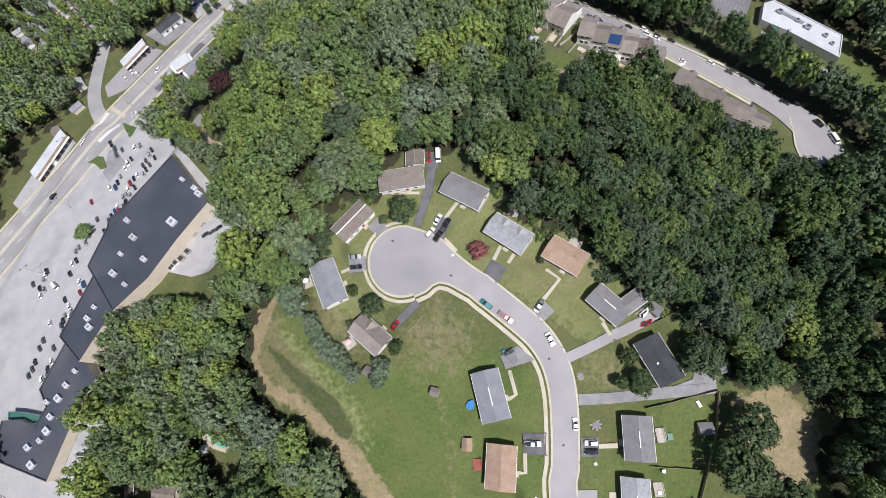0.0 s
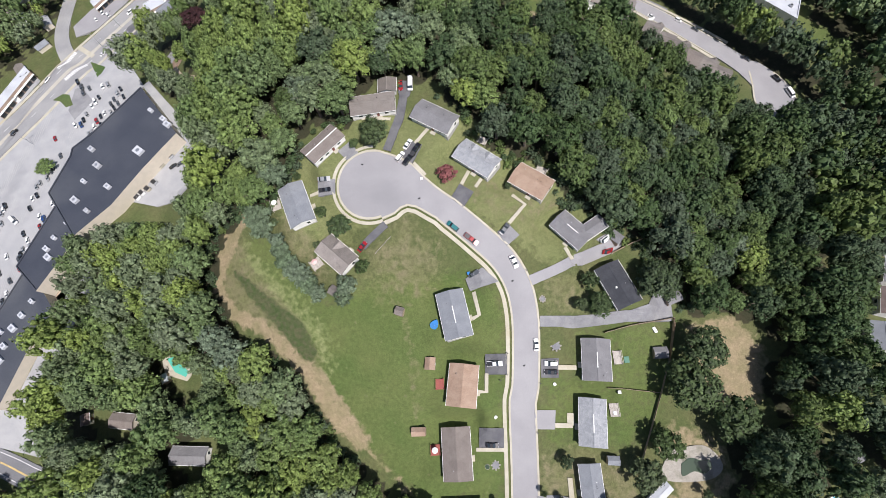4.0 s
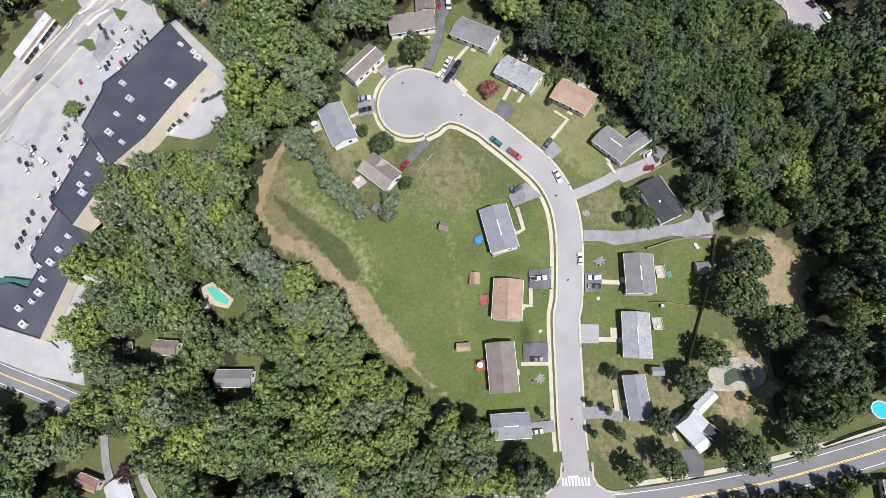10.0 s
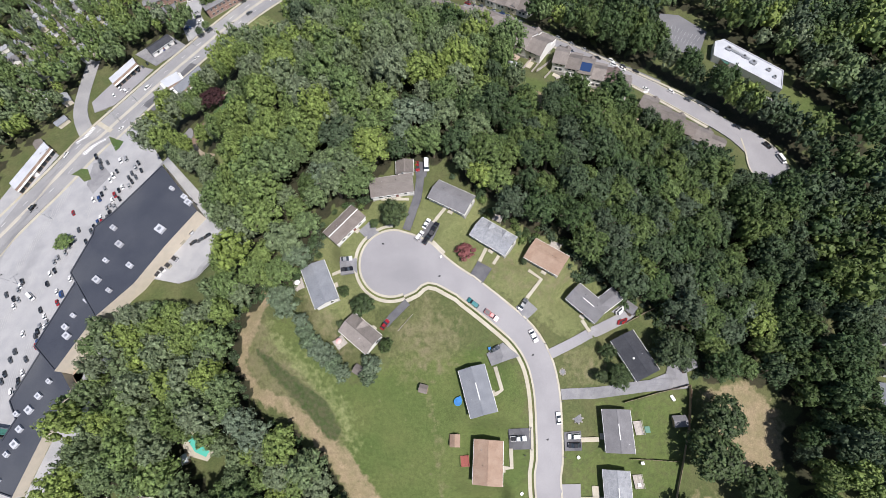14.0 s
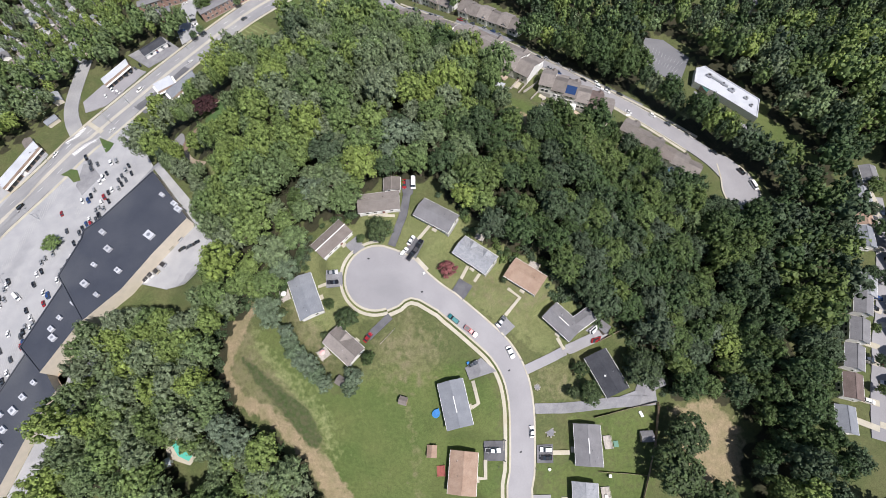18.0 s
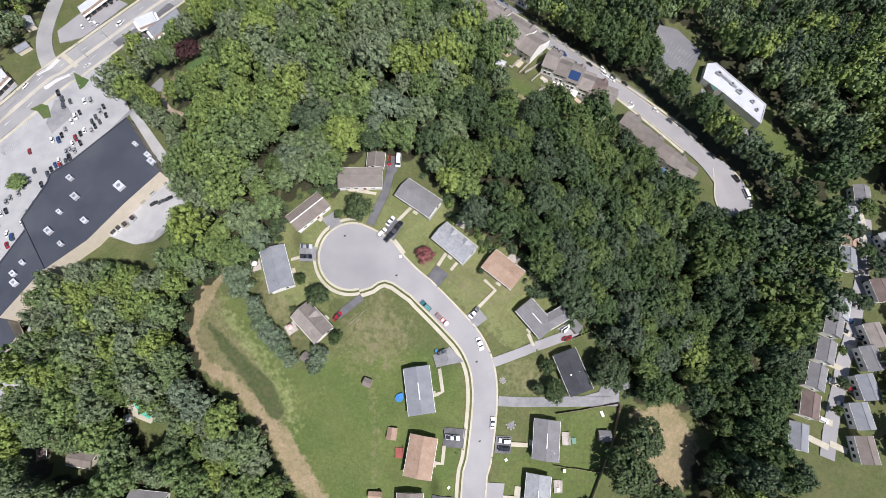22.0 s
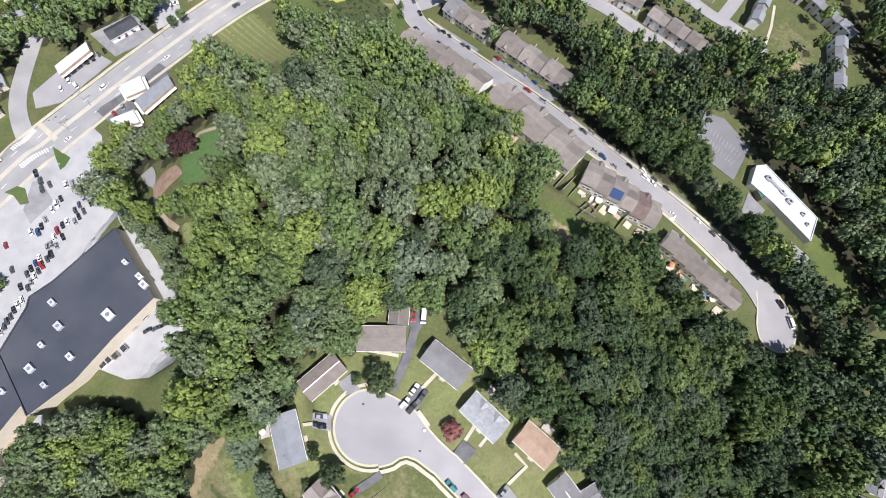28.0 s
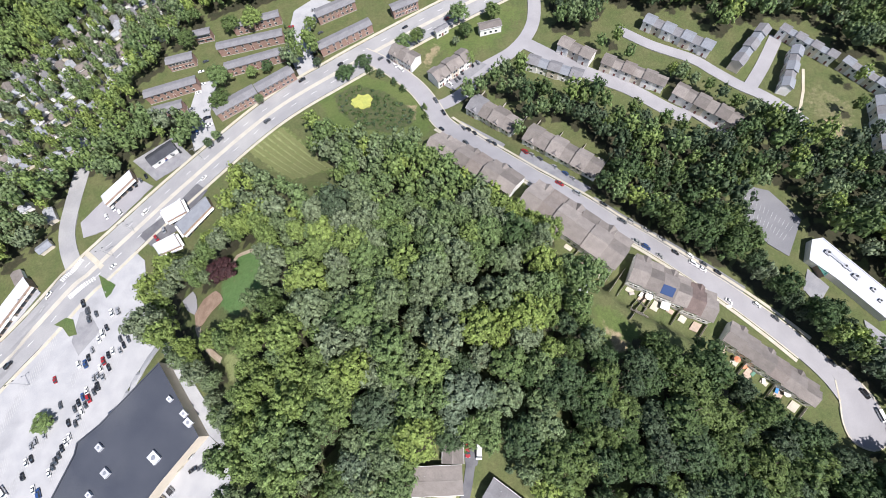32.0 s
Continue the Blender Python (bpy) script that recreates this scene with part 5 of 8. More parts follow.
CLEAR.append([(-112.2, 166.5), (-111.5, 178.5), (-99.0, 183.0), (-93.5, 172.0), (-98.0, 168.0), (-94.0, 161.0), (-102.5, 155.6), (-110.4, 157.0), (-114, 153.5), (-118.0, 147.5), (-112.8, 138.0), (-103, 134.0), (-101.5, 138.5), (-113.0, 145.5), (-124.5, 152.5), (-135.5, 161.6), (-129, 168.1), (-119, 163.5)])
CLEAR.append([(-104.5, 137.5), (-94.0, 140.5), (-88.5, 121.5), (-98.0, 120.0)])
CLEAR.append([(-111.5, 178.5), (-99.0, 186.0), (-92.0, 181.0), (-88.5, 168.0), (-88.0, 157.0), (-95.5, 147.6), (-104.4, 149.0), (-109.5, 152), (-112, 165)])
CLEAR.append([(-135.5, 161.6), (-124, 166.0), (-112, 164.0), (-100.5, 150.5), (-109, 140.5), (-124.5, 146.5)])
CLEAR.append([(19.5, 156.3), (28.9, 157.3), (43.3, 149.8), (41.8, 133.2), (28.9, 130.3), (25.7, 140.1)])
CLEAR.append([(-107.5, 26.3), (-87, 18.7), (-89.7, 9.8), (-106, 8.6), (-108.6, 17.6)])
CLEAR.append([(70.3, 21.1), (82.8, 22.5), (88.9, 13.8), (86.9, 3.1), (80.1, -3.4), (70.2, -1.9), (70.5, 7.7)])
CLEAR.append([(1.4, -40.5), (15.5, -38.2), (17.4, -47.3), (32.3, -43.6), (58.7, -43.6), (80.5, -36.6), (103.2, -31.1), (114.3, -30.3), (107.9, -47.5), (48, -56.6), (-6, -56.4)])
CLEAR.append([(-138.4, 10.9), (-117.2, 8.1), (-116.3, -0.7), (-137.8, 0.9)])
CLEAR.append([(-105.6, -1.6), (-84.8, -1.4), (-86.6, -14), (-102.7, -12.9)])
CLEAR.append([(-183.4, 4.4), (-148.8, -7.9), (-145.8, -17.5), (-134.7, -21.8), (-123.4, -29.4), (-107.4, -46.8), (-104.8, -53.2), (-168.3, -50.7), (-167.9, -37.5), (-153.9, -27.8)])
CLEAR.append([(61.6, 23.5), (80.1, 26.9), (90.3, 20), (92.2, 10.8), (89.6, -1.3), (80.9, -9.1), (72.5, -6.8), (64.5, -5.5), (63.2, 5.6)])
CLEAR.append([(52.5, 29.8), (102.2, 25.4), (91.6, -5.4), (82.3, -8.2), (77.4, -29.5), (54, -43.6), (41.4, -43), (47.1, -12.7)])
CLEAR.append([(48.3, -6.9), (61.3, -4.4), (71.5, -10.9), (76.8, -18.6), (72.7, -30.8), (59.1, -35.9), (47.5, -39.7), (37.1, -37.7), (41.5, -22.6)])
CLEAR.append([(2.4, -24.9), (17.5, -11), (49.6, -13.1), (46.6, -44.5), (12.8, -47.3), (-0, -46.7)])
CLEAR.append([(-138.5, 12), (-109.1, 8.4), (-108.1, -4.7), (-135, -2.1)])
CLEAR.append([(-103.3, -1.4), (-80, -2.4), (-80.9, -16.3), (-101.2, -15)])
CLEAR.append([(-109.8, 111.4), (-100.3, 105.5), (-94.9, 95.4), (-96.5, 87.2), (-106.9, 80.4), (-116.6, 79.3), (-130.9, 83.6), (-142, 93.9)])
CLEAR.append([(-169.8, 3.4), (-160.4, 10.8), (-157.6, 16.8), (-153, 2.1), (-147.8, -8), (-167.8, -4.7)])
CLEAR.append([(-89.1, 45.4), (-80.4, 31), (-65.1, 22), (-55.2, 9.2), (-45.4, -3.4), (-37.3, -14.9), (-26.5, -23.9), (7, -26.7), (14.4, 52.3), (-71.6, 66.1), (-82.6, 54.5)])
CLEAR.append([(-115.2, 231), (-103.8, 244.1), (-89.9, 242.5), (-62.2, 202.0), (-71.5, 195.5), (-96.6, 214.8)])
CLEAR.append([(-229.3, 108.3), (-248.5, 157.1), (-230.4, 157.8), (-213.7, 181.8), (-196.5, 177), (-202.8, 193.2), (-206.1, 222.3), (-200.2, 232), (-188.5, 218.9), (-176.4, 231.7), (-167.8, 238.9), (-158.2, 250.8), (-137.7, 224.6), (-117.2, 252.9), (-113.3, 230.8), (-125.9, 210.8), (-122.7, 194.2), (-131.3, 181.2), (-144, 175.3), (-154.2, 180.8), (-143.6, 156.6), (-127.4, 138.3)])
CLEAR.append([(-35.7, 94.3), (-17, 106.5), (-7, 105.6), (-7.9, 89.8), (-12.7, 83.4), (-34, 85.1)])
CLEAR.append([(155.7, 110.2), (170.3, 113.5), (162.9, 77.2), (147.3, 63.9), (132.7, 47.4), (121.4, 26.6), (115.1, 17.5), (171.3, 19.9), (185.2, 78.4), (167.4, 77.4), (170.5, 108.8)])
CLEAR.append([(170.4, 113.4), (196.4, 133.0), (179.3, 18.2), (126.9, 15.9), (136.4, 37), (154.2, 64.3), (161.8, 86.7)])
CLEAR.append([(115.1, 134.0), (133.5, 135.8), (132.9, 103.3), (119.7, 98.3), (103.8, 105.4)])
CLEAR.append([(89.9, -24.2), (103.4, -23.5), (105, -32.7), (88, -35)])
CLEAR.append([(-25.2, 106.6), (-8.3, 104.2), (-6.7, 92.4), (-27, 91.1)])
CLEAR.append([(62.7, 153.5), (75.4, 157.6), (89.3, 151.9), (110.8, 120.6), (113.9, 112.5), (99.1, 111.4), (83.1, 117.4), (68.9, 133.1)])
CLEAR.append([(190, 118), (193, 96), (186, 78), (180, 62), (171, 40), (163, 18), (158, 4), (128, 4), (124, 16), (132, 32), (142, 50), (152, 68), (160, 82), (166, 104), (172, 116)])
CLEAR.append([(42, -53), (75, -47.5), (110, -38), (125, -48), (118, -80), (44, -80)])
YARDS = []
for row, first, reach, open_r in ((1, 4, 4.0, 6.0), (2, 0, 4.5, 8.0), (3, 0, 3.5, 5.5)):
    a, b, c = (Vector(p[:2]) for p in ROWS_OF_HOUSES[row][0])
    back = (b - c).normalized()
    YARDS += [(*(a.lerp(b, k / 6) + back * reach), open_r) for k in range(first, 7)]
a, b, c = (Vector(p) for p in ROWS_OF_HOUSES[2][0])
YARDS += [(*(a.lerp(b, k / 8) + (b - c).normalized() * 11.5), 7.5) for k in range(5)]
BLOCKED = YARDS + [(160, 250, 15), (155, 262, 9), (158, 238, 9), (-127, -37, 8), (-121, -40, 6), (-144, -31, 6), (n_c.x, n_c.y, 13.0), (139, 167, 12), (131, 178, 9), (147, 155, 10), (117, 195, 14), (127, 164, 8), (118, 184, 9)] + [(a, b, 3.0) for a, b in FARM] + [(p.x, p.y, max(L, W) / 2 + 1.5) for key in PLOTS for p, u, L, W, z in PLOTS[key]]
ROADS = [(smooth_line(l, 3), w) for l, w in ((STREET, 5), (SOUTH[:7], 13), (SOUTH[6:8], 7), (SOUTH[7:12], 3.4), (SOUTH[11:], 10), (HIGHWAY, 13), (NORTH, 7), (FAR_STREET, 14), (FAR_COURT, 12), (SIDE_STREET, 8))]
EDGE_OF = [i for i, c in enumerate(CLEAR) if inside(bulb_c, c)]
BX = [(min(p[0] for p in c), max(p[0] for p in c), min(p[1] for p in c), max(p[1] for p in c)) for c in CLEAR]


def open_ground(x, y):
    for c, b in zip(CLEAR, BX):
        if b[0] < x < b[1] and b[2] < y < b[3] and inside((x, y), c):
            return True
    for px, py, r in BLOCKED:
        if (x - px) ** 2 + (y - py) ** 2 < r * r:
            return True
    for line, w in ROADS:
        for p in line:
            if (x - p.x) ** 2 + (y - p.y) ** 2 < w * w:
                return True
    return False


placed, grid = [], {}
for _ in range(42000):
    x, y = rng.uniform(-310, 260), rng.uniform(-95, 375)
    if y < -0.1 * abs(x) - 75 or (y < 25 and x < -0.9 * (y + 60) - 215) or (x > 150 and y < 10):
        continue
    far = y > 190 or x < -190
    r = rng.uniform(3.3, 6.0) * (0.76 if far else 1.0)
    cell = (int(x // 10), int(y // 10))
    if any((x - a) ** 2 + (y - b) ** 2 < ((0.70 if far else 0.59) * (r + q)) ** 2 for i in (-1, 0, 1) for j in (-1, 0, 1) for a, b, q in grid.get((cell[0] + i, cell[1] + j), ())):
        continue
    if inside((x, y), SUBURB):
        r *= 0.64
    if -125 < x < -74 and 118 < y < 190:
        r *= 0.68
    keep = 0.55 if -8 < x < 75 and 30 < y < 112 else 0.3
    if any(open_ground(x + r * dx, y + r * dy) for dx, dy in ((0, 0), (keep, 0), (-keep, 0), (0, keep), (0, -keep))):
        continue
    grid.setdefault(cell, []).append((x, y, r))
    placed.append((x, y, r))
for k, (x, y) in enumerate([(113.7, 151.8), (117.6, 147.8), (120.6, 143.4), (123.4, 139.2), (126.5, 135.6), (129.6, 131.8), (117.5, 152.9), (121.6, 148.4), (125.8, 142.1), (129.6, 137.1), (133.0, 130.7), (109.2, 157.5), (105.1, 162.9), (136.7, 125.4), (121.7, 151.8)]):
    placed.append((x, y, 3.0 + 0.4 * (k % 3)))
placed += [(-126.5, 171.5, 3.2), (-121.5, 174.5, 3.2), (-118, 179, 3.4), (-114.5, 184, 3.6), (-112, 189.5, 3.6), (-106, 189, 3.4), (-131.5, 172.5, 3.0), (-136, 170, 3.0), (-117, 168.5, 2.6), (-124, 178, 2.8), (-119, 186, 3.2), (88, 272, 2.6), (93, 269, 2.8), (97, 265.5, 2.6), (103, 262, 2.8), (108, 257, 2.8), (113, 251, 3.0), (118, 246, 3.4), (124, 241, 3.8), (130, 237, 4.2), (136, 233, 4.4), (142, 230, 4.4), (65, 294.3, 3.0), (56.7, 292.1, 2.8), (69.5, 283.7, 2.6), (171, 262, 2.8), (165, 246, 2.4), (167.5, 232, 3.0)]
for row, last in ((0, 6), (1, 3)):
    a, b, c = (Vector(p[:2]) for p in ROWS_OF_HOUSES[row][0])
    back = (b - c).normalized()
    for k in range(last):
        for d_ in (4.6, 11.0):
            p = a.lerp(b, (k + 0.3) / 6) + back * (d_ + rng.uniform(-0.6, 0.6))
            placed.append((p.x, p.y, rng.uniform(3.4, 4.6)))


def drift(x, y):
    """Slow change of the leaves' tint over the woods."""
    # Tint moves to yellow-green round one point, to grey-green round another.
    tint_spots = 0.5 * math.exp(-((x + 84) ** 2 + (y - 138) ** 2) / 500) - 0.45 * math.exp(-((x + 62) ** 2 + (y - 182) ** 2) / 700)
    return 0.5 + tint_spots + 0.36 * math.sin(x / 19 + 1.3 * math.sin(y / 27)) * math.cos(y / 21 - 0.8 * math.sin(x / 33))


def grove(name, trees, kind, material, label, low=False):
    """Many trees joined in one mesh, with a tint for each."""
    VV, FF, TT, o = [], [], [], 0
    for x, y, r in trees:
        v, f = CROWNS[kind][int(rng.integers(len(CROWNS[kind])))]
        a, h = rng.uniform(0, 6.283), 4.6 + r * rng.uniform(1.7, 3.0)
        c, s = math.cos(a), math.sin(a)
        w = 2 * r * rng.uniform(0.98, 1.14)
        h = r * 1.5 if low else h
        zb = height(x, y) + (-0.2 if low else h * 0.3)
        VV.append(np.stack([(v[:, 0] * c - v[:, 1] * s) * w + x, (v[:, 0] * s + v[:, 1] * c) * w + y, v[:, 2] * h * 0.9 + zb], 1))
        FF.append(np.array(f) + o)
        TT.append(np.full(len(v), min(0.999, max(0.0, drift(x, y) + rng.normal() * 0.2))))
        o += len(v)
    VV, FF, TT = np.concatenate(VV), np.concatenate(FF), np.concatenate(TT)
    me = bpy.data.meshes.new(name)
    me.vertices.add(len(VV))
    me.vertices.foreach_set("co", VV.ravel())
    me.loops.add(FF.size)
    me.loops.foreach_set("vertex_index", FF.ravel())
    me.polygons.add(len(FF))
    me.polygons.foreach_set("loop_start", np.arange(0, FF.size, 3))
    me.update()
    me.validate()
    me.attributes.new("tint", "FLOAT", "POINT").data.foreach_set("value", TT.astype(np.float32))
    me.materials.append(material)
    return tagged(new(name, me), label, "woods", "", "stuff")


# ground under the trees is leaf litter, its colour darkened as shadow between crowns
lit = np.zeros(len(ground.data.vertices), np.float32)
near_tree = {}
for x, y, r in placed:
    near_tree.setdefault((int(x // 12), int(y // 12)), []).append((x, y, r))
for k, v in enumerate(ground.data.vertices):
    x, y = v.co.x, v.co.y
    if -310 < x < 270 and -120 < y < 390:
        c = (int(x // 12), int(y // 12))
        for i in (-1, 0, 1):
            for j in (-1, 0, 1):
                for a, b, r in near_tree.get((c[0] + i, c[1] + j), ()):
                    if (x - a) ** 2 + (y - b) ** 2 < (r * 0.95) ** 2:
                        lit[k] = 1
ground.data.attributes.new("shaded_litter", "FLOAT", "POINT").data.foreach_set("value", lit)
for kind_, w_ in COVER.items():
    ground.data.attributes.new(kind_, "FLOAT", "POINT").data.foreach_set("value", w_.astype(np.float32))

MESH_OF = {}


def tree(x, y, r, material, kind="broad", h=None, label="tall broad-leaved tree in full summer leaf", group="", seed=0):
    """One tree: a forked trunk and a crown."""
    n = len(CROWNS[kind])
    key = (kind, seed % n, material.name)
    if key not in MESH_OF:
        v, f = CROWNS[kind][seed % n]
        me = bpy.data.meshes.new("crown")
        me.from_pydata(v.tolist(), [], f)
        me.materials.append(material)
        bm = bmesh.new()
        bmesh.ops.create_cone(bm, cap_ends=True, segments=8, radius1=0.035, radius2=0.014, depth=0.75, matrix=Matrix.Translation((0, 0, 0.28)))
        for q in range(4):
            bmesh.ops.create_cone(bm, cap_ends=True, segments=6, radius1=0.014, radius2=0.005, depth=0.4, matrix=pose(0, 0, 0.42 + 0.04 * q, 0, 0, q * 95) @ pose(0.13, 0, 0.1, 0, 50, 0))
        tm = bpy.data.meshes.new("trunk")
        bm.to_mesh(tm)
        bm.free()
        tm.materials.append(M_BARK)
        MESH_OF[key] = (me, tm)
    me, tm = MESH_OF[key]
    h = h or (5 + r * (1.7 + 0.25 * (seed % 5)))
    root = base("tree", x, y, height(x, y), (seed * 67) % 360, label, "tree", group)
    c = new("crown", me)
    c.parent = root
    low = 0.06 if kind == "conifer" else 0.3
    c.matrix_basis = Matrix.Translation((0, 0, h * low)) @ Matrix.Diagonal((2.1 * r, 2.1 * r, h * (0.95 - low), 1))
    t = new("trunk", tm)
    t.parent = root
    t.matrix_basis = Matrix.Diagonal((h, h, h, 1))
    return root


mid_c = Vector((8, 45.3))
placed.sort(key=lambda p: (p[0] - mid_c.x) ** 2 + (p[1] - mid_c.y) ** 2)
# Eastern trees mostly get the darker leaves, whose colour carries shade.
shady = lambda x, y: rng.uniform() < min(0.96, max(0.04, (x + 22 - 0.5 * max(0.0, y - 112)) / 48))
near, rest = placed[:200], placed[200:]
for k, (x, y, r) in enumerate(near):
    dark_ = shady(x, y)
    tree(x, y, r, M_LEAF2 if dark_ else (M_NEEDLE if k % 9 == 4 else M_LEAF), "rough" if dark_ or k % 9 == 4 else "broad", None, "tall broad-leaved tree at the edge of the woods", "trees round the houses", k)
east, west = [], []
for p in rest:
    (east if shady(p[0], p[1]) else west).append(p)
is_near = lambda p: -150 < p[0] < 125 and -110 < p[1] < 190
grove("woods", [p for k, p in enumerate(west) if is_near(p) and k % 3], "broad", M_LEAF, "dense summer woods of broad-leaved trees with sunlight put into the leaf colour")
grove("woods", [p for k, p in enumerate(west) if is_near(p) and k % 3 == 0], "rough", M_LEAF, "dense summer woods of broad-leaved trees with sunlight put into the leaf colour")
grove("woods", [p for p in east if is_near(p)], "rough", M_LEAF2, "dense dark green summer woods of broad-leaved trees with shade put into the leaf colour")
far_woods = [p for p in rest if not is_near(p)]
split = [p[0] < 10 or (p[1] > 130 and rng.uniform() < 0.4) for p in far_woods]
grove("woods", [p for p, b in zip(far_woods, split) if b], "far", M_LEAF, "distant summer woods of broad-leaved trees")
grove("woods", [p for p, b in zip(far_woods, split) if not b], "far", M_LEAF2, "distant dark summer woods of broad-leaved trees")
# shrubs along the edge of the woods
bushes = []
for _ in range(9000):
    c = CLEAR[EDGE_OF[int(rng.integers(len(EDGE_OF)))]]
    k = int(rng.integers(len(c)))
    a, b = Vector(c[k][:2]), Vector(c[(k + 1) % len(c)][:2])
    p = a.lerp(b, rng.uniform()) + Vector((rng.normal() * 3.0, rng.normal() * 3.0))
    if (b - a).length < 40 and not open_ground(p.x, p.y) and all((p.x - q[0]) ** 2 + (p.y - q[1]) ** 2 > 3.2 for q in bushes):
        bushes.append((p.x, p.y, rng.uniform(1.0, 2.0)))
    if len(bushes) > 190:
        break
grove("shrubs", bushes, "far", M_LEAF2, "low green shrubs along the edge of the woods", low=True)
BASIN = [(-78.9, 271.1), (-69.5, 277.6), (-54.6, 272.4), (-38.0, 257.5), (-39.8, 248.7), (-49.3, 244.1), (-63.5, 249.0), (-76.5, 261.6)]
reeds = []
while len(reeds) < 130:
    x, y = rng.uniform(min(p[0] for p in BASIN), max(p[0] for p in BASIN)), rng.uniform(min(p[1] for p in BASIN), max(p[1] for p in BASIN))
    if inside((x, y), BASIN) and math.hypot(x + 64.7, y - 266.6) > 6.5:
        reeds.append((x, y, rng.uniform(0.5, 1.0)))
grove("reeds", reeds, "far", M_LEAF2, "tall dark green reeds in a basin", low=True)
# trees that stand alone in the gardens
for k, (x, y, r) in enumerate([(-23.8, 86.5, 4.1), (-37.1, 58.8, 3.5), (39.9, 38.5, 2.6), (41.7, 31, 3.2), (61, 37.6, 5.5), (-30.7, 45.2, 1.8), (-43.4, 64.2, 1.7), (27.3, -14.3, 2.0), (19.5, -23.0, 0.9), (24.6, -25.4, 1.2), (19.4, -31.6, 1.2), (26.6, -32, 1.9), (67.3, -25.2, 1.4), (4.6, -25.4, 0.9)]):
    tree(x, y, r, M_GARDEN, "broad", 3 + r * 1.9, "rounded garden tree on a lawn", "garden trees", k)
for k, (x, y, r) in enumerate([(73, 15.9, 6.4), (66.9, 5.6, 7.2), (78.5, -4.1, 6.2), (3.2, -42.7, 3), (-3, -37.7, 3.7), (61.3, 37.1, 6), (41.8, 30.4, 3.4), (36.2, 31.1, 1.9), (85.9, -15.1, 6.2), (78.6, -29.6, 5.7), (38.6, -29.1, 3.6), (29, -42.3, 3.3), (38.8, -40.4, 4.2), (60.0, -38.8, 5.6), (57.2, -10.8, 4.4), (49.9, -18.6, 4.4)]):
    tree(x, y, r, M_GARDEN, "broad", 3 + r * 1.9, "broad garden tree beside the road", "garden trees", k + 3)
for k, (x, y, r) in enumerate([(-58.9, 80.5, 2.0), (-52.9, 78.9, 1.3), (-60.9, 63.5, 1.6), (-46.2, 93.0, 1.0), (-28.8, 91.6, 1.2), (-32.0, 86.5, 1.5), (-46.0, 54.7, 1.2), (-30.5, 46.1, 1.9), (19.4, 78.6, 1.3), (16.9, 69.0, 1.1)]):
    tree(x, y, r, M_GARDEN, "broad", 1.2 + r * 1.3, "small rounded garden shrub on a lawn", "garden shrubs", k)
x, y, r = (-2, 72.7, 2.9)
tree(x, y, r, M_ROSE, "broad", 4.2, "small rosy blossoming garden tree", "garden trees", 2)
x, y, r = (-110.3, 171.2, 5.2)
tree(x, y, r, M_PLUM, "broad", 9.0, "dark purple-leaved tree in the woods", "garden trees", 1)
for k, (x, y, r) in enumerate([(-66.3, 65.8, 4.9), (-64.0, 61.5, 3.6), (-57.5, 53.4, 3.0), (-56.2, 50.2, 3.3), (-53.6, 47.4, 3.5), (-50.9, 44.4, 3.5), (-48.2, 41.6, 3.2), (-45.6, 39, 2.8), (-35.2, 39.7, 3.2), (-37, 36.6, 2.7), (-58.6, 56.6, 2.4)]):
    tree(x, y, r * 0.92, M_NEEDLE, "rough", 7.5, "blue-green evergreen in a row along the meadow", "row of evergreens", k)
for k, (x, y, r) in enumerate([(-62.0, 286.2, 2.7), (-56.1, 283.2, 2.7), (-48.6, 277.0, 2), (-43.9, 272.0, 2), (-32.5, 258.4, 1.7), (-31.9, 252.1, 1.6), (-36.2, 234.9, 2.1), (-74.3, 284.2, 4.8), (-64.8, 291.1, 4.2)]):
    tree(x, y, r, M_LEAF2, "conifer" if k < 6 else "broad", 5.5, "small roadside tree by the basin", "basin trees", k)
for k, (x, y, r) in enumerate([(175.2, 87.5, 3.3), (175.5, 96.8, 2.9), (163, 69, 3), (159, 63.5, 2.5), (168.1, 66.1, 3.2), (178, 80.9, 4.2), (172.1, 42.6, 4.4), (168.4, 30.8, 4.7), (155.6, 47.8, 1.8), (152.3, 35.8, 2.2), (148.4, 26.1, 1.7), (181.1, 106.7, 3.7), (186.6, 88.2, 3.8), (145.5, 61, 4.2), (141, 53.5, 4.4), (136.5, 47, 4.0), (133.5, 40.5, 4.4), (129.5, 33.5, 4.2), (126, 27, 4.0), (122, 20, 4.4), (158.5, 84, 4.2), (161, 92, 4.0), (163.5, 100, 4.2), (185.5, 60, 4.5), (182, 50, 4.6), (178, 41, 4.4), (175.5, 33, 4.6)]):
    tree(x, y, r, M_LEAF2, "broad", 3 + r * 1.7, "street tree between suburban houses", "street trees", k)
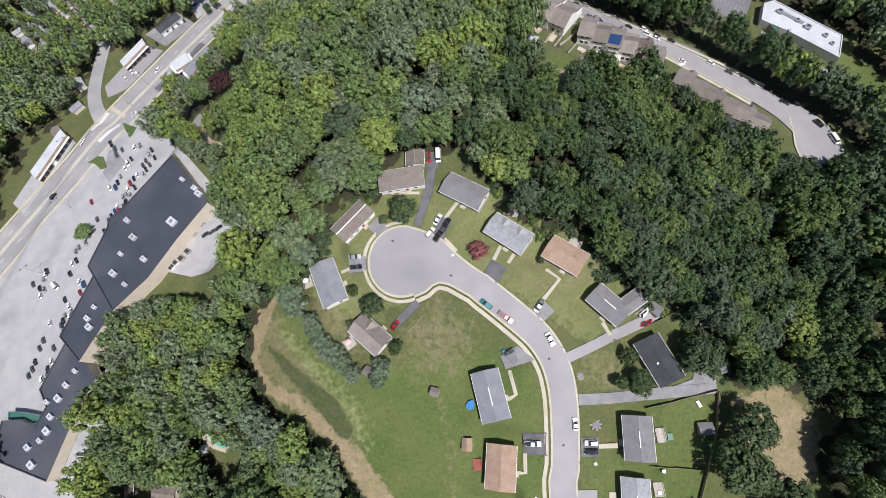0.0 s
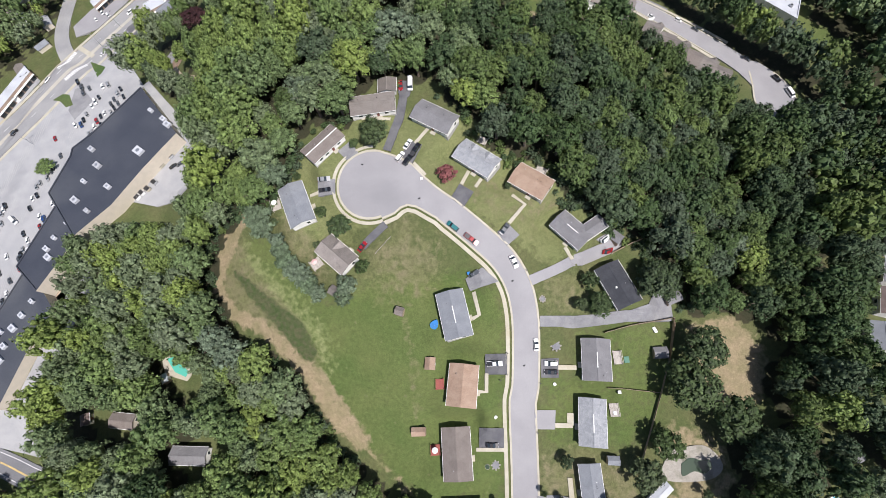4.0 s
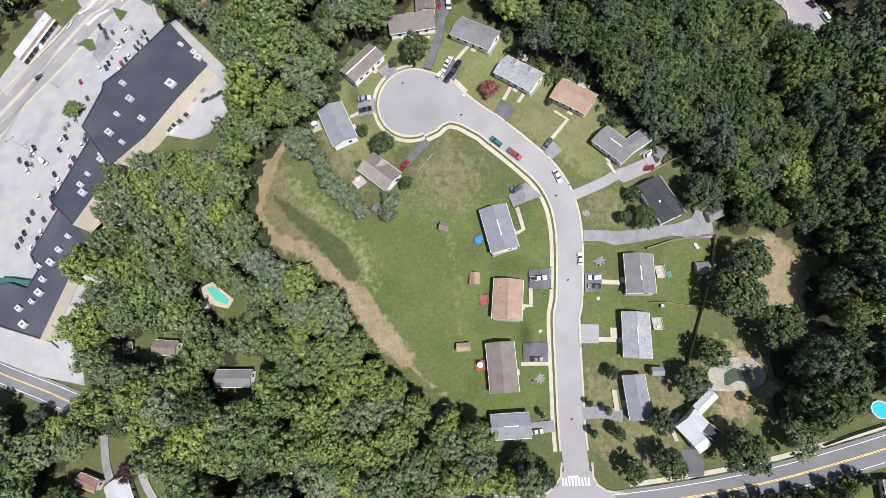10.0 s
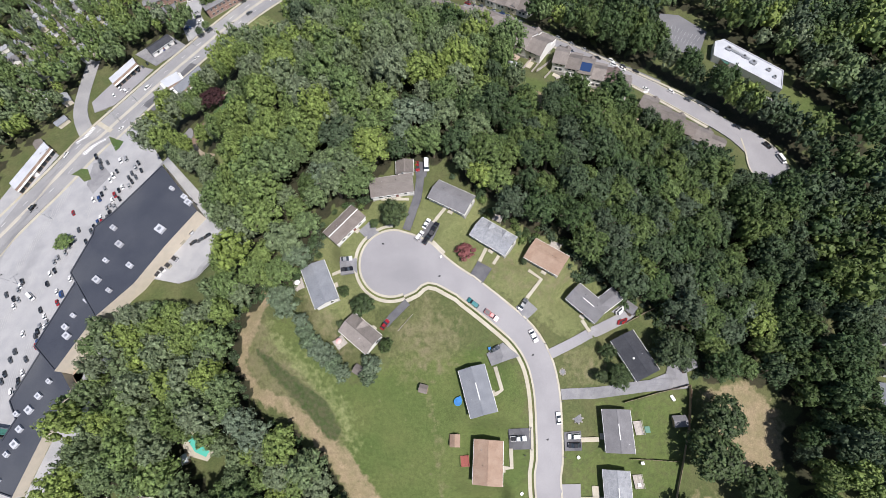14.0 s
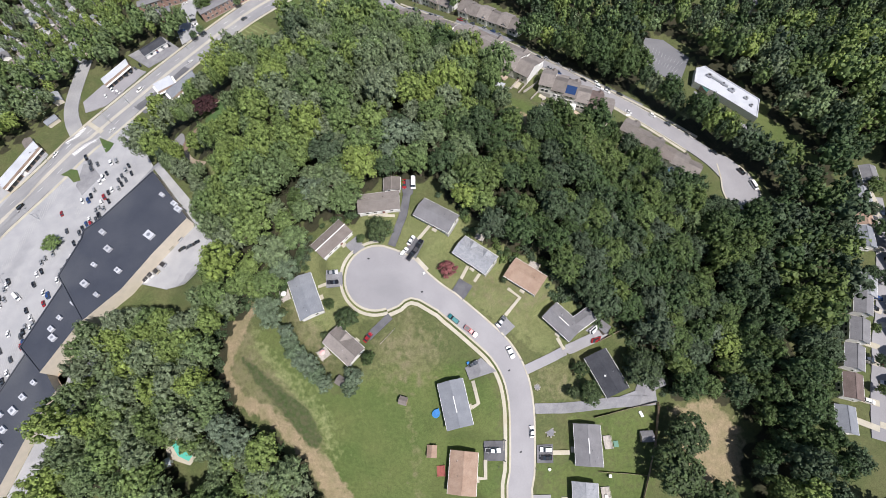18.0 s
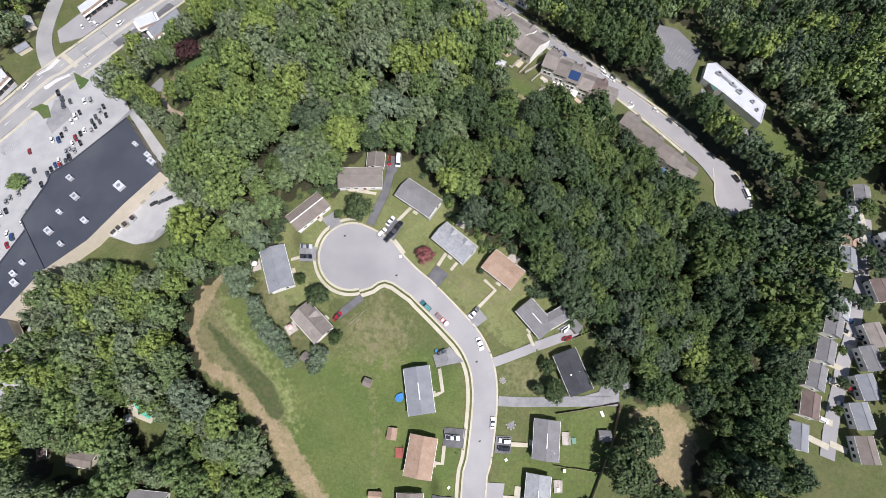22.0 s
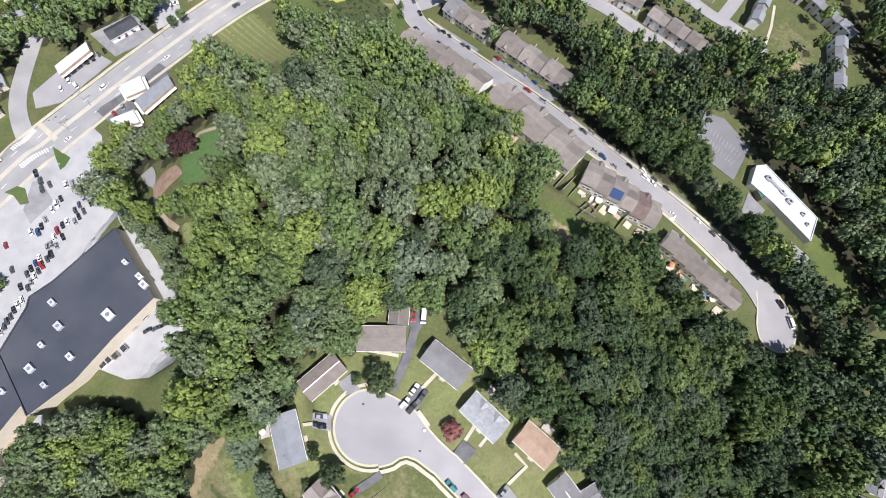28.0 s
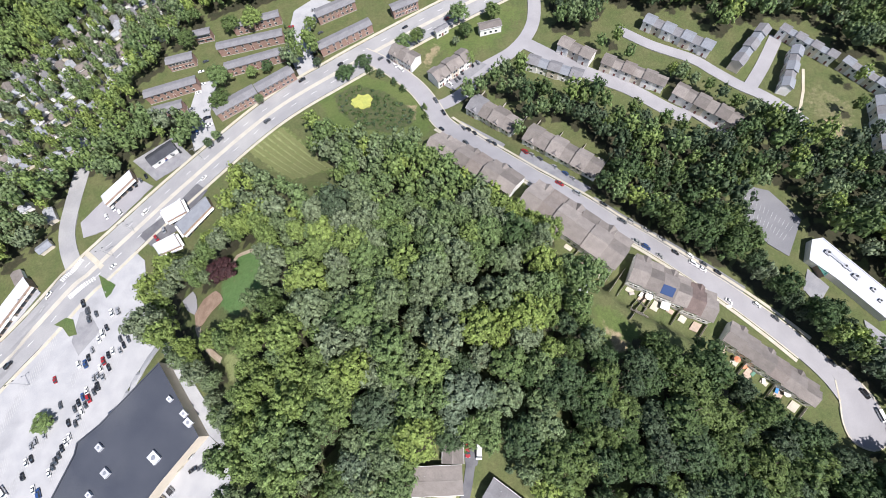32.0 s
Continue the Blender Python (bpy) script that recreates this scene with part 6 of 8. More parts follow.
for k, (x, y, r) in enumerate([(-169.3, -32.2, 7.9), (-162.3, -27.3, 6.7), (-164.5, -42.7, 8.5), (-152.2, -44.1, 5.6), (-150.4, -25.3, 5.4), (-157.3, -20.4, 4.6), (-168.2, -16.1, 3), (-108, -25.9, 7.1), (-95.9, -30.4, 7), (-84.2, -34.1, 6.4), (-63.6, -39.2, 6.9), (-52.8, -42.1, 6), (-134.3, -18.2, 5.8), (-124.6, -21.4, 6.1), (76.3, -37.5, 4), (-113.2, -31.7, 4.3)]):
    tree(x, y, r, M_LEAF if k % 3 else M_LEAF2, "broad", 4 + r * 1.7, "broad-leaved tree beside the road", "trees by the south road", k)
for k, (x, y) in enumerate([(51.1, -56.3), (55.9, -55.4), (60.1, -56.2), (64.6, -54.7), (68.7, -55.5), (73.7, -54.1), (77.8, -54.9), (82.9, -53.0), (87.4, -52.2), (91.4, -50.3), (53.2, -59.5), (58.7, -60.3), (64.4, -59.5), (70.0, -59.2), (75.6, -58.9), (81.5, -57.6), (86.1, -56.8), (79.3, -61.2), (85.9, -60.9)]):
    tree(x, y + 2.6, 2.7 + 0.35 * (k % 3), M_LEAF2, "conifer", 7.0 + 0.9 * (k % 4), "dark evergreen in a double row south of the road", "row of evergreens", k)
x, y, r = (-132.3, -34.6, 3.6)
tree(x, y, r, M_PLUM, "broad", 6.0, "small purple-leaved tree in a garden", "garden trees", 3)
for k, (x, y, r) in enumerate([(-127.7, 321.9, 5.5), (-139.6, 319.6, 4.6), (-139.5, 282.5, 5.6), (-137, 268.2, 4.9), (-124, 287, 2.8), (-116.2, 290.2, 2.8), (-117.8, 269.7, 2.1), (-89.6, 291.6, 2.1), (-95.3, 318.1, 3.2), (-162.7, 310.4, 4.9), (-136.9, 248.4, 2.1), (-140.2, 244.3, 2.1), (-43.6, 300.3, 3.9), (-37.1, 304.1, 3.6), (-14.3, 316.8, 5.1), (-11.0, 306.4, 3.5), (-9.7, 287.7, 2.9), (3.6, 318.7, 3.9), (-16.4, 301.0, 1.8), (-34.6, 307.4, 2.1)]):
    tree(x, y, r, M_LEAF2 if k % 2 else M_LEAF, "broad", 3 + r * 1.8, "rounded tree on a lawn near the highway", "trees near the highway", k)
x, y, r = (-185.8, 115.3, 3.9)
tree(x, y, r, M_LEAF, "broad", 5.0, "small tree on a parking lot island", "lot trees", 4)
M_MEDIAN = surface("pale concrete median", (0.46, 0.43, 0.37), (0.4, 0.375, 0.33), 4, 0.9, 0.2, 0.15)
M_PAVE = surface("pale patio stone", (0.36, 0.335, 0.3), (0.3, 0.28, 0.25), 1.5, 0.9, 0.2, 0.25, 0.01, c3=(0.2, 0.19, 0.15))
# ---------------------------------------------------------------- kerbs, pavements, drives
S_LINE = smooth_line(STREET)
cross_c = Vector((12.5, -50.8))
S_LINE = [p for p in S_LINE if (p - bulb_c).length > BULB_R + 12 and (p - cross_c).length > 13]
MOUTH_N = [(-24.3, 83.4), (-18.4, 80.8), (-13.4, 77.7), (-9.4, 73), (-5.2, 68.9)] + [offset_line(S_LINE, 4.0)[0][:]]
MOUTH_S = [(-23.9, 61), (-19.9, 62.2), (-17.8, 63.8), (-15.5, 64.5), (-12.7, 63.7), (-7.8, 60.5)] + [offset_line(S_LINE, -4.0)[0][:]]
patch("road_mouth", MOUTH_N + MOUTH_S[::-1] + [bulb_c[:]], M_ROAD, 0.155, "pale asphalt where the street meets the turning circle", "road", step=3)
for kl, l_ in ((offset_line(S_LINE, 4.15), "cream concrete kerb and gutter"), (offset_line(S_LINE, -4.15), "cream concrete kerb and gutter"), (smooth_line(MOUTH_N, 1.5), "cream curved kerb"), (smooth_line(MOUTH_S, 1.5), "cream curved kerb")):
    strip("kerb", kl, 0.6, M_CONC, 0.22, label=l_, category="kerb", kind="structure", across=3, soft=False)
strip("pavement", smooth_line([p[:] for p in offset_line(smooth_line(MOUTH_S, 1.5), -1.6)], 1.5) + offset_line(S_LINE, -5.75)[1:], 1.2, M_CONC, 0.18, label="cream concrete footpath beside the street", category="pavement", kind="structure", across=3, soft=False)
ang = lambda p: math.atan2(p[1] - bulb_c.y, p[0] - bulb_c.x)
arc = lambda r, a0, a1: [bulb_c + Vector((math.cos(a), math.sin(a))) * r for a in np.linspace(a0, a1, 50)]
a_n, a_s = ang(MOUTH_N[0]), ang(MOUTH_S[0]) + 2 * math.pi
strip("kerb", arc(BULB_R + 0.3, a_n, a_s), 0.7, M_CONC, 0.22, label="cream concrete kerb round the turning circle", category="kerb", kind="structure", across=3, soft=False)
strip("pavement", arc(BULB_R + 1.8, a_n + 0.15, a_s), 1.0, M_CONC, 0.18, label="cream footpath round the turning circle", category="pavement", kind="structure", across=3, soft=False)

for poly, m_, l_ in (
    ([(-38, 85.2), (-33.7, 88.6), (-30.8, 83.5), (-34.9, 81.5)], M_DRIVE2, "grey asphalt parking pad"),
    ([(-45.4, 75.7), (-39.1, 75.5), (-39.3, 70.7), (-45.6, 71.3)], M_DRIVE2, "grey asphalt parking pad"),
    ([(-14.2, 86.2), (-9.6, 84), (-13.4, 77.5), (-16.8, 79.6)], M_DRIVE, "dark asphalt driveway"),
    ([(1.6, 70), (5.9, 67), (2.1, 62.6), (-1.6, 65.7)], M_DRIVE, "dark asphalt driveway"),
    ([(12.2, 54.4), (15.9, 56.8), (19.2, 53.3), (14.8, 49.9)], M_DRIVE2, "grey asphalt driveway"),
    ([(43.5, 50.9), (49.3, 54.1), (54.7, 51.7), (49.9, 48.2)], M_ROAD, "pale asphalt parking court"),
    ([(44.4, 28.2), (51.9, 29), (58.2, 30.7), (62.3, 35.2), (68.1, 33.8), (68.1, 27.2), (67, 26.2), (44.6, 25.6)], M_DRIVE2, "grey asphalt parking court"),
    ([(22.6, 16), (28.2, 16), (27.7, 10.2), (22.1, 10.5)], M_DRIVE, "dark asphalt driveway"),
    ([(19.2, 1), (25.9, 0.6), (25.1, -5.1), (18.8, -4.7)], M_ROAD, "pale concrete driveway"),
    ([(0.9, 41.4), (6.5, 43.8), (11.4, 39.3), (2.1, 37.4)], M_DRIVE2, "grey asphalt driveway"),
    ([(5.1, 18.4), (12.1, 18), (11.5, 11.9), (4.6, 12.3)], M_DRIVE, "dark asphalt driveway"),
    ([(1.3, -3.4), (9.1, -3.9), (8.6, -9.7), (0.7, -9.2)], M_DRIVE, "dark asphalt driveway"),
    ([(39.3, -39), (43.8, -37.6), (48.8, -37.9), (50.9, -41.7), (50, -45.6), (45.6, -45.4), (45.7, -41)], M_DRIVE, "dark asphalt driveway"),
    ([(-17.4, 109.2), (-11.5, 108.2), (-13, 102.7), (-16.1, 100.7)], M_DRIVE, "dark asphalt parking court"),
):
    patch("driveway", poly, m_, 0.22, l_, "driveway", step=2.5)
for line, w, m_, l_ in (
    ([(-14.9, 103.3), (-16.5, 95.3), (-19.4, 87.5), (-21.3, 83.1)], 2.7, M_DRIVE, "long dark asphalt driveway"),
    ([(-22.9, 59.1), (-26.2, 56.6), (-31.2, 53.1)], 2.4, M_DRIVE, "grey asphalt driveway"),
    ([(21.3, 39.3), (29.6, 42.4), (39.5, 46.3), (50.8, 50.4)], 3.0, M_ROAD, "pale asphalt driveway"),
    ([(23.2, 27.1), (31.4, 26.9), (40.8, 27.1), (48.7, 27.5), (56.9, 27.6), (67.6, 27.9)], 3.2, M_DRIVE2, "grey patched asphalt driveway"),
    ([(17.5, -25.9), (23.3, -25.8), (29.5, -27.4)], 3.6, M_DRIVE2, "grey asphalt driveway"),
    ([(0.7, -29.3), (8.2, -28.9)], 3.4, M_DRIVE2, "grey asphalt driveway"),
    ([(-133.3, -29.3), (-128.8, -38.4), (-123.2, -45.5), (-118, -49.9)], 2.6, M_ROAD, "pale asphalt driveway"),
    ([(-146.4, -23.1), (-143.8, -32.4), (-141.1, -37.8)], 2.8, M_DRIVE2, "grey asphalt driveway"),
):
    strip("driveway", line, w, m_, 0.25, label=l_, category="driveway", kind="structure", across=3)
for line, w in (
    ([(-48.6, 72), (-45.1, 72.6)], 1.0), ([(-7, 89.9), (-11.8, 84.6)], 1.1), ([(4.9, 74.1), (2.2, 69.8)], 1.1), ([(8.7, 70.9), (6.6, 68.3)], 1.0), ([(16.2, 57), (21.8, 62.6), (18.1, 66.2)], 1.1), ([(27.8, 13.3), (33.8, 13)], 1.4),
    ([(25.3, -3.9), (30.9, -4.3)], 1.4), ([(30.7, -0.5), (30.3, -4.2)], 2.2), ([(28.2, -19.4), (28, -25.7)], 1.5), ([(3.2, 37), (4.4, 29.7), (2.2, 28.6)], 1.2), ([(5.1, 12.6), (4.6, 7.1), (1.9, 7.3)], 1.2), ([(-0.2, -9.8), (8.7, -10.3)], 1.1),
    ([(33.3, 49), (35.1, 45)], 1.2), ([(-29, 98.4), (-29.1, 95.3), (-19.5, 94.1)], 1.0), ([(-12.6, 78.1), (-9, 73.7)], 0.9), ([(46.6, -27.6), (43.3, -31.5), (44.3, -35.4)], 1.2),
):
    strip("garden_path", line, w, M_CONC, 0.3, 0.4, "cream concrete garden path", "path", "structure", across=3, soft=False)
patch("patio", [(60, -12.9), (70.8, -12.2), (75.1, -17.8), (70.7, -21.6), (59.9, -21.9), (56, -19.6)], M_PAVE, 0.14, "pale stone pool patio", "patio", step=2.5, soft=True)
patch("pond", [(62.7, -16.9), (65.7, -15.4), (69, -16.3), (71.3, -16.1), (71.5, -18.2), (69, -20), (66.1, -19.2), (62.3, -20.4)], M_POND, 0.3, "kidney-shaped pool of dark green water", "pool", kind="", step=2, soft=True, thick=0.3)
patch("patio", [(-114.3, 26.3), (-109.4, 27.7), (-100.2, 20.3), (-102.6, 17.2), (-112.2, 20.1)], M_CONC, 0.14, "pale concrete pool surround in the woods", "patio", step=2.5)
patch("swimming_pool", [(-111.8, 25.7), (-109.1, 26.2), (-101.9, 20.4), (-103.3, 18.7), (-107.9, 20.7)], M_WATER, 0.3, "turquoise swimming pool among the trees", "pool", kind="", step=2, thick=0.3)
patch("bare_ground", [(-120.4, 161.4), (-117, 163.6), (-114.9, 164.3), (-112, 162.6), (-109.8, 159.9), (-114.5, 155.4), (-118.0, 150.4), (-121, 150), (-123.5, 155.2)], M_DIRT, 0.1, "bare reddish soil in a woodland clearing", "soil", soft=True)
patch("gravel_pad", [(-133.5, 162.6), (-128.7, 166.1), (-124.5, 161.5), (-123.0, 157.7), (-123.5, 155.2), (-128.5, 157.5)], M_ROAD, 0.12, "pale gravel pad beside bare soil", "gravel", soft=True)
strip("footpath", [(-108.6, 169.2), (-110.3, 175.0), (-108.4, 178.8), (-100.2, 180.6)], 1.8, M_TAN, 0.1, label="sandy path along a woodland lawn", category="path", kind="structure", across=3)
strip("footpath", [(-120.5, 150.4), (-117.0, 145.5), (-112.8, 141.0), (-104.5, 136.0)], 2.4, M_TAN, 0.1, label="sandy path below a woodland clearing", category="path", kind="structure", across=3)
patch("pond", [(-59.9, 266.6), (-59.4, 268), (-60.4, 269.1), (-61, 270.4), (-62.3, 271.3), (-64.1, 270.5), (-65.3, 270.4), (-67.3, 271.7), (-67.9, 269.9), (-68.7, 268.9), (-71, 268.3), (-70, 266.6), (-70.7, 265), (-69.2, 264), (-68.5, 262.7), (-66.6, 262.9), (-65.5, 261.5), (-63.8, 261), (-62.4, 262.1), (-60.8, 262.5), (-59.8, 263.8), (-60.5, 265.5)], M_ALGAE, 0.2, "small pond covered with yellow algae", "pond", kind="", step=3, soft=True)
patch("old_parking_lot", [(111.8, 211), (120.5, 208), (130.2, 193.7), (120.4, 177), (109.4, 186.2), (104.9, 196.7)], M_ROAD2, 0.08, "cracked grey parking lot among the trees", "parking lot")
patch("parking_lot", [(126.3, 171.5), (132.6, 163.5), (126, 156), (121.9, 162.6)], M_DRIVE2, 0.09, "grey parking court by the white hall", "parking lot")
patch("parking_lot", [(141.7, 150), (148.5, 143), (146.1, 138.3), (140.8, 141.8)], M_DRIVE2, 0.09, "small grey parking pad by the white hall", "parking lot")
patch("dark_asphalt", [(-180.6, 142), (-185.4, 148), (-185.2, 160.9), (-181.8, 161.7), (-173.7, 152.3)], M_DRIVE2, 0.14, "newer dark asphalt in the parking lot", "parking lot")
patch("island", [(-195.6, 155.5), (-191, 158.6), (-187.4, 157.7), (-183.8, 151.1), (-187.2, 150.2), (-191.3, 154.2)], M_LUSH, 0.22, "grass island in the parking lot", "island")
patch("island", [(-182.2, 178.4), (-176.9, 175.7), (-172.3, 173.1), (-173.1, 168.9), (-174.8, 167), (-178.2, 172.2)], M_LUSH, 0.22, "grass island in the parking lot", "island")
patch("shop_yard", [(-199, 205.1), (-191.1, 216.2), (-177.1, 229.1), (-166.6, 223.4), (-184, 201.1), (-195.2, 197.1)], M_ROAD, 0.13, "grey paved forecourt of roadside shops", "yard")
patch("shop_yard", [(-180.9, 238.4), (-163.1, 251.2), (-148.9, 238.5), (-165.8, 226.3)], M_DRIVE2, 0.13, "grey forecourt of a gabled shop", "yard")
patch("shop_yard", [(-236.2, 139.1), (-229.6, 154.7), (-216.4, 176.9), (-208.2, 170.8), (-217.2, 154.6), (-227.5, 131.5)], M_LOT, 0.13, "pale forecourt of a long low shop", "yard")
patch("shop_yard", [(-167.5, 197.3), (-153.9, 209.1), (-143.9, 223.3), (-137.5, 219.1), (-146.2, 199.6), (-159.2, 190.9)], M_DRIVE, 0.13, "dark asphalt forecourt", "yard")
patch("parking_lot", [(-157.4, 261.1), (-155.7, 284.7), (-145.3, 287.7), (-145.4, 265.6), (-138.8, 251.1), (-149, 242.3)], M_LOT, 0.09, "pale parking lot between brick buildings", "parking lot")
patch("parking_lot", [(-110.1, 306.6), (-108.2, 333.4), (-96, 343.3), (-87.1, 338.8), (-98.3, 315.8), (-91.3, 291.5), (-100, 286.4)], M_LOT, 0.09, "pale parking lot between brick buildings", "parking lot")
for a_ in ([(-15.0, 249.7), (5.2, 232.9), (2.3, 227.9), (-16.7, 242.7)], [(12.4, 229.8), (40.5, 207.7), (36.1, 204.4), (9.6, 221.3)], [(-55.4, 296.4), (-40.1, 285.9), (-42.9, 282.2), (-56.7, 291.4)], [(-24.0, 275.2), (-5.2, 290.2), (-0.6, 286.8), (-18.3, 270.8)]):
    patch("parking_bay", a_, M_DRIVE2, 0.15, "grey asphalt parking bays before town houses", "parking bay")

strip("footpath", [(153.8, 273.8), (150.1, 260.7), (144.8, 248.0)], 1.3, M_CONC, 0.16, label="pale footpath over a lawn", category="path", kind="structure", across=3, soft=False)
patch("parking_bay", [(91.6, 253.6), (95.6, 257.0), (113.2, 240.0), (110.5, 234.5)], M_ROAD, 0.14, "pale parking bays before town houses", "parking bay")

SHOULDER = offset_line(smooth_line(NORTH[10:16], 2.0), 6.2)
strip("paved_shoulder", SHOULDER, 3.2, M_ROAD2, 0.2, label="grey gravelled shoulder for parking along the street", category="shoulder", kind="structure", across=3)

# road markings
south_line = smooth_line(SOUTH)
for d_, w_, m_, gap_, l_ in ((0.15, 0.17, M_YELLOW, 8.5, "yellow centre line"), (-0.15, 0.17, M_YELLOW, 8.5, "yellow centre line"), (3.2, 0.16, M_PAINT, 0.0, "white edge line"), (-3.2, 0.16, M_PAINT, 9.5, "white edge line")):
    ol_ = offset_line(south_line, d_)
    k_ = min(range(len(ol_)), key=lambda i: (ol_[i] - cross_c).length)
    for run in (ol_[:k_ + 1], ol_[k_:]):
        run = [p for p in run if (p - cross_c).length > gap_]
        strip("centre_line" if m_ == M_YELLOW else "edge_line", run, w_, m_, 0.2, 0.02, l_, "road marking", "structure", across=2, soft=False)
patch("road_mouth", [(9.1, -41.9), (17.6, -42.4), (18.5, -45.9), (22.8, -48.6), (24.5, -51.5), (0.1, -50.7), (3, -48.3), (7.2, -45.8)], M_ROAD, 0.15, "pale asphalt where the street meets the road", "road", step=2.5)
for l_ in ([(18.2, -40), (17.9, -44), (18.8, -46.2), (21.2, -47.9), (26.6, -49)], [(9.1, -39.5), (8.2, -43.5), (6.5, -45.8), (3.9, -47.6), (-0.5, -48.8)]):
    strip("kerb", l_, 0.6, M_CONC, 0.22, label="cream curved kerb at the junction", category="kerb", kind="structure", across=3)
strip("pavement", offset_line(smooth_line(SOUTH[:6]), -5.4), 1.3, M_CONC, 0.16, label="pale footpath beside the road", category="pavement", kind="structure", across=3, soft=False)
strip("median", HIGHWAY, 2.2, M_MEDIAN, 0.2, label="sandy painted median", category="median", kind="structure", across=3)
for d_ in (10.2, -10.2):
    strip("pavement", offset_line(smooth_line(HIGHWAY), d_), 1.5, M_CONC, 0.2, label="pale footpath beside the highway", category="pavement", kind="structure", across=3, soft=False)
dv, df = [], []
for d_ in (4.2, -4.2):
    hl = offset_line(smooth_line(HIGHWAY, 3.0), d_)
    for k in range(2, len(hl) - 2, 4):
        u_ = (hl[k + 1] - hl[k]).normalized()
        q_ = Vector((-u_.y, u_.x)) * 0.08
        o_ = len(dv)
        dv += [(p.x, p.y, height(p.x, p.y) + 0.2) for p in (hl[k] - q_, hl[k + 1] - q_, hl[k + 1] + q_, hl[k] + q_)]
        df.append((o_, o_ + 1, o_ + 2, o_ + 3))
tagged(link("lane_dashes", dv, df, M_PAINT, None, "white lane dashes along the highway"), "", "road marking", "", "structure")


def zebra(a, b, n, length, name="crossing_bar"):
    a, b = Vector(a), Vector(b)
    u = (b - a).normalized()
    v = Vector((-u.y, u.x))
    for k in range(n):
        c = a.lerp(b, (k + 0.5) / n)
        strip(name, [c - v * length / 2, c + v * length / 2], (b - a).length / n * 0.55, M_PAINT, 0.26, 0.03, "white painted crossing bar", "road marking", "structure", across=2, soft=False)


zc = [(8.2, -44.9), (16.9, -45.2)]
zebra(zc[0], zc[1], 9, 2.3)
sb = [(10.3, -43.6), (13.5, -43.6)]
strip("stop_line", sb, 0.5, M_PAINT, 0.22, 0.02, "white stop line", "road marking", "structure", across=2, soft=False)
for q_ in ([(-198.4, 175.4), (-192.4, 186.5)], [(-192.4, 167.5), (-183.4, 176.9)]):
    zebra(q_[0], q_[1], 13, 2.4)
qz = [(-191.2, 189.3), (-181.4, 181.8)]
strip("crossing_band", qz, 2.4, M_CONC, 0.22, 0.05, "pale paved pedestrian crossing", "road marking", "structure", across=2, soft=False)
for side, line in ((1, NORTH[:-2]),):
    for d_ in (4.5, -4.5):
        strip("kerb", offset_line(smooth_line(line), d_), 0.6, M_CONC, 0.2, label="pale concrete kerb", category="kerb", kind="structure", across=3, soft=False)

strip("pavement", offset_line(smooth_line(NORTH[5:-2]), -5.9), 1.5, M_CONC, 0.26, label="pale footpath before the town houses", category="pavement", kind="structure", across=3, soft=False)
strip("kerb", smooth_line(N_BULB[1:11], 1.5), 0.6, M_CONC, 0.3, label="pale curved kerb round the street end", category="kerb", kind="structure", across=3, soft=False)
strip("pavement", offset_line(smooth_line(NORTH[5:-2]), 6.0), 1.3, M_CONC, 0.26, label="pale footpath along the street", category="pavement", kind="structure", across=3, soft=False)

# ---------------------------------------------------------------- cars
CAR_PAINT = {
    "white": plain("white car paint", (0.8, 0.8, 0.8), 0.25, 0.0, 0.5, 0.6), "black": plain("black car paint", (0.015, 0.015, 0.018), 0.25, 0.2, 0.5, 0.6),
    "grey": plain("grey car paint", (0.12, 0.125, 0.135), 0.3, 0.5, 0.5, 0.6), "silver": plain("silver car paint", (0.5, 0.5, 0.5), 0.3, 0.6, 0.5, 0.6),
    "red": plain("red car paint", (0.3, 0.02, 0.025), 0.25, 0.1, 0.5, 0.6), "blue": plain("blue car paint", (0.03, 0.07, 0.2), 0.25, 0.2, 0.5, 0.6), "teal": plain("teal car paint", (0.03, 0.16, 0.17), 0.25, 0.2, 0.5, 0.6),
}
M_TYRE = plain("tyre rubber", (0.02, 0.02, 0.02), 0.9)
M_LAMPG = plain("headlamp glass", (0.7, 0.72, 0.75), 0.1, 0.3)
M_TAIL = plain("tail lamp", (0.35, 0.01, 0.01), 0.2)


def hull(profile, half, taper=0.0, bevel=0.0):
    """A side profile (x, z) drawn out to a width, narrowed towards its top."""
    bm = bmesh.new()
    zs = [p[1] for p in profile]
    lo, hi = min(zs), max(zs)
    rows = []
    for s in (-1, 1):
        rows.append([bm.verts.new((x, s * (half - taper * (z - lo) / (hi - lo + 1e-6)), z)) for x, z in profile])
    n = len(profile)
    bm.faces.new(rows[0])
    bm.faces.new(rows[1][::-1])
    for i in range(n):
        bm.faces.new((rows[0][i], rows[1][i], rows[1][(i + 1) % n], rows[0][(i + 1) % n]))
    bmesh.ops.recalc_face_normals(bm, faces=list(bm.faces))
    if bevel:
        bmesh.ops.bevel(bm, geom=list(bm.edges), offset=bevel, segments=2, affect="EDGES")
    return bm


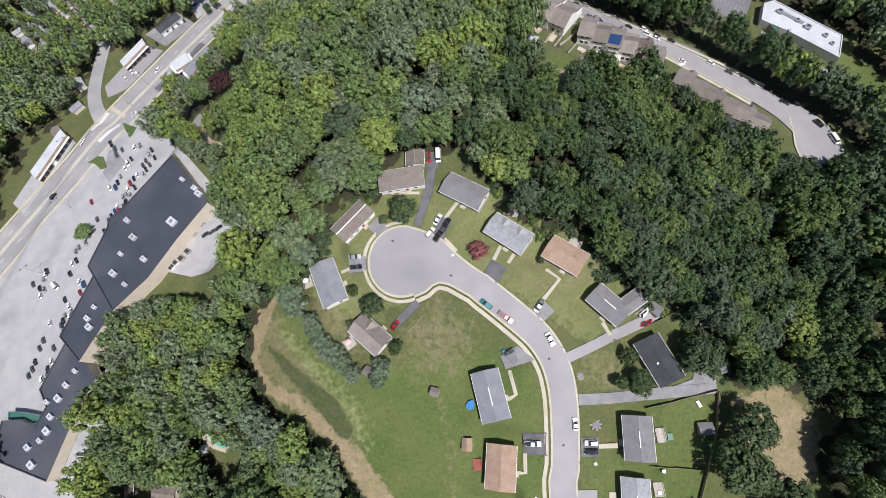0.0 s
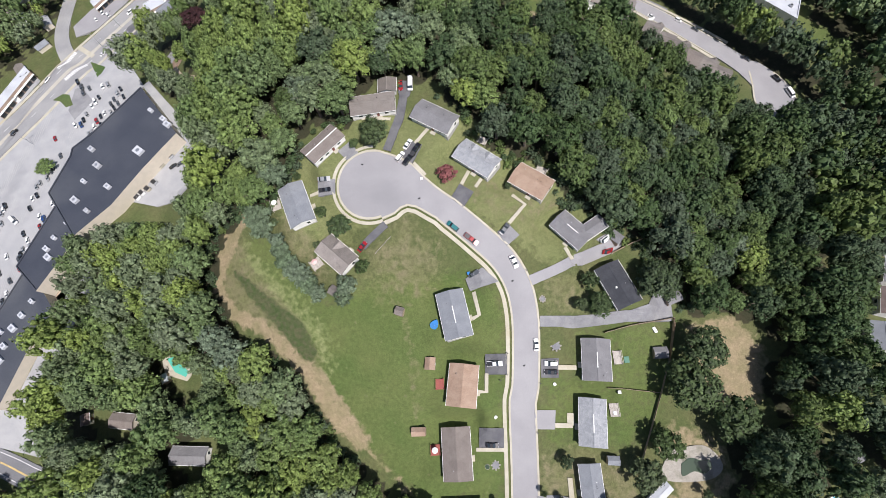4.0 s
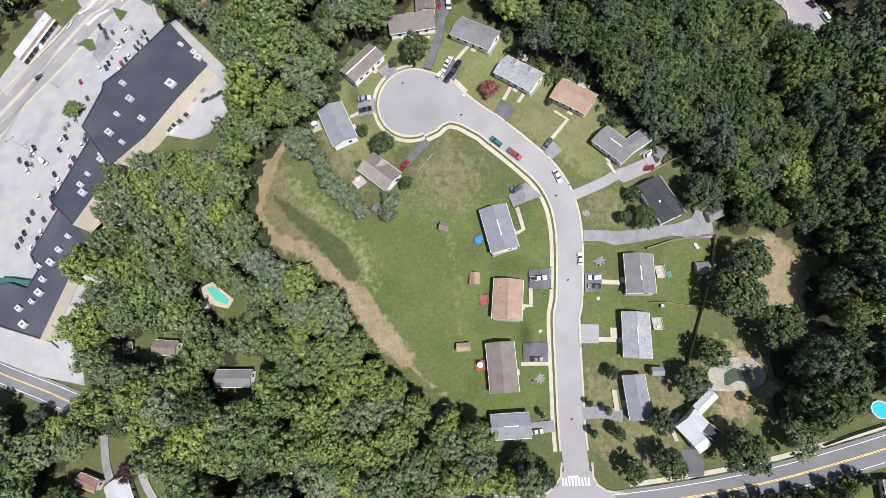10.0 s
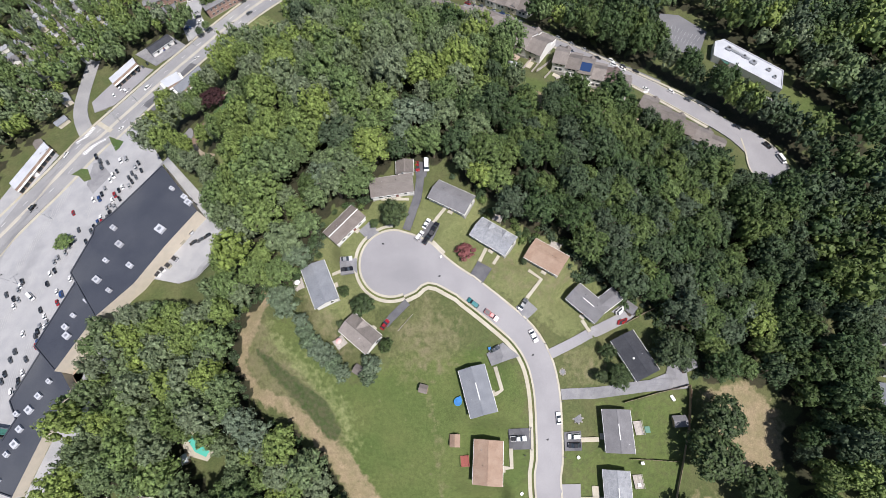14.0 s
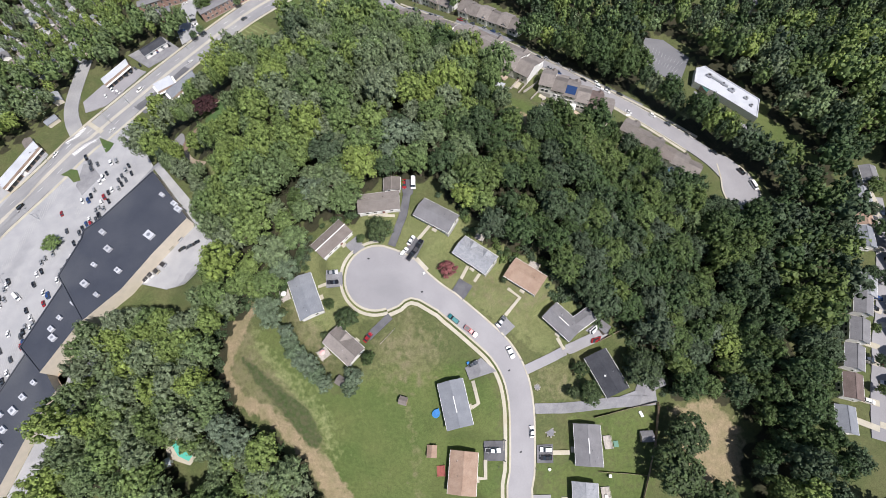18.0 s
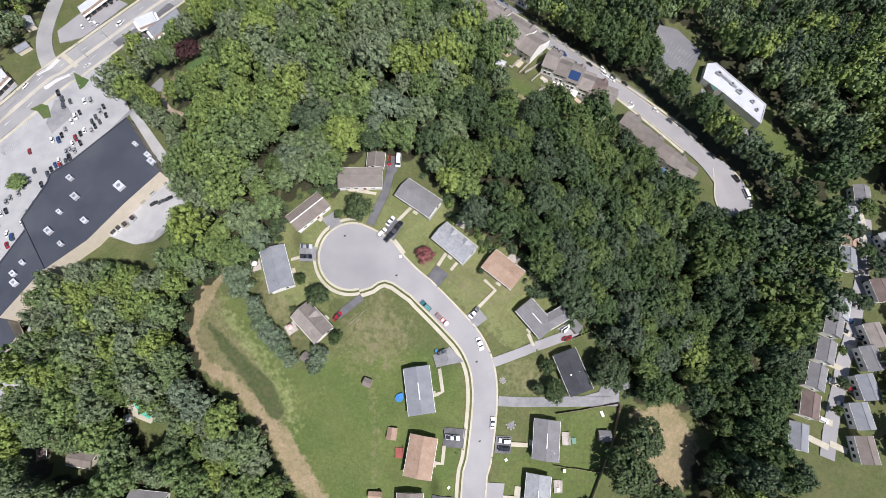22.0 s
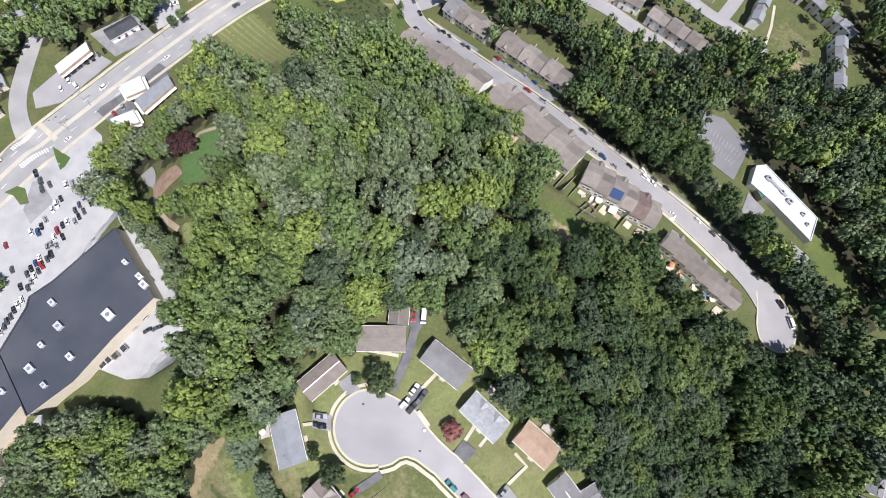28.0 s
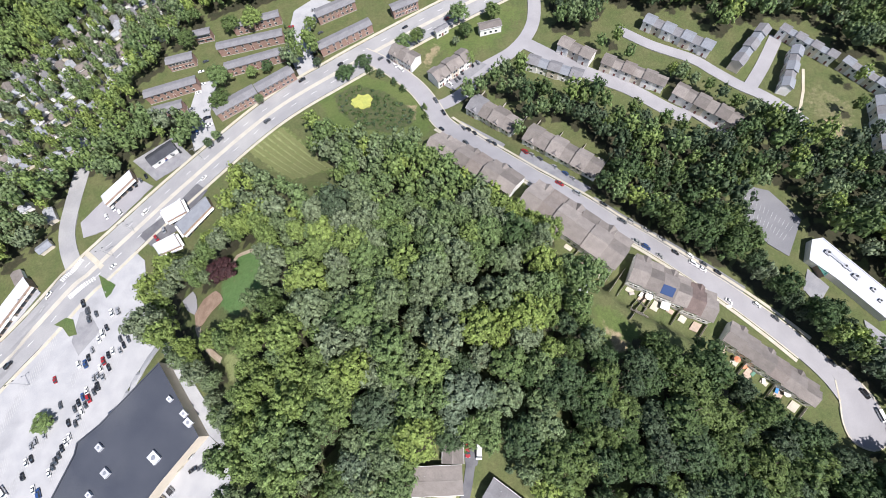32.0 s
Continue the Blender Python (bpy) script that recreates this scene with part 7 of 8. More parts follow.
KIND = {
    "sedan": (4.7, [(-2.35, 0.3), (2.3, 0.3), (2.35, 0.65), (1.2, 0.88), (-1.6, 0.95), (-2.35, 0.9)], [(1.15, 0.85), (0.35, 1.38), (-1.05, 1.4), (-1.8, 0.92)], [(0.35, 1.36), (0.25, 1.44), (-0.95, 1.46), (-1.05, 1.38)]),
    "suv": (4.6, [(-2.3, 0.35), (2.25, 0.35), (2.3, 0.8), (1.2, 1.02), (-2.2, 1.05), (-2.3, 0.9)], [(1.15, 1.0), (0.5, 1.62), (-1.95, 1.65), (-2.2, 1.02)], [(0.5, 1.6), (0.4, 1.7), (-1.9, 1.72), (-1.95, 1.62)]),
    "pickup": (5.6, [(-2.8, 0.45), (2.75, 0.45), (2.8, 0.95), (1.5, 1.1), (-2.8, 1.1)], [(1.45, 1.05), (0.8, 1.68), (-0.5, 1.7), (-0.7, 1.08)], [(0.8, 1.66), (0.7, 1.76), (-0.45, 1.78), (-0.5, 1.68)]),
    "van": (5.6, [(-2.8, 0.4), (2.75, 0.4), (2.8, 0.9), (2.2, 1.15), (-2.8, 1.2)], [(2.15, 1.1), (1.5, 1.9), (-2.7, 1.95), (-2.78, 1.15)], [(1.55, 1.88), (1.4, 2.1), (-2.6, 2.12), (-2.72, 1.9)]),
}
CAR_MADE = {}


def car(x, y, turn, kind="sedan", colour="white", lift=0.17, group="", on="on asphalt"):
    key = (kind, colour, group)
    z = height(x, y)
    d = Vector((math.cos(radians(turn)), math.sin(radians(turn))))
    fwd, back = height(x + d.x * 1.6, y + d.y * 1.6), height(x - d.x * 1.6, y - d.y * 1.6)
    side = height(x - d.y, y + d.x) - height(x + d.y, y - d.x)
    m = Matrix.Translation((x, y, z + lift)) @ pose(0, 0, 0, 0, 0, turn) @ pose(0, 0, 0, math.degrees(math.atan2(side, 2)), -math.degrees(math.atan2(fwd - back, 3.2)), 0) @ Matrix.Scale(0.84 if group else 0.91, 4)
    if key in CAR_MADE:
        return copy_thing(CAR_MADE[key], m)
    L, body, glass, roof = KIND[kind]
    root = base({"sedan": "car", "suv": "suv", "pickup": "pickup_truck", "van": "van"}[kind], 0, 0, 0, 0, "%s %s parked %s" % (colour, {"sedan": "saloon car", "suv": "sport utility car", "pickup": "pickup truck", "van": "delivery van"}[kind], on), "car", group)
    half = 0.9 if kind != "van" else 1.0
    part("body", hull(body, half, 0.08, 0.07), CAR_PAINT[colour], root)
    part("window_glass", hull(glass, half - 0.09, 0.16, 0.0), M_PANE, root, "dark car glass")
    part("roof", hull(roof, half - 0.2, 0.06, 0.03), CAR_PAINT[colour], root)
    if kind == "pickup":
        part("bed", block(-2.65, -0.85, -0.72, 0.72, 1.0, 1.112), M_DARKM, root)
    for sx in (1, -1):
        for sy in (1, -1):
            w = bmesh.new()
            bmesh.ops.create_cone(w, cap_ends=True, segments=12, radius1=0.33, radius2=0.33, depth=0.22, matrix=Matrix.Translation((sx * L * 0.29, sy * (half - 0.1), 0.33)) @ pose(0, 0, 0, 90, 0, 0))
            part("wheel", w, M_TYRE, root)
    if not group:
        for sy in (1, -1):
            part("headlight", block(L / 2 - 0.16, L / 2 - 0.01, sy * 0.6 - 0.16, sy * 0.6 + 0.16, 0.62, 0.74), M_LAMPG, root)
            part("tail_light", block(-L / 2 - 0.01, -L / 2 + 0.12, sy * 0.65 - 0.14, sy * 0.65 + 0.14, 0.7, 0.86), M_TAIL, root)
    root.matrix_world = m
    CAR_MADE[key] = root
    return root


def car_on(two, kind, colour, group=""):
    a, b = Vector(two[0]), Vector(two[1])
    c = (a + b) / 2
    return car(c.x, c.y, math.degrees(math.atan2((b - a).y, (b - a).x)), kind, colour, 0.18, group)


for two, kind, colour in (
    ([(-0.3, 55.5), (-2.8, 57.8)], "suv", "teal"), ([(2.2, 53.9), (5.5, 51)], "pickup", "red"), ([(15.9, 46.7), (17.2, 43.5)], "sedan", "white"), ([(21.1, 18.4), (21.3, 22.3)], "sedan", "white"), ([(13.2, 53.7), (15.8, 56.6)], "sedan", "grey"),
    ([(1.8, 42), (5.9, 43.1)], "sedan", "grey"), ([(5.8, 15.6), (10.4, 15.3)], "pickup", "white"), ([(27.4, 14.8), (23.4, 14.8)], "suv", "white"), ([(27.2, 12.1), (23.1, 12.3)], "sedan", "black"), ([(44.6, 50.4), (47.5, 52.3)], "suv", "white"),
    ([(45.6, 48.4), (49.9, 49.6)], "sedan", "red"), ([(2.8, -8.4), (7.2, -8.7)], "sedan", "black"), ([(-12.3, 108.9), (-12.5, 104.7)], "van", "white"), ([(-15.8, 108.1), (-15.7, 105.3)], "sedan", "red"), ([(-15.3, 82.9), (-13.1, 85.9)], "sedan", "white"),
    ([(-17.9, 79.2), (-15.9, 81.5)], "suv", "white"), ([(-13, 80.5), (-10.7, 83.9)], "pickup", "black"), ([(-15.6, 77.6), (-13.4, 80.3)], "suv", "black"), ([(-44.6, 75.8), (-40.2, 75.5)], "sedan", "silver"), ([(-45.3, 73), (-39.6, 72.3)], "pickup", "black"),
    ([(-32.4, 51.8), (-29.7, 54.5)], "sedan", "red"), ([(16.5, -51.3), (12.5, -51.1)], "sedan", "white"), ([(1, -30.4), (4.2, -30.2)], "sedan", "silver"),
):
    car_on(two, kind, colour)
CAR_MIX = ["black", "grey", "silver", "white", "black", "grey", "white", "black", "silver", "white", "grey", "blue", "white", "black", "silver", "grey", "red"]
lot_dir = [(-190, 105.6), (-186.5, 100.1)]
lot_turn = math.degrees(math.atan2(lot_dir[0][1] - lot_dir[1][1], lot_dir[0][0] - lot_dir[1][0]))
LOT_CARS = [(-184.4, 164.7), (-181.4, 161.3), (-179.8, 157.6), (-177.1, 159.9), (-170.2, 160.2), (-167.4, 160.8), (-160.1, 157.1), (-161.1, 154.5), (-170.7, 153.7), (-171.7, 151.1), (-157.6, 152.3), (-162.3, 151.3), (-159.6, 148.5), (-163.3, 148.8), (-161.1, 146.1), (-172.9, 148.6), (-162.2, 143.9), (-174.6, 144.2), (-175.4, 141), (-165.5, 143.8), (-166.9, 142), (-178.9, 138.3), (-176.1, 138.5), (-168.4, 139.6), (-165.4, 136.9), (-169, 136.8), (-169.3, 133.6), (-166.9, 132.9), (-170.7, 132.5)]
LOT_CARS += [(-168.2, 129.3), (-169.2, 127.2), (-172.6, 127.7), (-173.5, 125.3), (-170.6, 124.6), (-174.7, 123), (-171.5, 122.2), (-175.6, 120.6), (-172.4, 119.9), (-173.1, 117.5), (-176.7, 115.3), (-173.7, 115.1), (-174.8, 110.2), (-175.8, 108.2), (-176.7, 106), (-177.2, 103.4), (-177.9, 101.4), (-178.5, 99.5), (-179.4, 97.3), (-185.5, 110.7), (-188.6, 108.7), (-189.8, 106.8), (-188.2, 102.2), (-190.1, 101), (-189.8, 96), (-184.5, 116), (-182.2, 122.2), (-187.7, 132.2)]
LOT_CARS += [(-202.5, 98.5), (-202.9, 96.8), (-203.2, 94.8), (-201.6, 89.8), (-204, 90.6), (-202.8, 87.1), (-208.3, 92.9), (-184, 91.6), (-181.3, 90.1), (-182.2, 86.3), (-189.3, 83.8), (-186.4, 80.5), (-183.9, 77.5), (-184.8, 75.7), (-187.2, 76.3), (-187.5, 74.1), (-187.8, 72.3), (-194.1, 73.8), (-185.8, 69.2), (-186.2, 67.7), (-195.1, 66.3), (-196, 62.8), (-189, 62.5), (-188.6, 56.9), (-184.3, 56.4), (-189.4, 53.7), (-188.8, 51.4), (-188.6, 48.7), (-191.1, 49.7), (-196.5, 57.2), (-197, 54.2), (-198.1, 51.6)]
for k, (x, y) in enumerate(LOT_CARS):
    car(x, y, lot_turn + (180 if k % 3 == 0 else 0) + (k * 37 % 9 - 4), "suv" if k % 4 == 1 else "sedan", CAR_MIX[(k * 5 + k // 7) % len(CAR_MIX)], 0.14, "cars in the parking lot", "in a lined parking lot")
vd = [(-198.6, 93.2), (-192.8, 88.1)]
car_on(vd, "van", "white", "cars in the parking lot")
stall = Vector((math.cos(radians(lot_turn)), math.sin(radians(lot_turn)))) * 2.3
sv, sf = [], []
for two, n in (([(-169.5, 114.6), (-178.9, 95.2)], 26), ([(-183.9, 114.4), (-195, 86.7)], 34), ([(-183.8, 84), (-189.9, 50.8)], 36), ([(-157, 157.3), (-165.7, 133.7)], 26), ([(-168, 162.6), (-180.5, 131.1)], 34), ([(-169, 136.4), (-175.1, 118.4)], 20), ([(-198.6, 101.5), (-206, 78.4)], 26), ([(-192.9, 149.4), (-207.9, 105.6)], 44), ([(-188.6, 71.1), (-194.9, 46.4)], 26)):
    for k in range(n):
        c = Vector(two[0]).lerp(Vector(two[1]), k / (n - 1))
        q = Vector((-stall.y, stall.x)).normalized() * 0.06
        o = len(sv)
        for p in (c - stall - q, c + stall - q, c + stall + q, c - stall + q):
            sv.append((p.x, p.y, height(p.x, p.y) + 0.16))
        sf.append((o, o + 1, o + 2, o + 3))
tagged(link("stall_lines", sv, sf, M_FADED, None, "faded white stall lines painted on the parking lot"), "", "road marking", "", "structure")
HW = smooth_line(HIGHWAY, 1.0)
for k, (s, d) in enumerate(((0.12, -4), (0.2, 6.5), (0.27, -7), (0.34, 3.4), (0.42, -5), (0.47, 6.8), (0.53, -3.4), (0.6, 7), (0.66, 3.5), (0.71, -6.6), (0.77, 4.5), (0.83, -4))):
    i = int(s * (len(HW) - 2))
    t = (HW[i + 1] - HW[i]).normalized()
    p = HW[i] + Vector((-t.y, t.x)) * d
    car(p.x, p.y, math.degrees(math.atan2(t.y, t.x)) + (180 if d > 0 else 0), "suv" if k % 3 == 0 else "sedan", CAR_MIX[(k * 3) % len(CAR_MIX)], 0.14, "cars on the highway", "on the highway")
NL = smooth_line(NORTH, 1.0)
for k, (s, d) in enumerate(((0.2, 2.7), (0.235, 2.7), (0.27, -2.7), (0.33, -2.7), (0.42, -2.6), (0.5, 2.6), (0.53, 2.6), (0.61, 2.6), (0.64, -2.6), (0.655, -2.6), (0.68, -2.6), (0.7, 2.6), (0.73, 2.6), (0.745, 2.6), (0.8, -2.5), (0.84, 2.6), (0.87, 2.6), (0.96, 2.9))):
    i = int(s * (len(NL) - 2))
    t = (NL[i + 1] - NL[i]).normalized()
    p = NL[i] + Vector((-t.y, t.x)) * d * 1.3
    car(p.x, p.y, math.degrees(math.atan2(t.y, t.x)), "suv" if k % 3 == 0 else "sedan", CAR_MIX[(k * 3 + 1) % len(CAR_MIX)], 0.16, "cars along the town houses", "at the kerb")
for k in range(2, len(SHOULDER) - 3, 3):
    p, t = SHOULDER[k], (SHOULDER[k + 1] - SHOULDER[k]).normalized()
    if k % 4 != 1:
        car(p.x, p.y, math.degrees(math.atan2(t.y, t.x)), "suv" if k % 4 == 0 else "sedan", CAR_MIX[(k * 2 + 3) % len(CAR_MIX)], 0.22, "cars along the town houses", "on the shoulder")
car_on([(134.6, 117.5), (135.9, 111.5)], "van", "white", "cars along the town houses")
car_on([(131.3, 123.6), (133.0, 120.6)], "suv", "black", "cars along the town houses")
for k, (x, y) in enumerate([(-13.7, 243.9), (-11.5, 242.9), (-8.7, 240.3), (-2.3, 234.3), (0.1, 232.7), (13.5, 227.8), (16.6, 226.1), (19.9, 223.6), (25.8, 219.0), (29.9, 215.0), (32.8, 212.2), (-52.2, 292.3), (-48.6, 289.4), (-46.1, 287.3), (-44.8, 286.3), (-19.7, 274.7), (-16.7, 277.0), (-15.2, 278.5), (-13.7, 282.1), (-8.4, 286.7), (-5.4, 288.1)]):
    car(x, y, 115 + 8 * (k % 2), "suv" if k % 2 else "sedan", CAR_MIX[(k * 3 + 1) % len(CAR_MIX)], 0.16, "cars along the town houses", "before town houses")
for k, (x, y) in enumerate([(-155.7, 268.1), (-155.7, 263.4), (-153.8, 258.4), (-151.3, 253.7), (-147.5, 266.8), (-146, 262.1), (-143.9, 257.7), (-154, 278.9), (-152.6, 284.4), (-155.1, 293), (-153.8, 299.9), (-104.2, 296.3), (-101.2, 291.4), (-104.2, 302.2), (-94.0, 301.5), (-92.5, 297.5), (-108.5, 320.8), (-96.3, 333.0), (-91.0, 315.6)]):
    car(x, y, 20 if k % 2 else 25, "sedan", CAR_MIX[(k * 3 + 2) % len(CAR_MIX)], 0.12, "cars by the brick buildings", "by the brick buildings")

# ---------------------------------------------------------------- sheds, decks, fences and yard things
M_DECKRED = surface("red-stained deck boards", (0.32, 0.1, 0.08), (0.26, 0.08, 0.07), 0.6, 0.8, 0.1, 0.2)
M_BLUETUB = plain("blue tub plastic", (0.03, 0.25, 0.55), 0.3)


def shed(two, w, roof, label):
    a, b = Vector(two[0]), Vector(two[1])
    c, L = (a + b) / 2, (b - a).length
    z = height(c.x, c.y)
    t3 = [a, b, b + Vector((-(b - a).normalized().y, (b - a).normalized().x)) * w]
    root = base("garden_shed", c.x, c.y, z, math.degrees(math.atan2((b - a).y, (b - a).x)), label, "shed")
    v, f = gable_body(L - 0.3, w - 0.3, -0.8, 2.0, 0.25 * w)
    link("wall", v, f, M_WOOD, root)
    for s in (1, -1):
        link("roof", *slope(L - 0.3, w - 0.3, 2.0, 0.25 * w, s, 0.2, 0.15, 0.08), roof, root)
    part("door", block(-0.5, 0.5, w / 2 - 0.16, w / 2 - 0.1, 0.05, 1.8), M_TRIM, root)


for two, w, r_, l_ in (
    ([(-21.6, 32.5), (-19, 31.6)], 2.6, M_ROOF["brown"], "small brown-roofed wooden garden shed on the meadow"), ([(-12, 18.2), (-12.4, 14.4)], 3.2, M_ROOF["tan"], "tan-roofed wooden garden shed on the meadow"),
    ([(-20.1, -3.5), (-15.6, -3.6)], 2.6, M_ROOF["tan"], "tan-roofed wooden garden shed on the meadow"), ([(-41.8, 40.3), (-39.3, 38.6)], 3.0, M_ROOF["taupe"], "grey-roofed garden shed under trees"),
    ([(39.9, -14.7), (43.6, -15)], 2.6, M_ROOF["blue"], "pale grey-roofed garden shed"), ([(59.3, 16.3), (63.7, 16.2)], 3.6, M_ROOF["grey"], "dark garden shed in tree shade"),
    ([(65.9, 32.5), (70.8, 34.2)], 3.6, M_ROOF["grey"], "grey carport shed at the end of a driveway"), ([(49.3, 53.8), (52.1, 50.9)], 3.4, M_ROOF["grey"], "grey-roofed shed beside a driveway"),
    ([(-111.7, 20), (-110.2, 17)], 2.4, M_WHITEROOF, "white-roofed pool shed in the woods"), ([(24.5, 158.3), (27.7, 156.5)], 3.4, M_WHITEROOF, "pale metal-roofed shed behind town houses"),
):
    shed(two, w, r_, l_)


def deck(centre, w, d, turn, material, label, tub=None):
    x, y = centre[:2]
    z = height(x, y) + 0.55
    root = base("wooden_deck", x, y, z, turn, label, "deck")
    n = int(w / 0.3)
    for k in range(n):
        part("plank", block(-w / 2 + k * w / n + 0.012, -w / 2 + (k + 1) * w / n - 0.012, -d / 2, d / 2, -0.06, 0), material, root)
    for sx in (1, -1):
        for sy in (1, -1):
            part("post", block(sx * w / 2 - 0.06, sx * w / 2 + 0.06, sy * d / 2 - 0.06, sy * d / 2 + 0.06, -1.2, 0.95), material, root)
        part("rail", block(sx * w / 2 - 0.04, sx * w / 2 + 0.04, -d / 2, d / 2, 0.85, 0.95), material, root)
    if tub:
        part("parasol", round_bar(1.0, 0.05, 1.9, 2.4, 8), tub, root, "open garden parasol")
        part("parasol_pole", round_bar(0.03, 0.03, 0, 2.0, 6), M_METAL, root)


M_BOARD = surface("sun-bleached deck boards", (0.46, 0.42, 0.38), (0.38, 0.35, 0.32), 0.6, 0.85, 0.1, 0.2, per_object=0.12)
deck((-9.8, 10.2), 2.6, 3.2, 0, M_DECKRED, "small red-stained wooden deck behind a ranch house")
deck((-13.1, -9.3), 3.0, 3.2, 0, M_DECKRED, "red wooden deck with a pale parasol", M_TRIM)
deck((47, 15.3), 2.6, 4.2, 0, M_BOARD, "bleached wooden deck behind a ranch house")
deck((44.4, -0.3), 2.8, 4.0, 0, M_BOARD, "bleached wooden deck behind a ranch house")
deck((-60.1, 69.7), 3.0, 4.0, 20, M_BOARD, "wooden deck with a pale parasol beside the woods", M_TRIM)
deck((-46.3, 48.8), 3.6, 3.6, 35, M_BOARD, "wooden deck with a pink parasol", plain("pink parasol cloth", (0.75, 0.45, 0.42), 0.8))
deck((10.3, 84.6), 3.0, 2.6, -35, M_BOARD, "small rear deck beside the woods")
deck((28.5, 73.9), 3.6, 2.4, -35, M_BOARD, "rear deck below the woods")


def tub_pool(c, r, h, rim, water, label):
    x, y = c[:2]
    root = base("paddling_pool", x, y, height(x, y), 0, label, "pool")
    part("side", round_bar(r, r, -0.5, h, 24), rim, root)
    part("water", round_bar(r * 0.92, r * 0.92, h - 0.05, h + 0.015, 24), water, root)


# The bright blue tub stands in for blue and white garden clutter.
tub_pool((-9.9, 27.4), 1.25, 0.6, M_BLUETUB, plain("pale blue water", (0.06, 0.2, 0.45), 0.15), "round bright blue tub in place of garden clutter beside a ranch house")
tub_pool((104, -30), 2.6, 1.1, M_TRIM, plain("blue pool water", (0.04, 0.42, 0.7), 0.08), "round blue above-ground pool by the road")
tub_pool((168.1, 91.8), 2.2, 1.0, M_TRIM, plain("cyan pool water", (0.04, 0.5, 0.65), 0.08), "round blue above-ground pool by the far houses")
tub_pool((2.9, -14.9), 0.8, 0.3, M_CONC, M_POND, "pale stone-edged garden basin on a lawn")


def fence(line, h, material, label, gap=2.2):
    line = [Vector(p[:2]) for p in line]
    x0, y0 = line[0]
    root = base("fence", x0, y0, height(x0, y0), 0, label, "fence")
    for a, b in zip(line, line[1:]):
        n = max(1, int((b - a).length / gap))
        for k in range(n):
            p, q = a.lerp(b, k / n), a.lerp(b, (k + 1) / n)
            zp, zq = height(*p) - height(x0, y0), height(*q) - height(x0, y0)
            o, u = p - line[0], (q - p)
            w = Vector((-u.y, u.x)).normalized() * 0.03
            part("post", block(o.x - 0.06, o.x + 0.06, o.y - 0.06, o.y + 0.06, zp - 0.3, zp + h + 0.05), material, root)
            v = []
            for s, e in ((0, zp), (1, zq)):
                c = o + u * s
                v += [(c.x + w.x, c.y + w.y, e + 0.1), (c.x - w.x, c.y - w.y, e + 0.1), (c.x - w.x, c.y - w.y, e + h), (c.x + w.x, c.y + w.y, e + h)]
            link("panel", v, [(0, 1, 5, 4), (1, 2, 6, 5), (2, 3, 7, 6), (3, 0, 4, 7), (3, 2, 1, 0), (4, 5, 6, 7)], material, root)


fence([(44.3, 23.3), (55.8, 25.3), (68.2, 27.1), (66.1, 19.6), (63.7, 10.6)], 1.7, M_WOOD, "dark board fence between gardens")
fence([(43.2, 6.4), (50.3, 5.5), (60.5, 4)], 1.2, M_WOOD, "low board fence between gardens")
fence([(49.5, 48.2), (60, 52.2)], 1.7, M_WOOD, "dark board fence beside a driveway")
fence([(-26.9, 50.5), (-21.5, 55)], 0.35, M_BOARD, "low pale board edging on the lawn")
fence([(85.7, -38.9), (94.5, -36.5), (104.9, -34.1)], 1.2, M_WOOD, "low wooden fence beside the road")
for l_ in ([(30.2, 161.6), (37.9, 169.6)], [(36.6, 157.5), (44.9, 167.2)], [(41.5, 147.0), (56.6, 161.3)], [(46.5, 151.6), (50.6, 148.7)]):
    fence(l_, 1.6, M_BOARD, "weathered board fence behind town houses")

# roof plant on the shopping centre
for k, (px, py) in enumerate([(-123.3, 104.1), (-143.9, 107.4), (-139.5, 99.4), (-143.6, 92.8), (-132.9, 89.4), (-145.3, 84.9), (-139.1, 79.8), (-115.5, 118.1), (-113.3, 115.2), (-121.8, 123.1), (-159.7, 84.7), (-159.3, 82.2), (-163.9, 76.1), (-166.0, 71.5), (-164.3, 67.8), (-170.1, 51.1), (-172.8, 45.8), (-175.1, 40.9), (-179.9, 39.9), (-176.7, 34.2), (-176.9, 29.0), (-179.0, 25.7), (-183.7, 23.5), (-180.2, 17.2)]):
    zz = None
    for outline, h_, up_ in MALL:
        if inside((px, py), outline):
            c_ = sum((Vector(p) for p in outline), Vector((0, 0))) / len(outline)
            zz = float(hill(c_.x, c_.y)) + up_ + h_
    if zz is None:
        continue
    s_ = 2.0 if k == 0 else (1.0 + 0.25 * (k % 3))
    root = base("rooftop_unit", px, py, zz, lot_turn + 20, "white air-conditioning unit on a flat roof", "roof unit", "roof units on the shops")
    part("casing", block(-s_, s_, -s_ * 0.75, s_ * 0.75, 0.0, 1.1, 0.06), M_WHITEROOF, root)
    part("fan", round_bar(s_ * 0.4, s_ * 0.4, 1.1, 1.2, 14), M_METAL, root)


def lamp_post(p, h=9.0):
    x, y = p[:2]
    root = base("street_lamp", x, y, height(x, y), 35, "tall grey metal lamp post in the parking lot", "street lamp", "lamp posts")
    part("pole", round_bar(0.12, 0.07, -0.2, h, 8), M_METAL, root)
    part("arm", block(-1.4, 1.4, -0.05, 0.05, h - 0.1, h), M_METAL, root)
    part("lamp_head", block(-1.9, -1.2, -0.18, 0.18, h - 0.05, h + 0.12), M_DARKM, root)
    part("lamp_head", block(1.2, 1.9, -0.18, 0.18, h - 0.05, h + 0.12), M_DARKM, root)


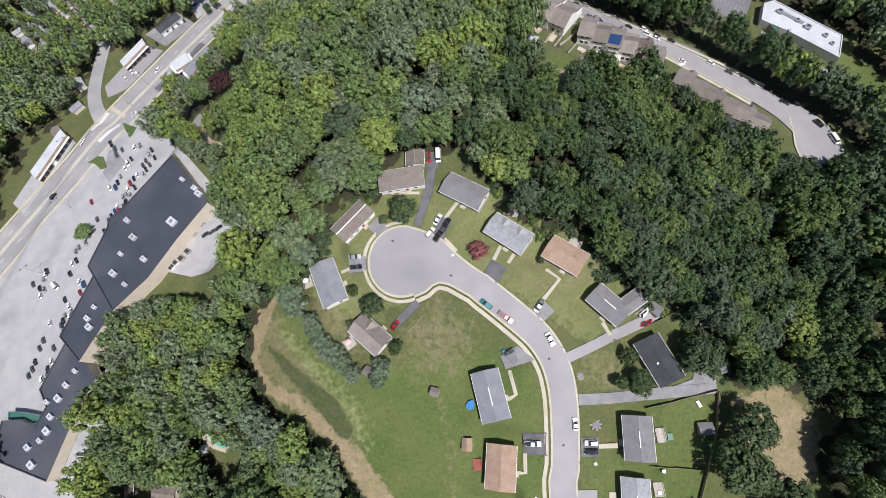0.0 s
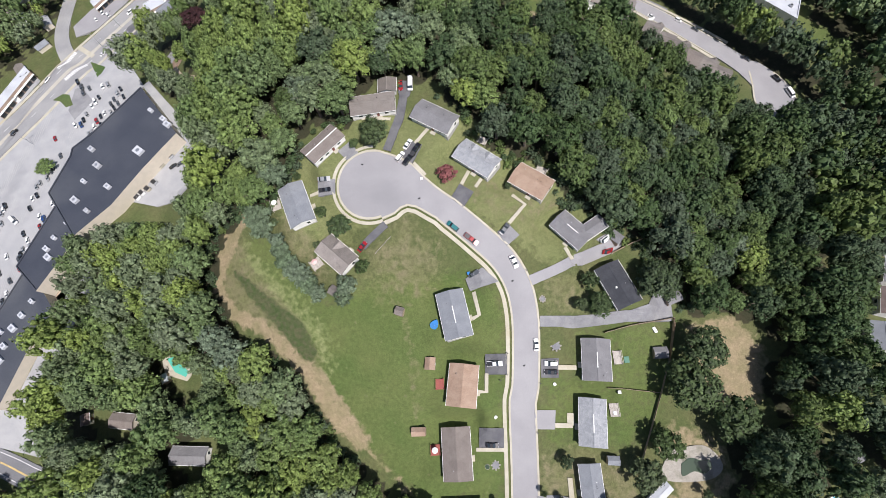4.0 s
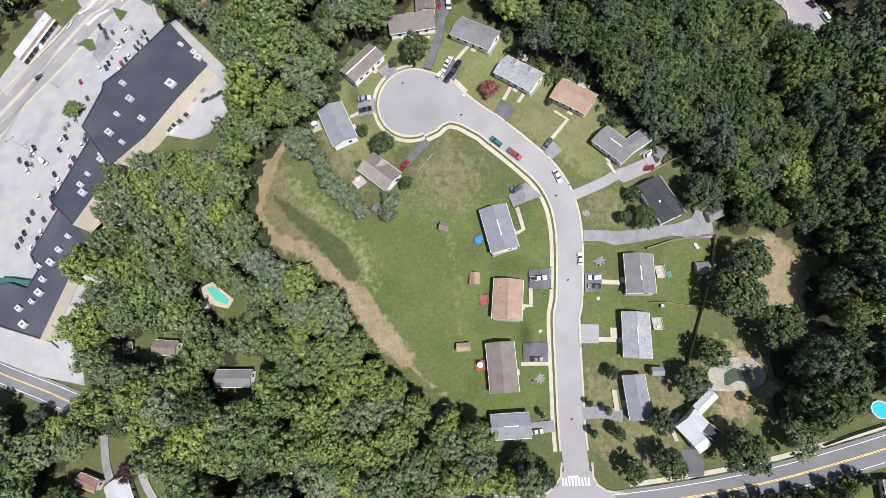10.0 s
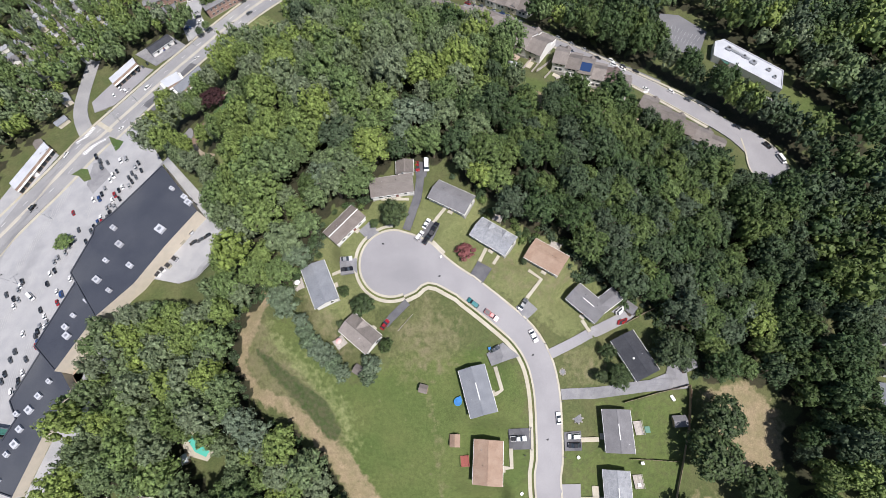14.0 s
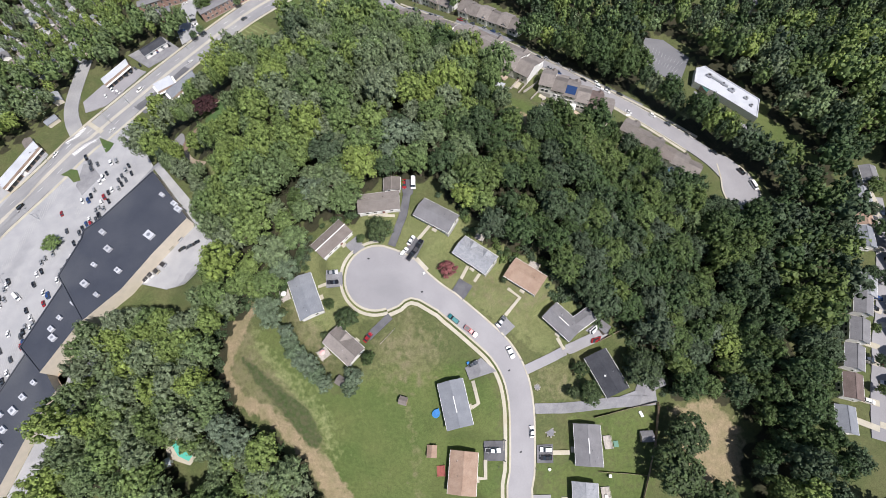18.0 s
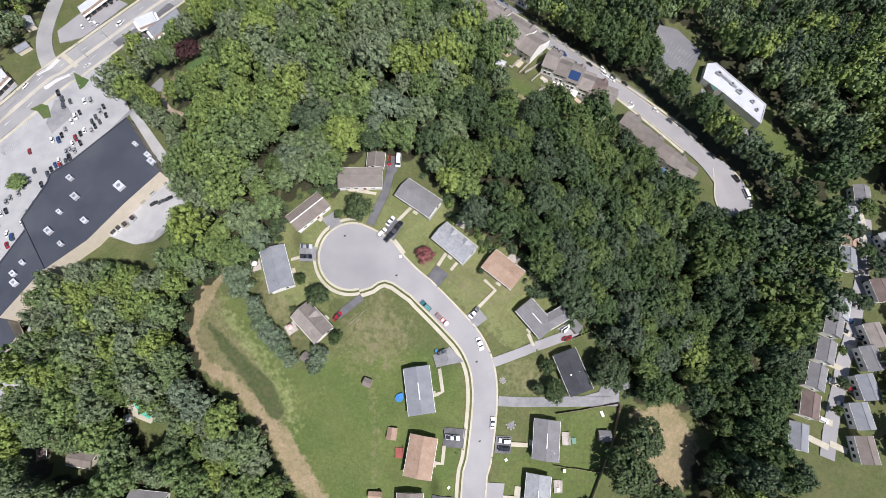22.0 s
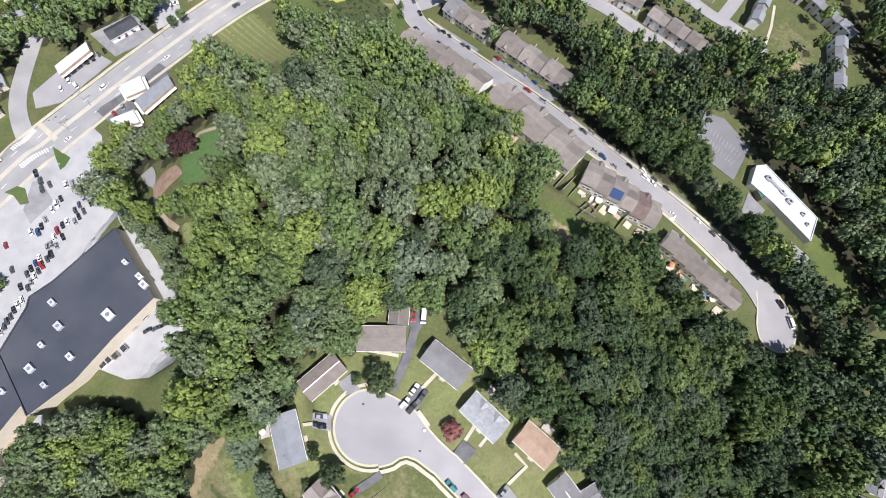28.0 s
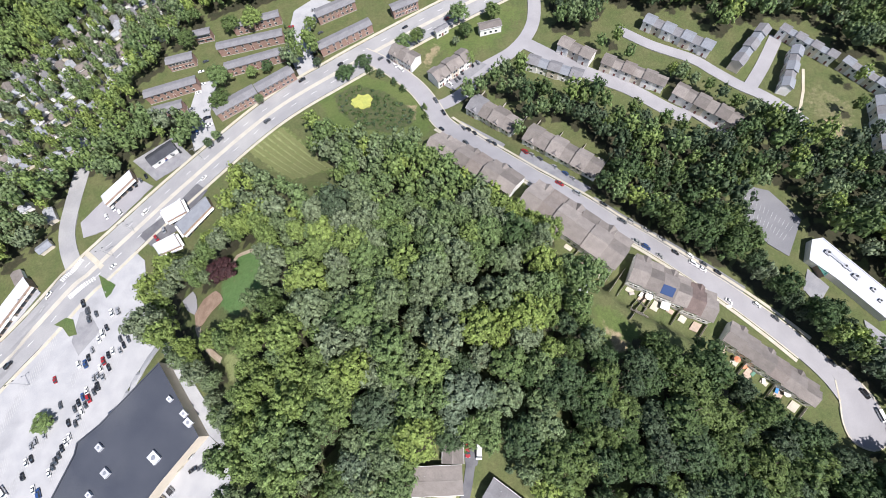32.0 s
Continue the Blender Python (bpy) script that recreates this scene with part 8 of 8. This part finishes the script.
for p in [(-198.7, 130.5), (-205, 97.9)] + [(-170.3, 199.6), (-144.1, 237.4), (-206.8, 166.3), (-177.2, 187.1)]:
    lamp_post(p)


def mailbox(p):
    x, y = p[:2]
    root = base("mailbox", x, y, height(x, y), 0, "small mailbox on a white post beside the street", "mailbox", "mailboxes")
    part("post", block(-0.05, 0.05, -0.05, 0.05, -0.2, 1.0), M_TRIM, root)
    part("box", block(-0.25, 0.25, -0.12, 0.12, 1.0, 1.28, 0.04), M_DARKM, root)


for p in [(21.7, 8.7), (19.6, -5.9), (20.4, 42.2), (23.2, 24.8), (12.1, 18), (11.5, 11.7), (9.2, 10.2)]:
    mailbox(p)
M_STRIPE = surface("pale mown grass", (0.135, 0.15, 0.058), (0.15, 0.158, 0.066), 6, 0.95, 0.3, 0.2, 0.03)

# faint mowing stripes on the field by the highway and stall lines on the old parking lot
ol = [(108.6, 209.8), (127.2, 190.9), (119.8, 183.0), (105.2, 199.1)]
for k in range(14):
    a_, b_ = Vector(ol[0]).lerp(Vector(ol[1]), (k + 0.5) / 14), Vector(ol[3]).lerp(Vector(ol[2]), (k + 0.5) / 14)
    for s0, s1 in ((0.1, 0.4), (0.6, 0.9)):
        strip("stall_line", [a_.lerp(b_, s0), a_.lerp(b_, s1)], 0.1, M_FADED, 0.12, 0.02, "faded white stall line", "road marking", "structure", across=2, soft=False)
sa, sb_ = [(-124.3, 242.4), (-104.8, 253.5)], [(-92.0, 217.8), (-71.5, 220.7)]
for k in range(7):
    strip("mown_stripe", [Vector(sa[0]).lerp(Vector(sa[1]), (k + 0.5) / 7), Vector(sb_[0]).lerp(Vector(sb_[1]), (k + 0.5) / 7)], 1.9, M_STRIPE, 0.07, 0.15, "paler mown stripe of grass", "grass", "structure", across=3)
# garden fences, terraces and clutter behind the town houses
M_GREENP = plain("green garden plastic", (0.08, 0.2, 0.14), 0.5)
M_TOY = plain("bright blue plastic", (0.04, 0.2, 0.5), 0.4)
M_PATIO = surface("weathered terrace boards", (0.42, 0.33, 0.26), (0.34, 0.27, 0.22), 1.0, 0.9, 0.12, 0.2)
for row in (1, 2, 3, 4, 5):
    (three, n, front), plot = ROWS_OF_HOUSES[row], PLOTS["row"][row]
    a, b, c = (Vector(p[:2]) for p in three)
    out = -(c - b).normalized() if front > 0 else (c - b).normalized()
    start = (a, b) if front > 0 else (a + (c - b), b + (c - b))
    for k in range(n + 1):
        p = start[0].lerp(start[1], k / n)
        if k % 2 == 0:
            fence([p, p + out * 6.5], 1.6, M_BOARD, "weathered board fence between town house gardens", 3.4)
        if k < n:
            q = start[0].lerp(start[1], (k + 0.5) / n)
            u2 = (b - a).normalized()
            d = 2.0 + (k * 7 + row * 3) % 3
            patch("terrace", [q - u2 * 1.5 + out * 0.2, q + u2 * 1.5 + out * 0.2, q + u2 * 1.5 + out * d, q - u2 * 1.5 + out * d], M_PATIO if (k + row) % 2 else M_CONC, 0.2, "small paved terrace behind a town house", "terrace", step=2)


def garden_thing(name, p, sx, sy, h, material, label, category, turn=0):
    """A low garden piece: a box with a rounded rim on four short legs."""
    x, y = p[:2]
    root = base(name, x, y, height(x, y), turn, label, category)
    part("top", block(-sx / 2, sx / 2, -sy / 2, sy / 2, h * 0.75, h, 0.04), material, root)
    for q in (1, -1):
        part("leg", block(q * sx * 0.4 - 0.06, q * sx * 0.4 + 0.06, -sy * 0.42, sy * 0.42, -0.15, h * 0.76), material, root)


def parasol(x, y, r, material, label):
    """A garden parasol: foot, pole and a canopy of eight panels."""
    root = base("parasol", x, y, height(x, y), 15, label, "parasol", "parasols behind the town houses")
    part("foot", round_bar(0.3, 0.26, -0.1, 0.14, 12), M_DARKM, root)
    part("pole", round_bar(0.03, 0.03, 0.1, 2.5, 8), M_METAL, root)
    ring = [(math.cos(k * math.pi / 4) * r, math.sin(k * math.pi / 4) * r, 2.0) for k in range(8)]
    link("canopy", ring + [(px_ * 0.98, py_ * 0.98, 1.88) for px_, py_, _ in ring] + [(0, 0, 2.62)], [(k, (k + 1) % 8, 16) for k in range(8)] + [(8 + k, 8 + (k + 1) % 8, (k + 1) % 8, k) for k in range(8)], material, root)


def canopy_tent(x, y, w, turn, label):
    """A party tent: four posts, a valance and a pyramid roof."""
    root = base("canopy_tent", x, y, height(x, y), turn, label, "tent")
    for sx_ in (-1, 1):
        for sy_ in (-1, 1):
            part("post", round_bar(0.04, 0.04, -0.3, 2.2, 8, sx_ * w * 0.48, sy_ * w * 0.48), M_METAL, root)
    h_ = w / 2
    sq = [(-h_, -h_), (h_, -h_), (h_, h_), (-h_, h_)]
    link("roof", [(*p, 2.15) for p in sq] + [(*p, 2.4) for p in sq] + [(0, 0, 3.3)], [(k, (k + 1) % 4, 4 + (k + 1) % 4, 4 + k) for k in range(4)] + [(4 + k, 4 + (k + 1) % 4, 8) for k in range(4)], M_TRIM, root)


M_SAIL = plain("off-white canvas", (0.72, 0.7, 0.66), 0.85)
M_CORAL = plain("faded orange canvas", (0.6, 0.22, 0.12), 0.8)
parasol(52.7, 156.8, 1.5, M_SAIL, "open off-white parasol behind a town house")
parasol(52.2, 159.4, 1.2, M_SAIL, "open off-white parasol behind a town house")
parasol(84.6, 134.6, 1.2, M_CORAL, "open faded orange parasol behind a town house")
parasol(102.0, 122.4, 1.3, M_SAIL, "open off-white parasol behind a town house")
canopy_tent(58.6, 153.6, 3.2, -25, "white canopy tent in a back garden")
fence([(43.4, 151.1), (48.1, 155.7), (51.5, 152.6), (47.3, 148.8), (43.4, 151.1)], 1.5, M_BOARD, "board fence round a small green garden plot", 2.6)
for x, y, m_, l_, c_ in ((46.5, 158.0, M_BOARD, "long weathered garden table behind a town house", "table"), (50.0, 157.6, M_TRIM, "white garden table behind a town house", "table"), (36.6, 169.0, M_DECKRED, "red-stained garden table behind a town house", "table"), (88.0, 132.0, M_CORAL, "faded orange garden lounger behind a town house", "lounger"), (94.5, 127.0, M_TRIM, "white garden table behind a town house", "table"), (98.9, 123.6, M_TOY, "blue garden table behind a town house", "table"), (91.0, 129.6, M_GREENP, "green garden box behind a town house", "box"), (87.6, 155.0, M_TRIM, "white garden bench on a strip of lawn", "bench")):
    garden_thing("garden_" + c_, (x, y), 1.9, 1.1, 0.75, m_, l_, c_, (x * 37) % 90)
# drives of the eastern street
EAST_ROAD = smooth_line([(182.1, 97.0), (175.0, 77.5), (166.6, 59.0), (158.0, 43.6), (150.2, 27.0), (142.9, 9.8)], 1.0)
for k, (x, y, a_, r_) in enumerate(EAST):
    c_ = Vector((x, y))
    p = min(EAST_ROAD, key=lambda q: (q - c_).length)
    if (p - c_).length < 18:
        along = (EAST_ROAD[2] - EAST_ROAD[0]).normalized() * (2.2 if k % 2 else -2.2)
        strip("driveway", [c_.lerp(p, 0.35) + along, p + along * 0.8], 2.2, M_CONC, 0.2, label="pale concrete driveway", category="driveway", kind="structure", across=3, soft=False)
        if k % 3 != 1:
            q = c_.lerp(p, 0.66) + along
            car(q.x, q.y, math.degrees(math.atan2((p - c_).y, (p - c_).x)), "suv" if k % 2 else "sedan", CAR_MIX[(k * 3) % len(CAR_MIX)], 0.24, "cars of the eastern street", "on the eastern street")
for k, (x, y) in enumerate([(-181, 220.5), (-178.1, 222.6), (-175.8, 224.7), (-173.7, 226.8), (-171.3, 228.9), (-157.5, 195), (-154.5, 198.8), (-147.3, 188.2), (-153.6, 186.8), (-163.8, 238.8), (-160, 241.2), (-157.1, 242.7), (-183.7, 212.1), (-179.7, 209.6), (-186.2, 207.7)]):
    car(x, y, 125 + 10 * (k % 2), "suv" if k % 3 == 1 else "sedan", CAR_MIX[(k * 3 + 1) % len(CAR_MIX)], 0.2, "cars by the roadside shops", "before roadside shops")


fence([(68.3, 25.7), (65.3, 16), (60.6, 5.1), (54.8, -7.2), (50.6, -15.8)], 1.6, M_WOOD, "dark board fence behind gardens", 4.5)


for p in [(-29.6, 79.4), (-11.6, 66.4), (15.6, 39.5), (17, 14.4)] + [(13.8, -27.2)]:
    root = base("manhole_cover", p[0], p[1], height(p[0], p[1]), 0, "round dark iron manhole cover in the street", "manhole cover", "manhole covers")
    part("lid", round_bar(0.36, 0.36, 0.1, 0.165, 16), M_DARKM, root)
    part("ring", round_bar(0.46, 0.46, 0.05, 0.158, 16), M_DRIVE, root)

for k, (x, y) in enumerate([(-109.7, 100.4), (-112.5, 99.6), (-107, 101.9)]):
    car(x, y, lot_turn + 90, "sedan", "black" if k else "grey", 0.2, "cars in the parking lot", "in a paved yard")


garden_thing("garden_bench", (50.1, 14.6), 1.6, 2.0, 0.8, M_GREENP, "green garden bench on a lawn", "bench")
garden_thing("picnic_table", (61.1, 23.5), 1.0, 2.0, 0.75, M_TRIM, "white garden table on a lawn", "table", 20)
garden_thing("picnic_table", (-18.6, -3.4), 2.8, 2.2, 0.6, M_BOARD, "weathered wooden table beside a shed", "table")
garden_thing("garden_table", (-9.4, 28.1), 1.6, 1.6, 0.7, M_TOY, "blue play table beside a ranch house", "table", 15)
garden_thing("air_conditioner", (46.5, 4.9), 1.0, 1.0, 0.9, M_METAL, "grey air-conditioning unit behind a house", "air conditioner")
garden_thing("air_conditioner", (44.4, -1.2), 1.0, 1.0, 0.9, M_METAL, "grey air-conditioning unit behind a house", "air conditioner")
garden_thing("garden_chair", (26.2, 8.3), 0.9, 0.9, 0.7, M_TRIM, "white garden chair on a front lawn", "chair", 30)
garden_thing("garden_chair", (6.8, -0.5), 1.0, 0.8, 0.8, M_TRIM, "white garden ornament on a lawn", "ornament", 40)
garden_thing("garden_chair", (-10.4, 72.4), 0.8, 0.8, 0.7, M_TRIM, "white garden chair on a lawn", "chair", 10)
garden_thing("recycling_bin", (2.1, 42.6), 0.9, 0.9, 1.0, M_TOY, "blue recycling bin beside a driveway", "bin", 10)
for p, r_ in (((27.6, 19.6), 1.5), ((24.6, 33.7), 0.9), ((5.5, -14.6), 1.3), ((4.7, -25.3), 0.9)):
    root = base("fire_pit", p[0], p[1], height(p[0], p[1]), 0, "round pale stone ring on a lawn", "stone ring")
    for k in range(8):
        a_ = k * 0.7854
        part("stone", block(r_ * math.cos(a_) - 0.24, r_ * math.cos(a_) + 0.24, r_ * math.sin(a_) - 0.24, r_ * math.sin(a_) + 0.24, -0.4, 0.4, 0.05), M_PAVE, root)
    part("gravel", round_bar(r_ * 0.85, r_ * 0.85, -0.4, 0.3, 14), M_DRIVE2, root)


def dumpster(p, turn, material, label):
    """A steel waste container: a tapered tub with a rim, two lids and lifting pockets."""
    x, y = p
    root = base("dumpster", x, y, height(x, y) + 0.14, turn, label, "dumpster", "containers behind the shops")
    part("tub", hull([(-1.0, 0.0), (1.0, 0.0), (1.15, 1.3), (-1.15, 1.3)], 0.85, -0.1, 0.03), material, root)
    for q in (-1, 1):
        part("lid", block(q * 0.03, q * 1.1, -0.85, 0.85, 1.3, 1.36), M_DARKM, root, "dark plastic lid")
        part("pocket", block(-0.4, 0.4, q * 0.95, q * 1.08, 0.7, 0.85), material, root)


for k, p in enumerate([(-121.4, 90.2), (-125.0, 86.9), (-119.1, 92.9), (-117.5, 100.5), (-123.6, 88.7), (-114.3, 104.3)]):
    dumpster(p, lot_turn + 20 + 90 * (k % 2), (M_CONC, M_TRIM, M_METAL)[k % 3], ("pale concrete-coloured", "white", "grey metal")[k % 3] + " waste container in the paved yard")
# ---------------------------------------------------------------- soil dug out under paving
gv = np.array([v.co[:] for v in ground.data.vertices])
dig = np.zeros(len(gv), bool)
for line, half in PAVED:
    P = np.array([p[:] for p in line])[:, :2]
    m_ = half or 0.0
    sel = np.nonzero((gv[:, 0] > P[:, 0].min() - m_) & (gv[:, 0] < P[:, 0].max() + m_) & (gv[:, 1] > P[:, 1].min() - m_) & (gv[:, 1] < P[:, 1].max() + m_))[0]
    x, y = gv[sel, 0], gv[sel, 1]
    if half:
        for a, b in zip(P, P[1:]):
            e = b - a
            t = np.clip(((x - a[0]) * e[0] + (y - a[1]) * e[1]) / max(e @ e, 1e-6), 0, 1)
            dig[sel] |= np.hypot(x - a[0] - t * e[0], y - a[1] - t * e[1]) < half
    else:
        hit = np.zeros(len(sel), bool)
        for a, b in zip(P, np.roll(P, -1, 0)):
            with np.errstate(divide="ignore", invalid="ignore"):
                hit ^= ((a[1] > y) != (b[1] > y)) & (x < (b[0] - a[0]) * (y - a[1]) / (b[1] - a[1]) + a[0])
        dig[sel] |= hit
gv[:, 2] -= 0.55 * dig
ground.data.vertices.foreach_set("co", gv.ravel())
ground.data.update()
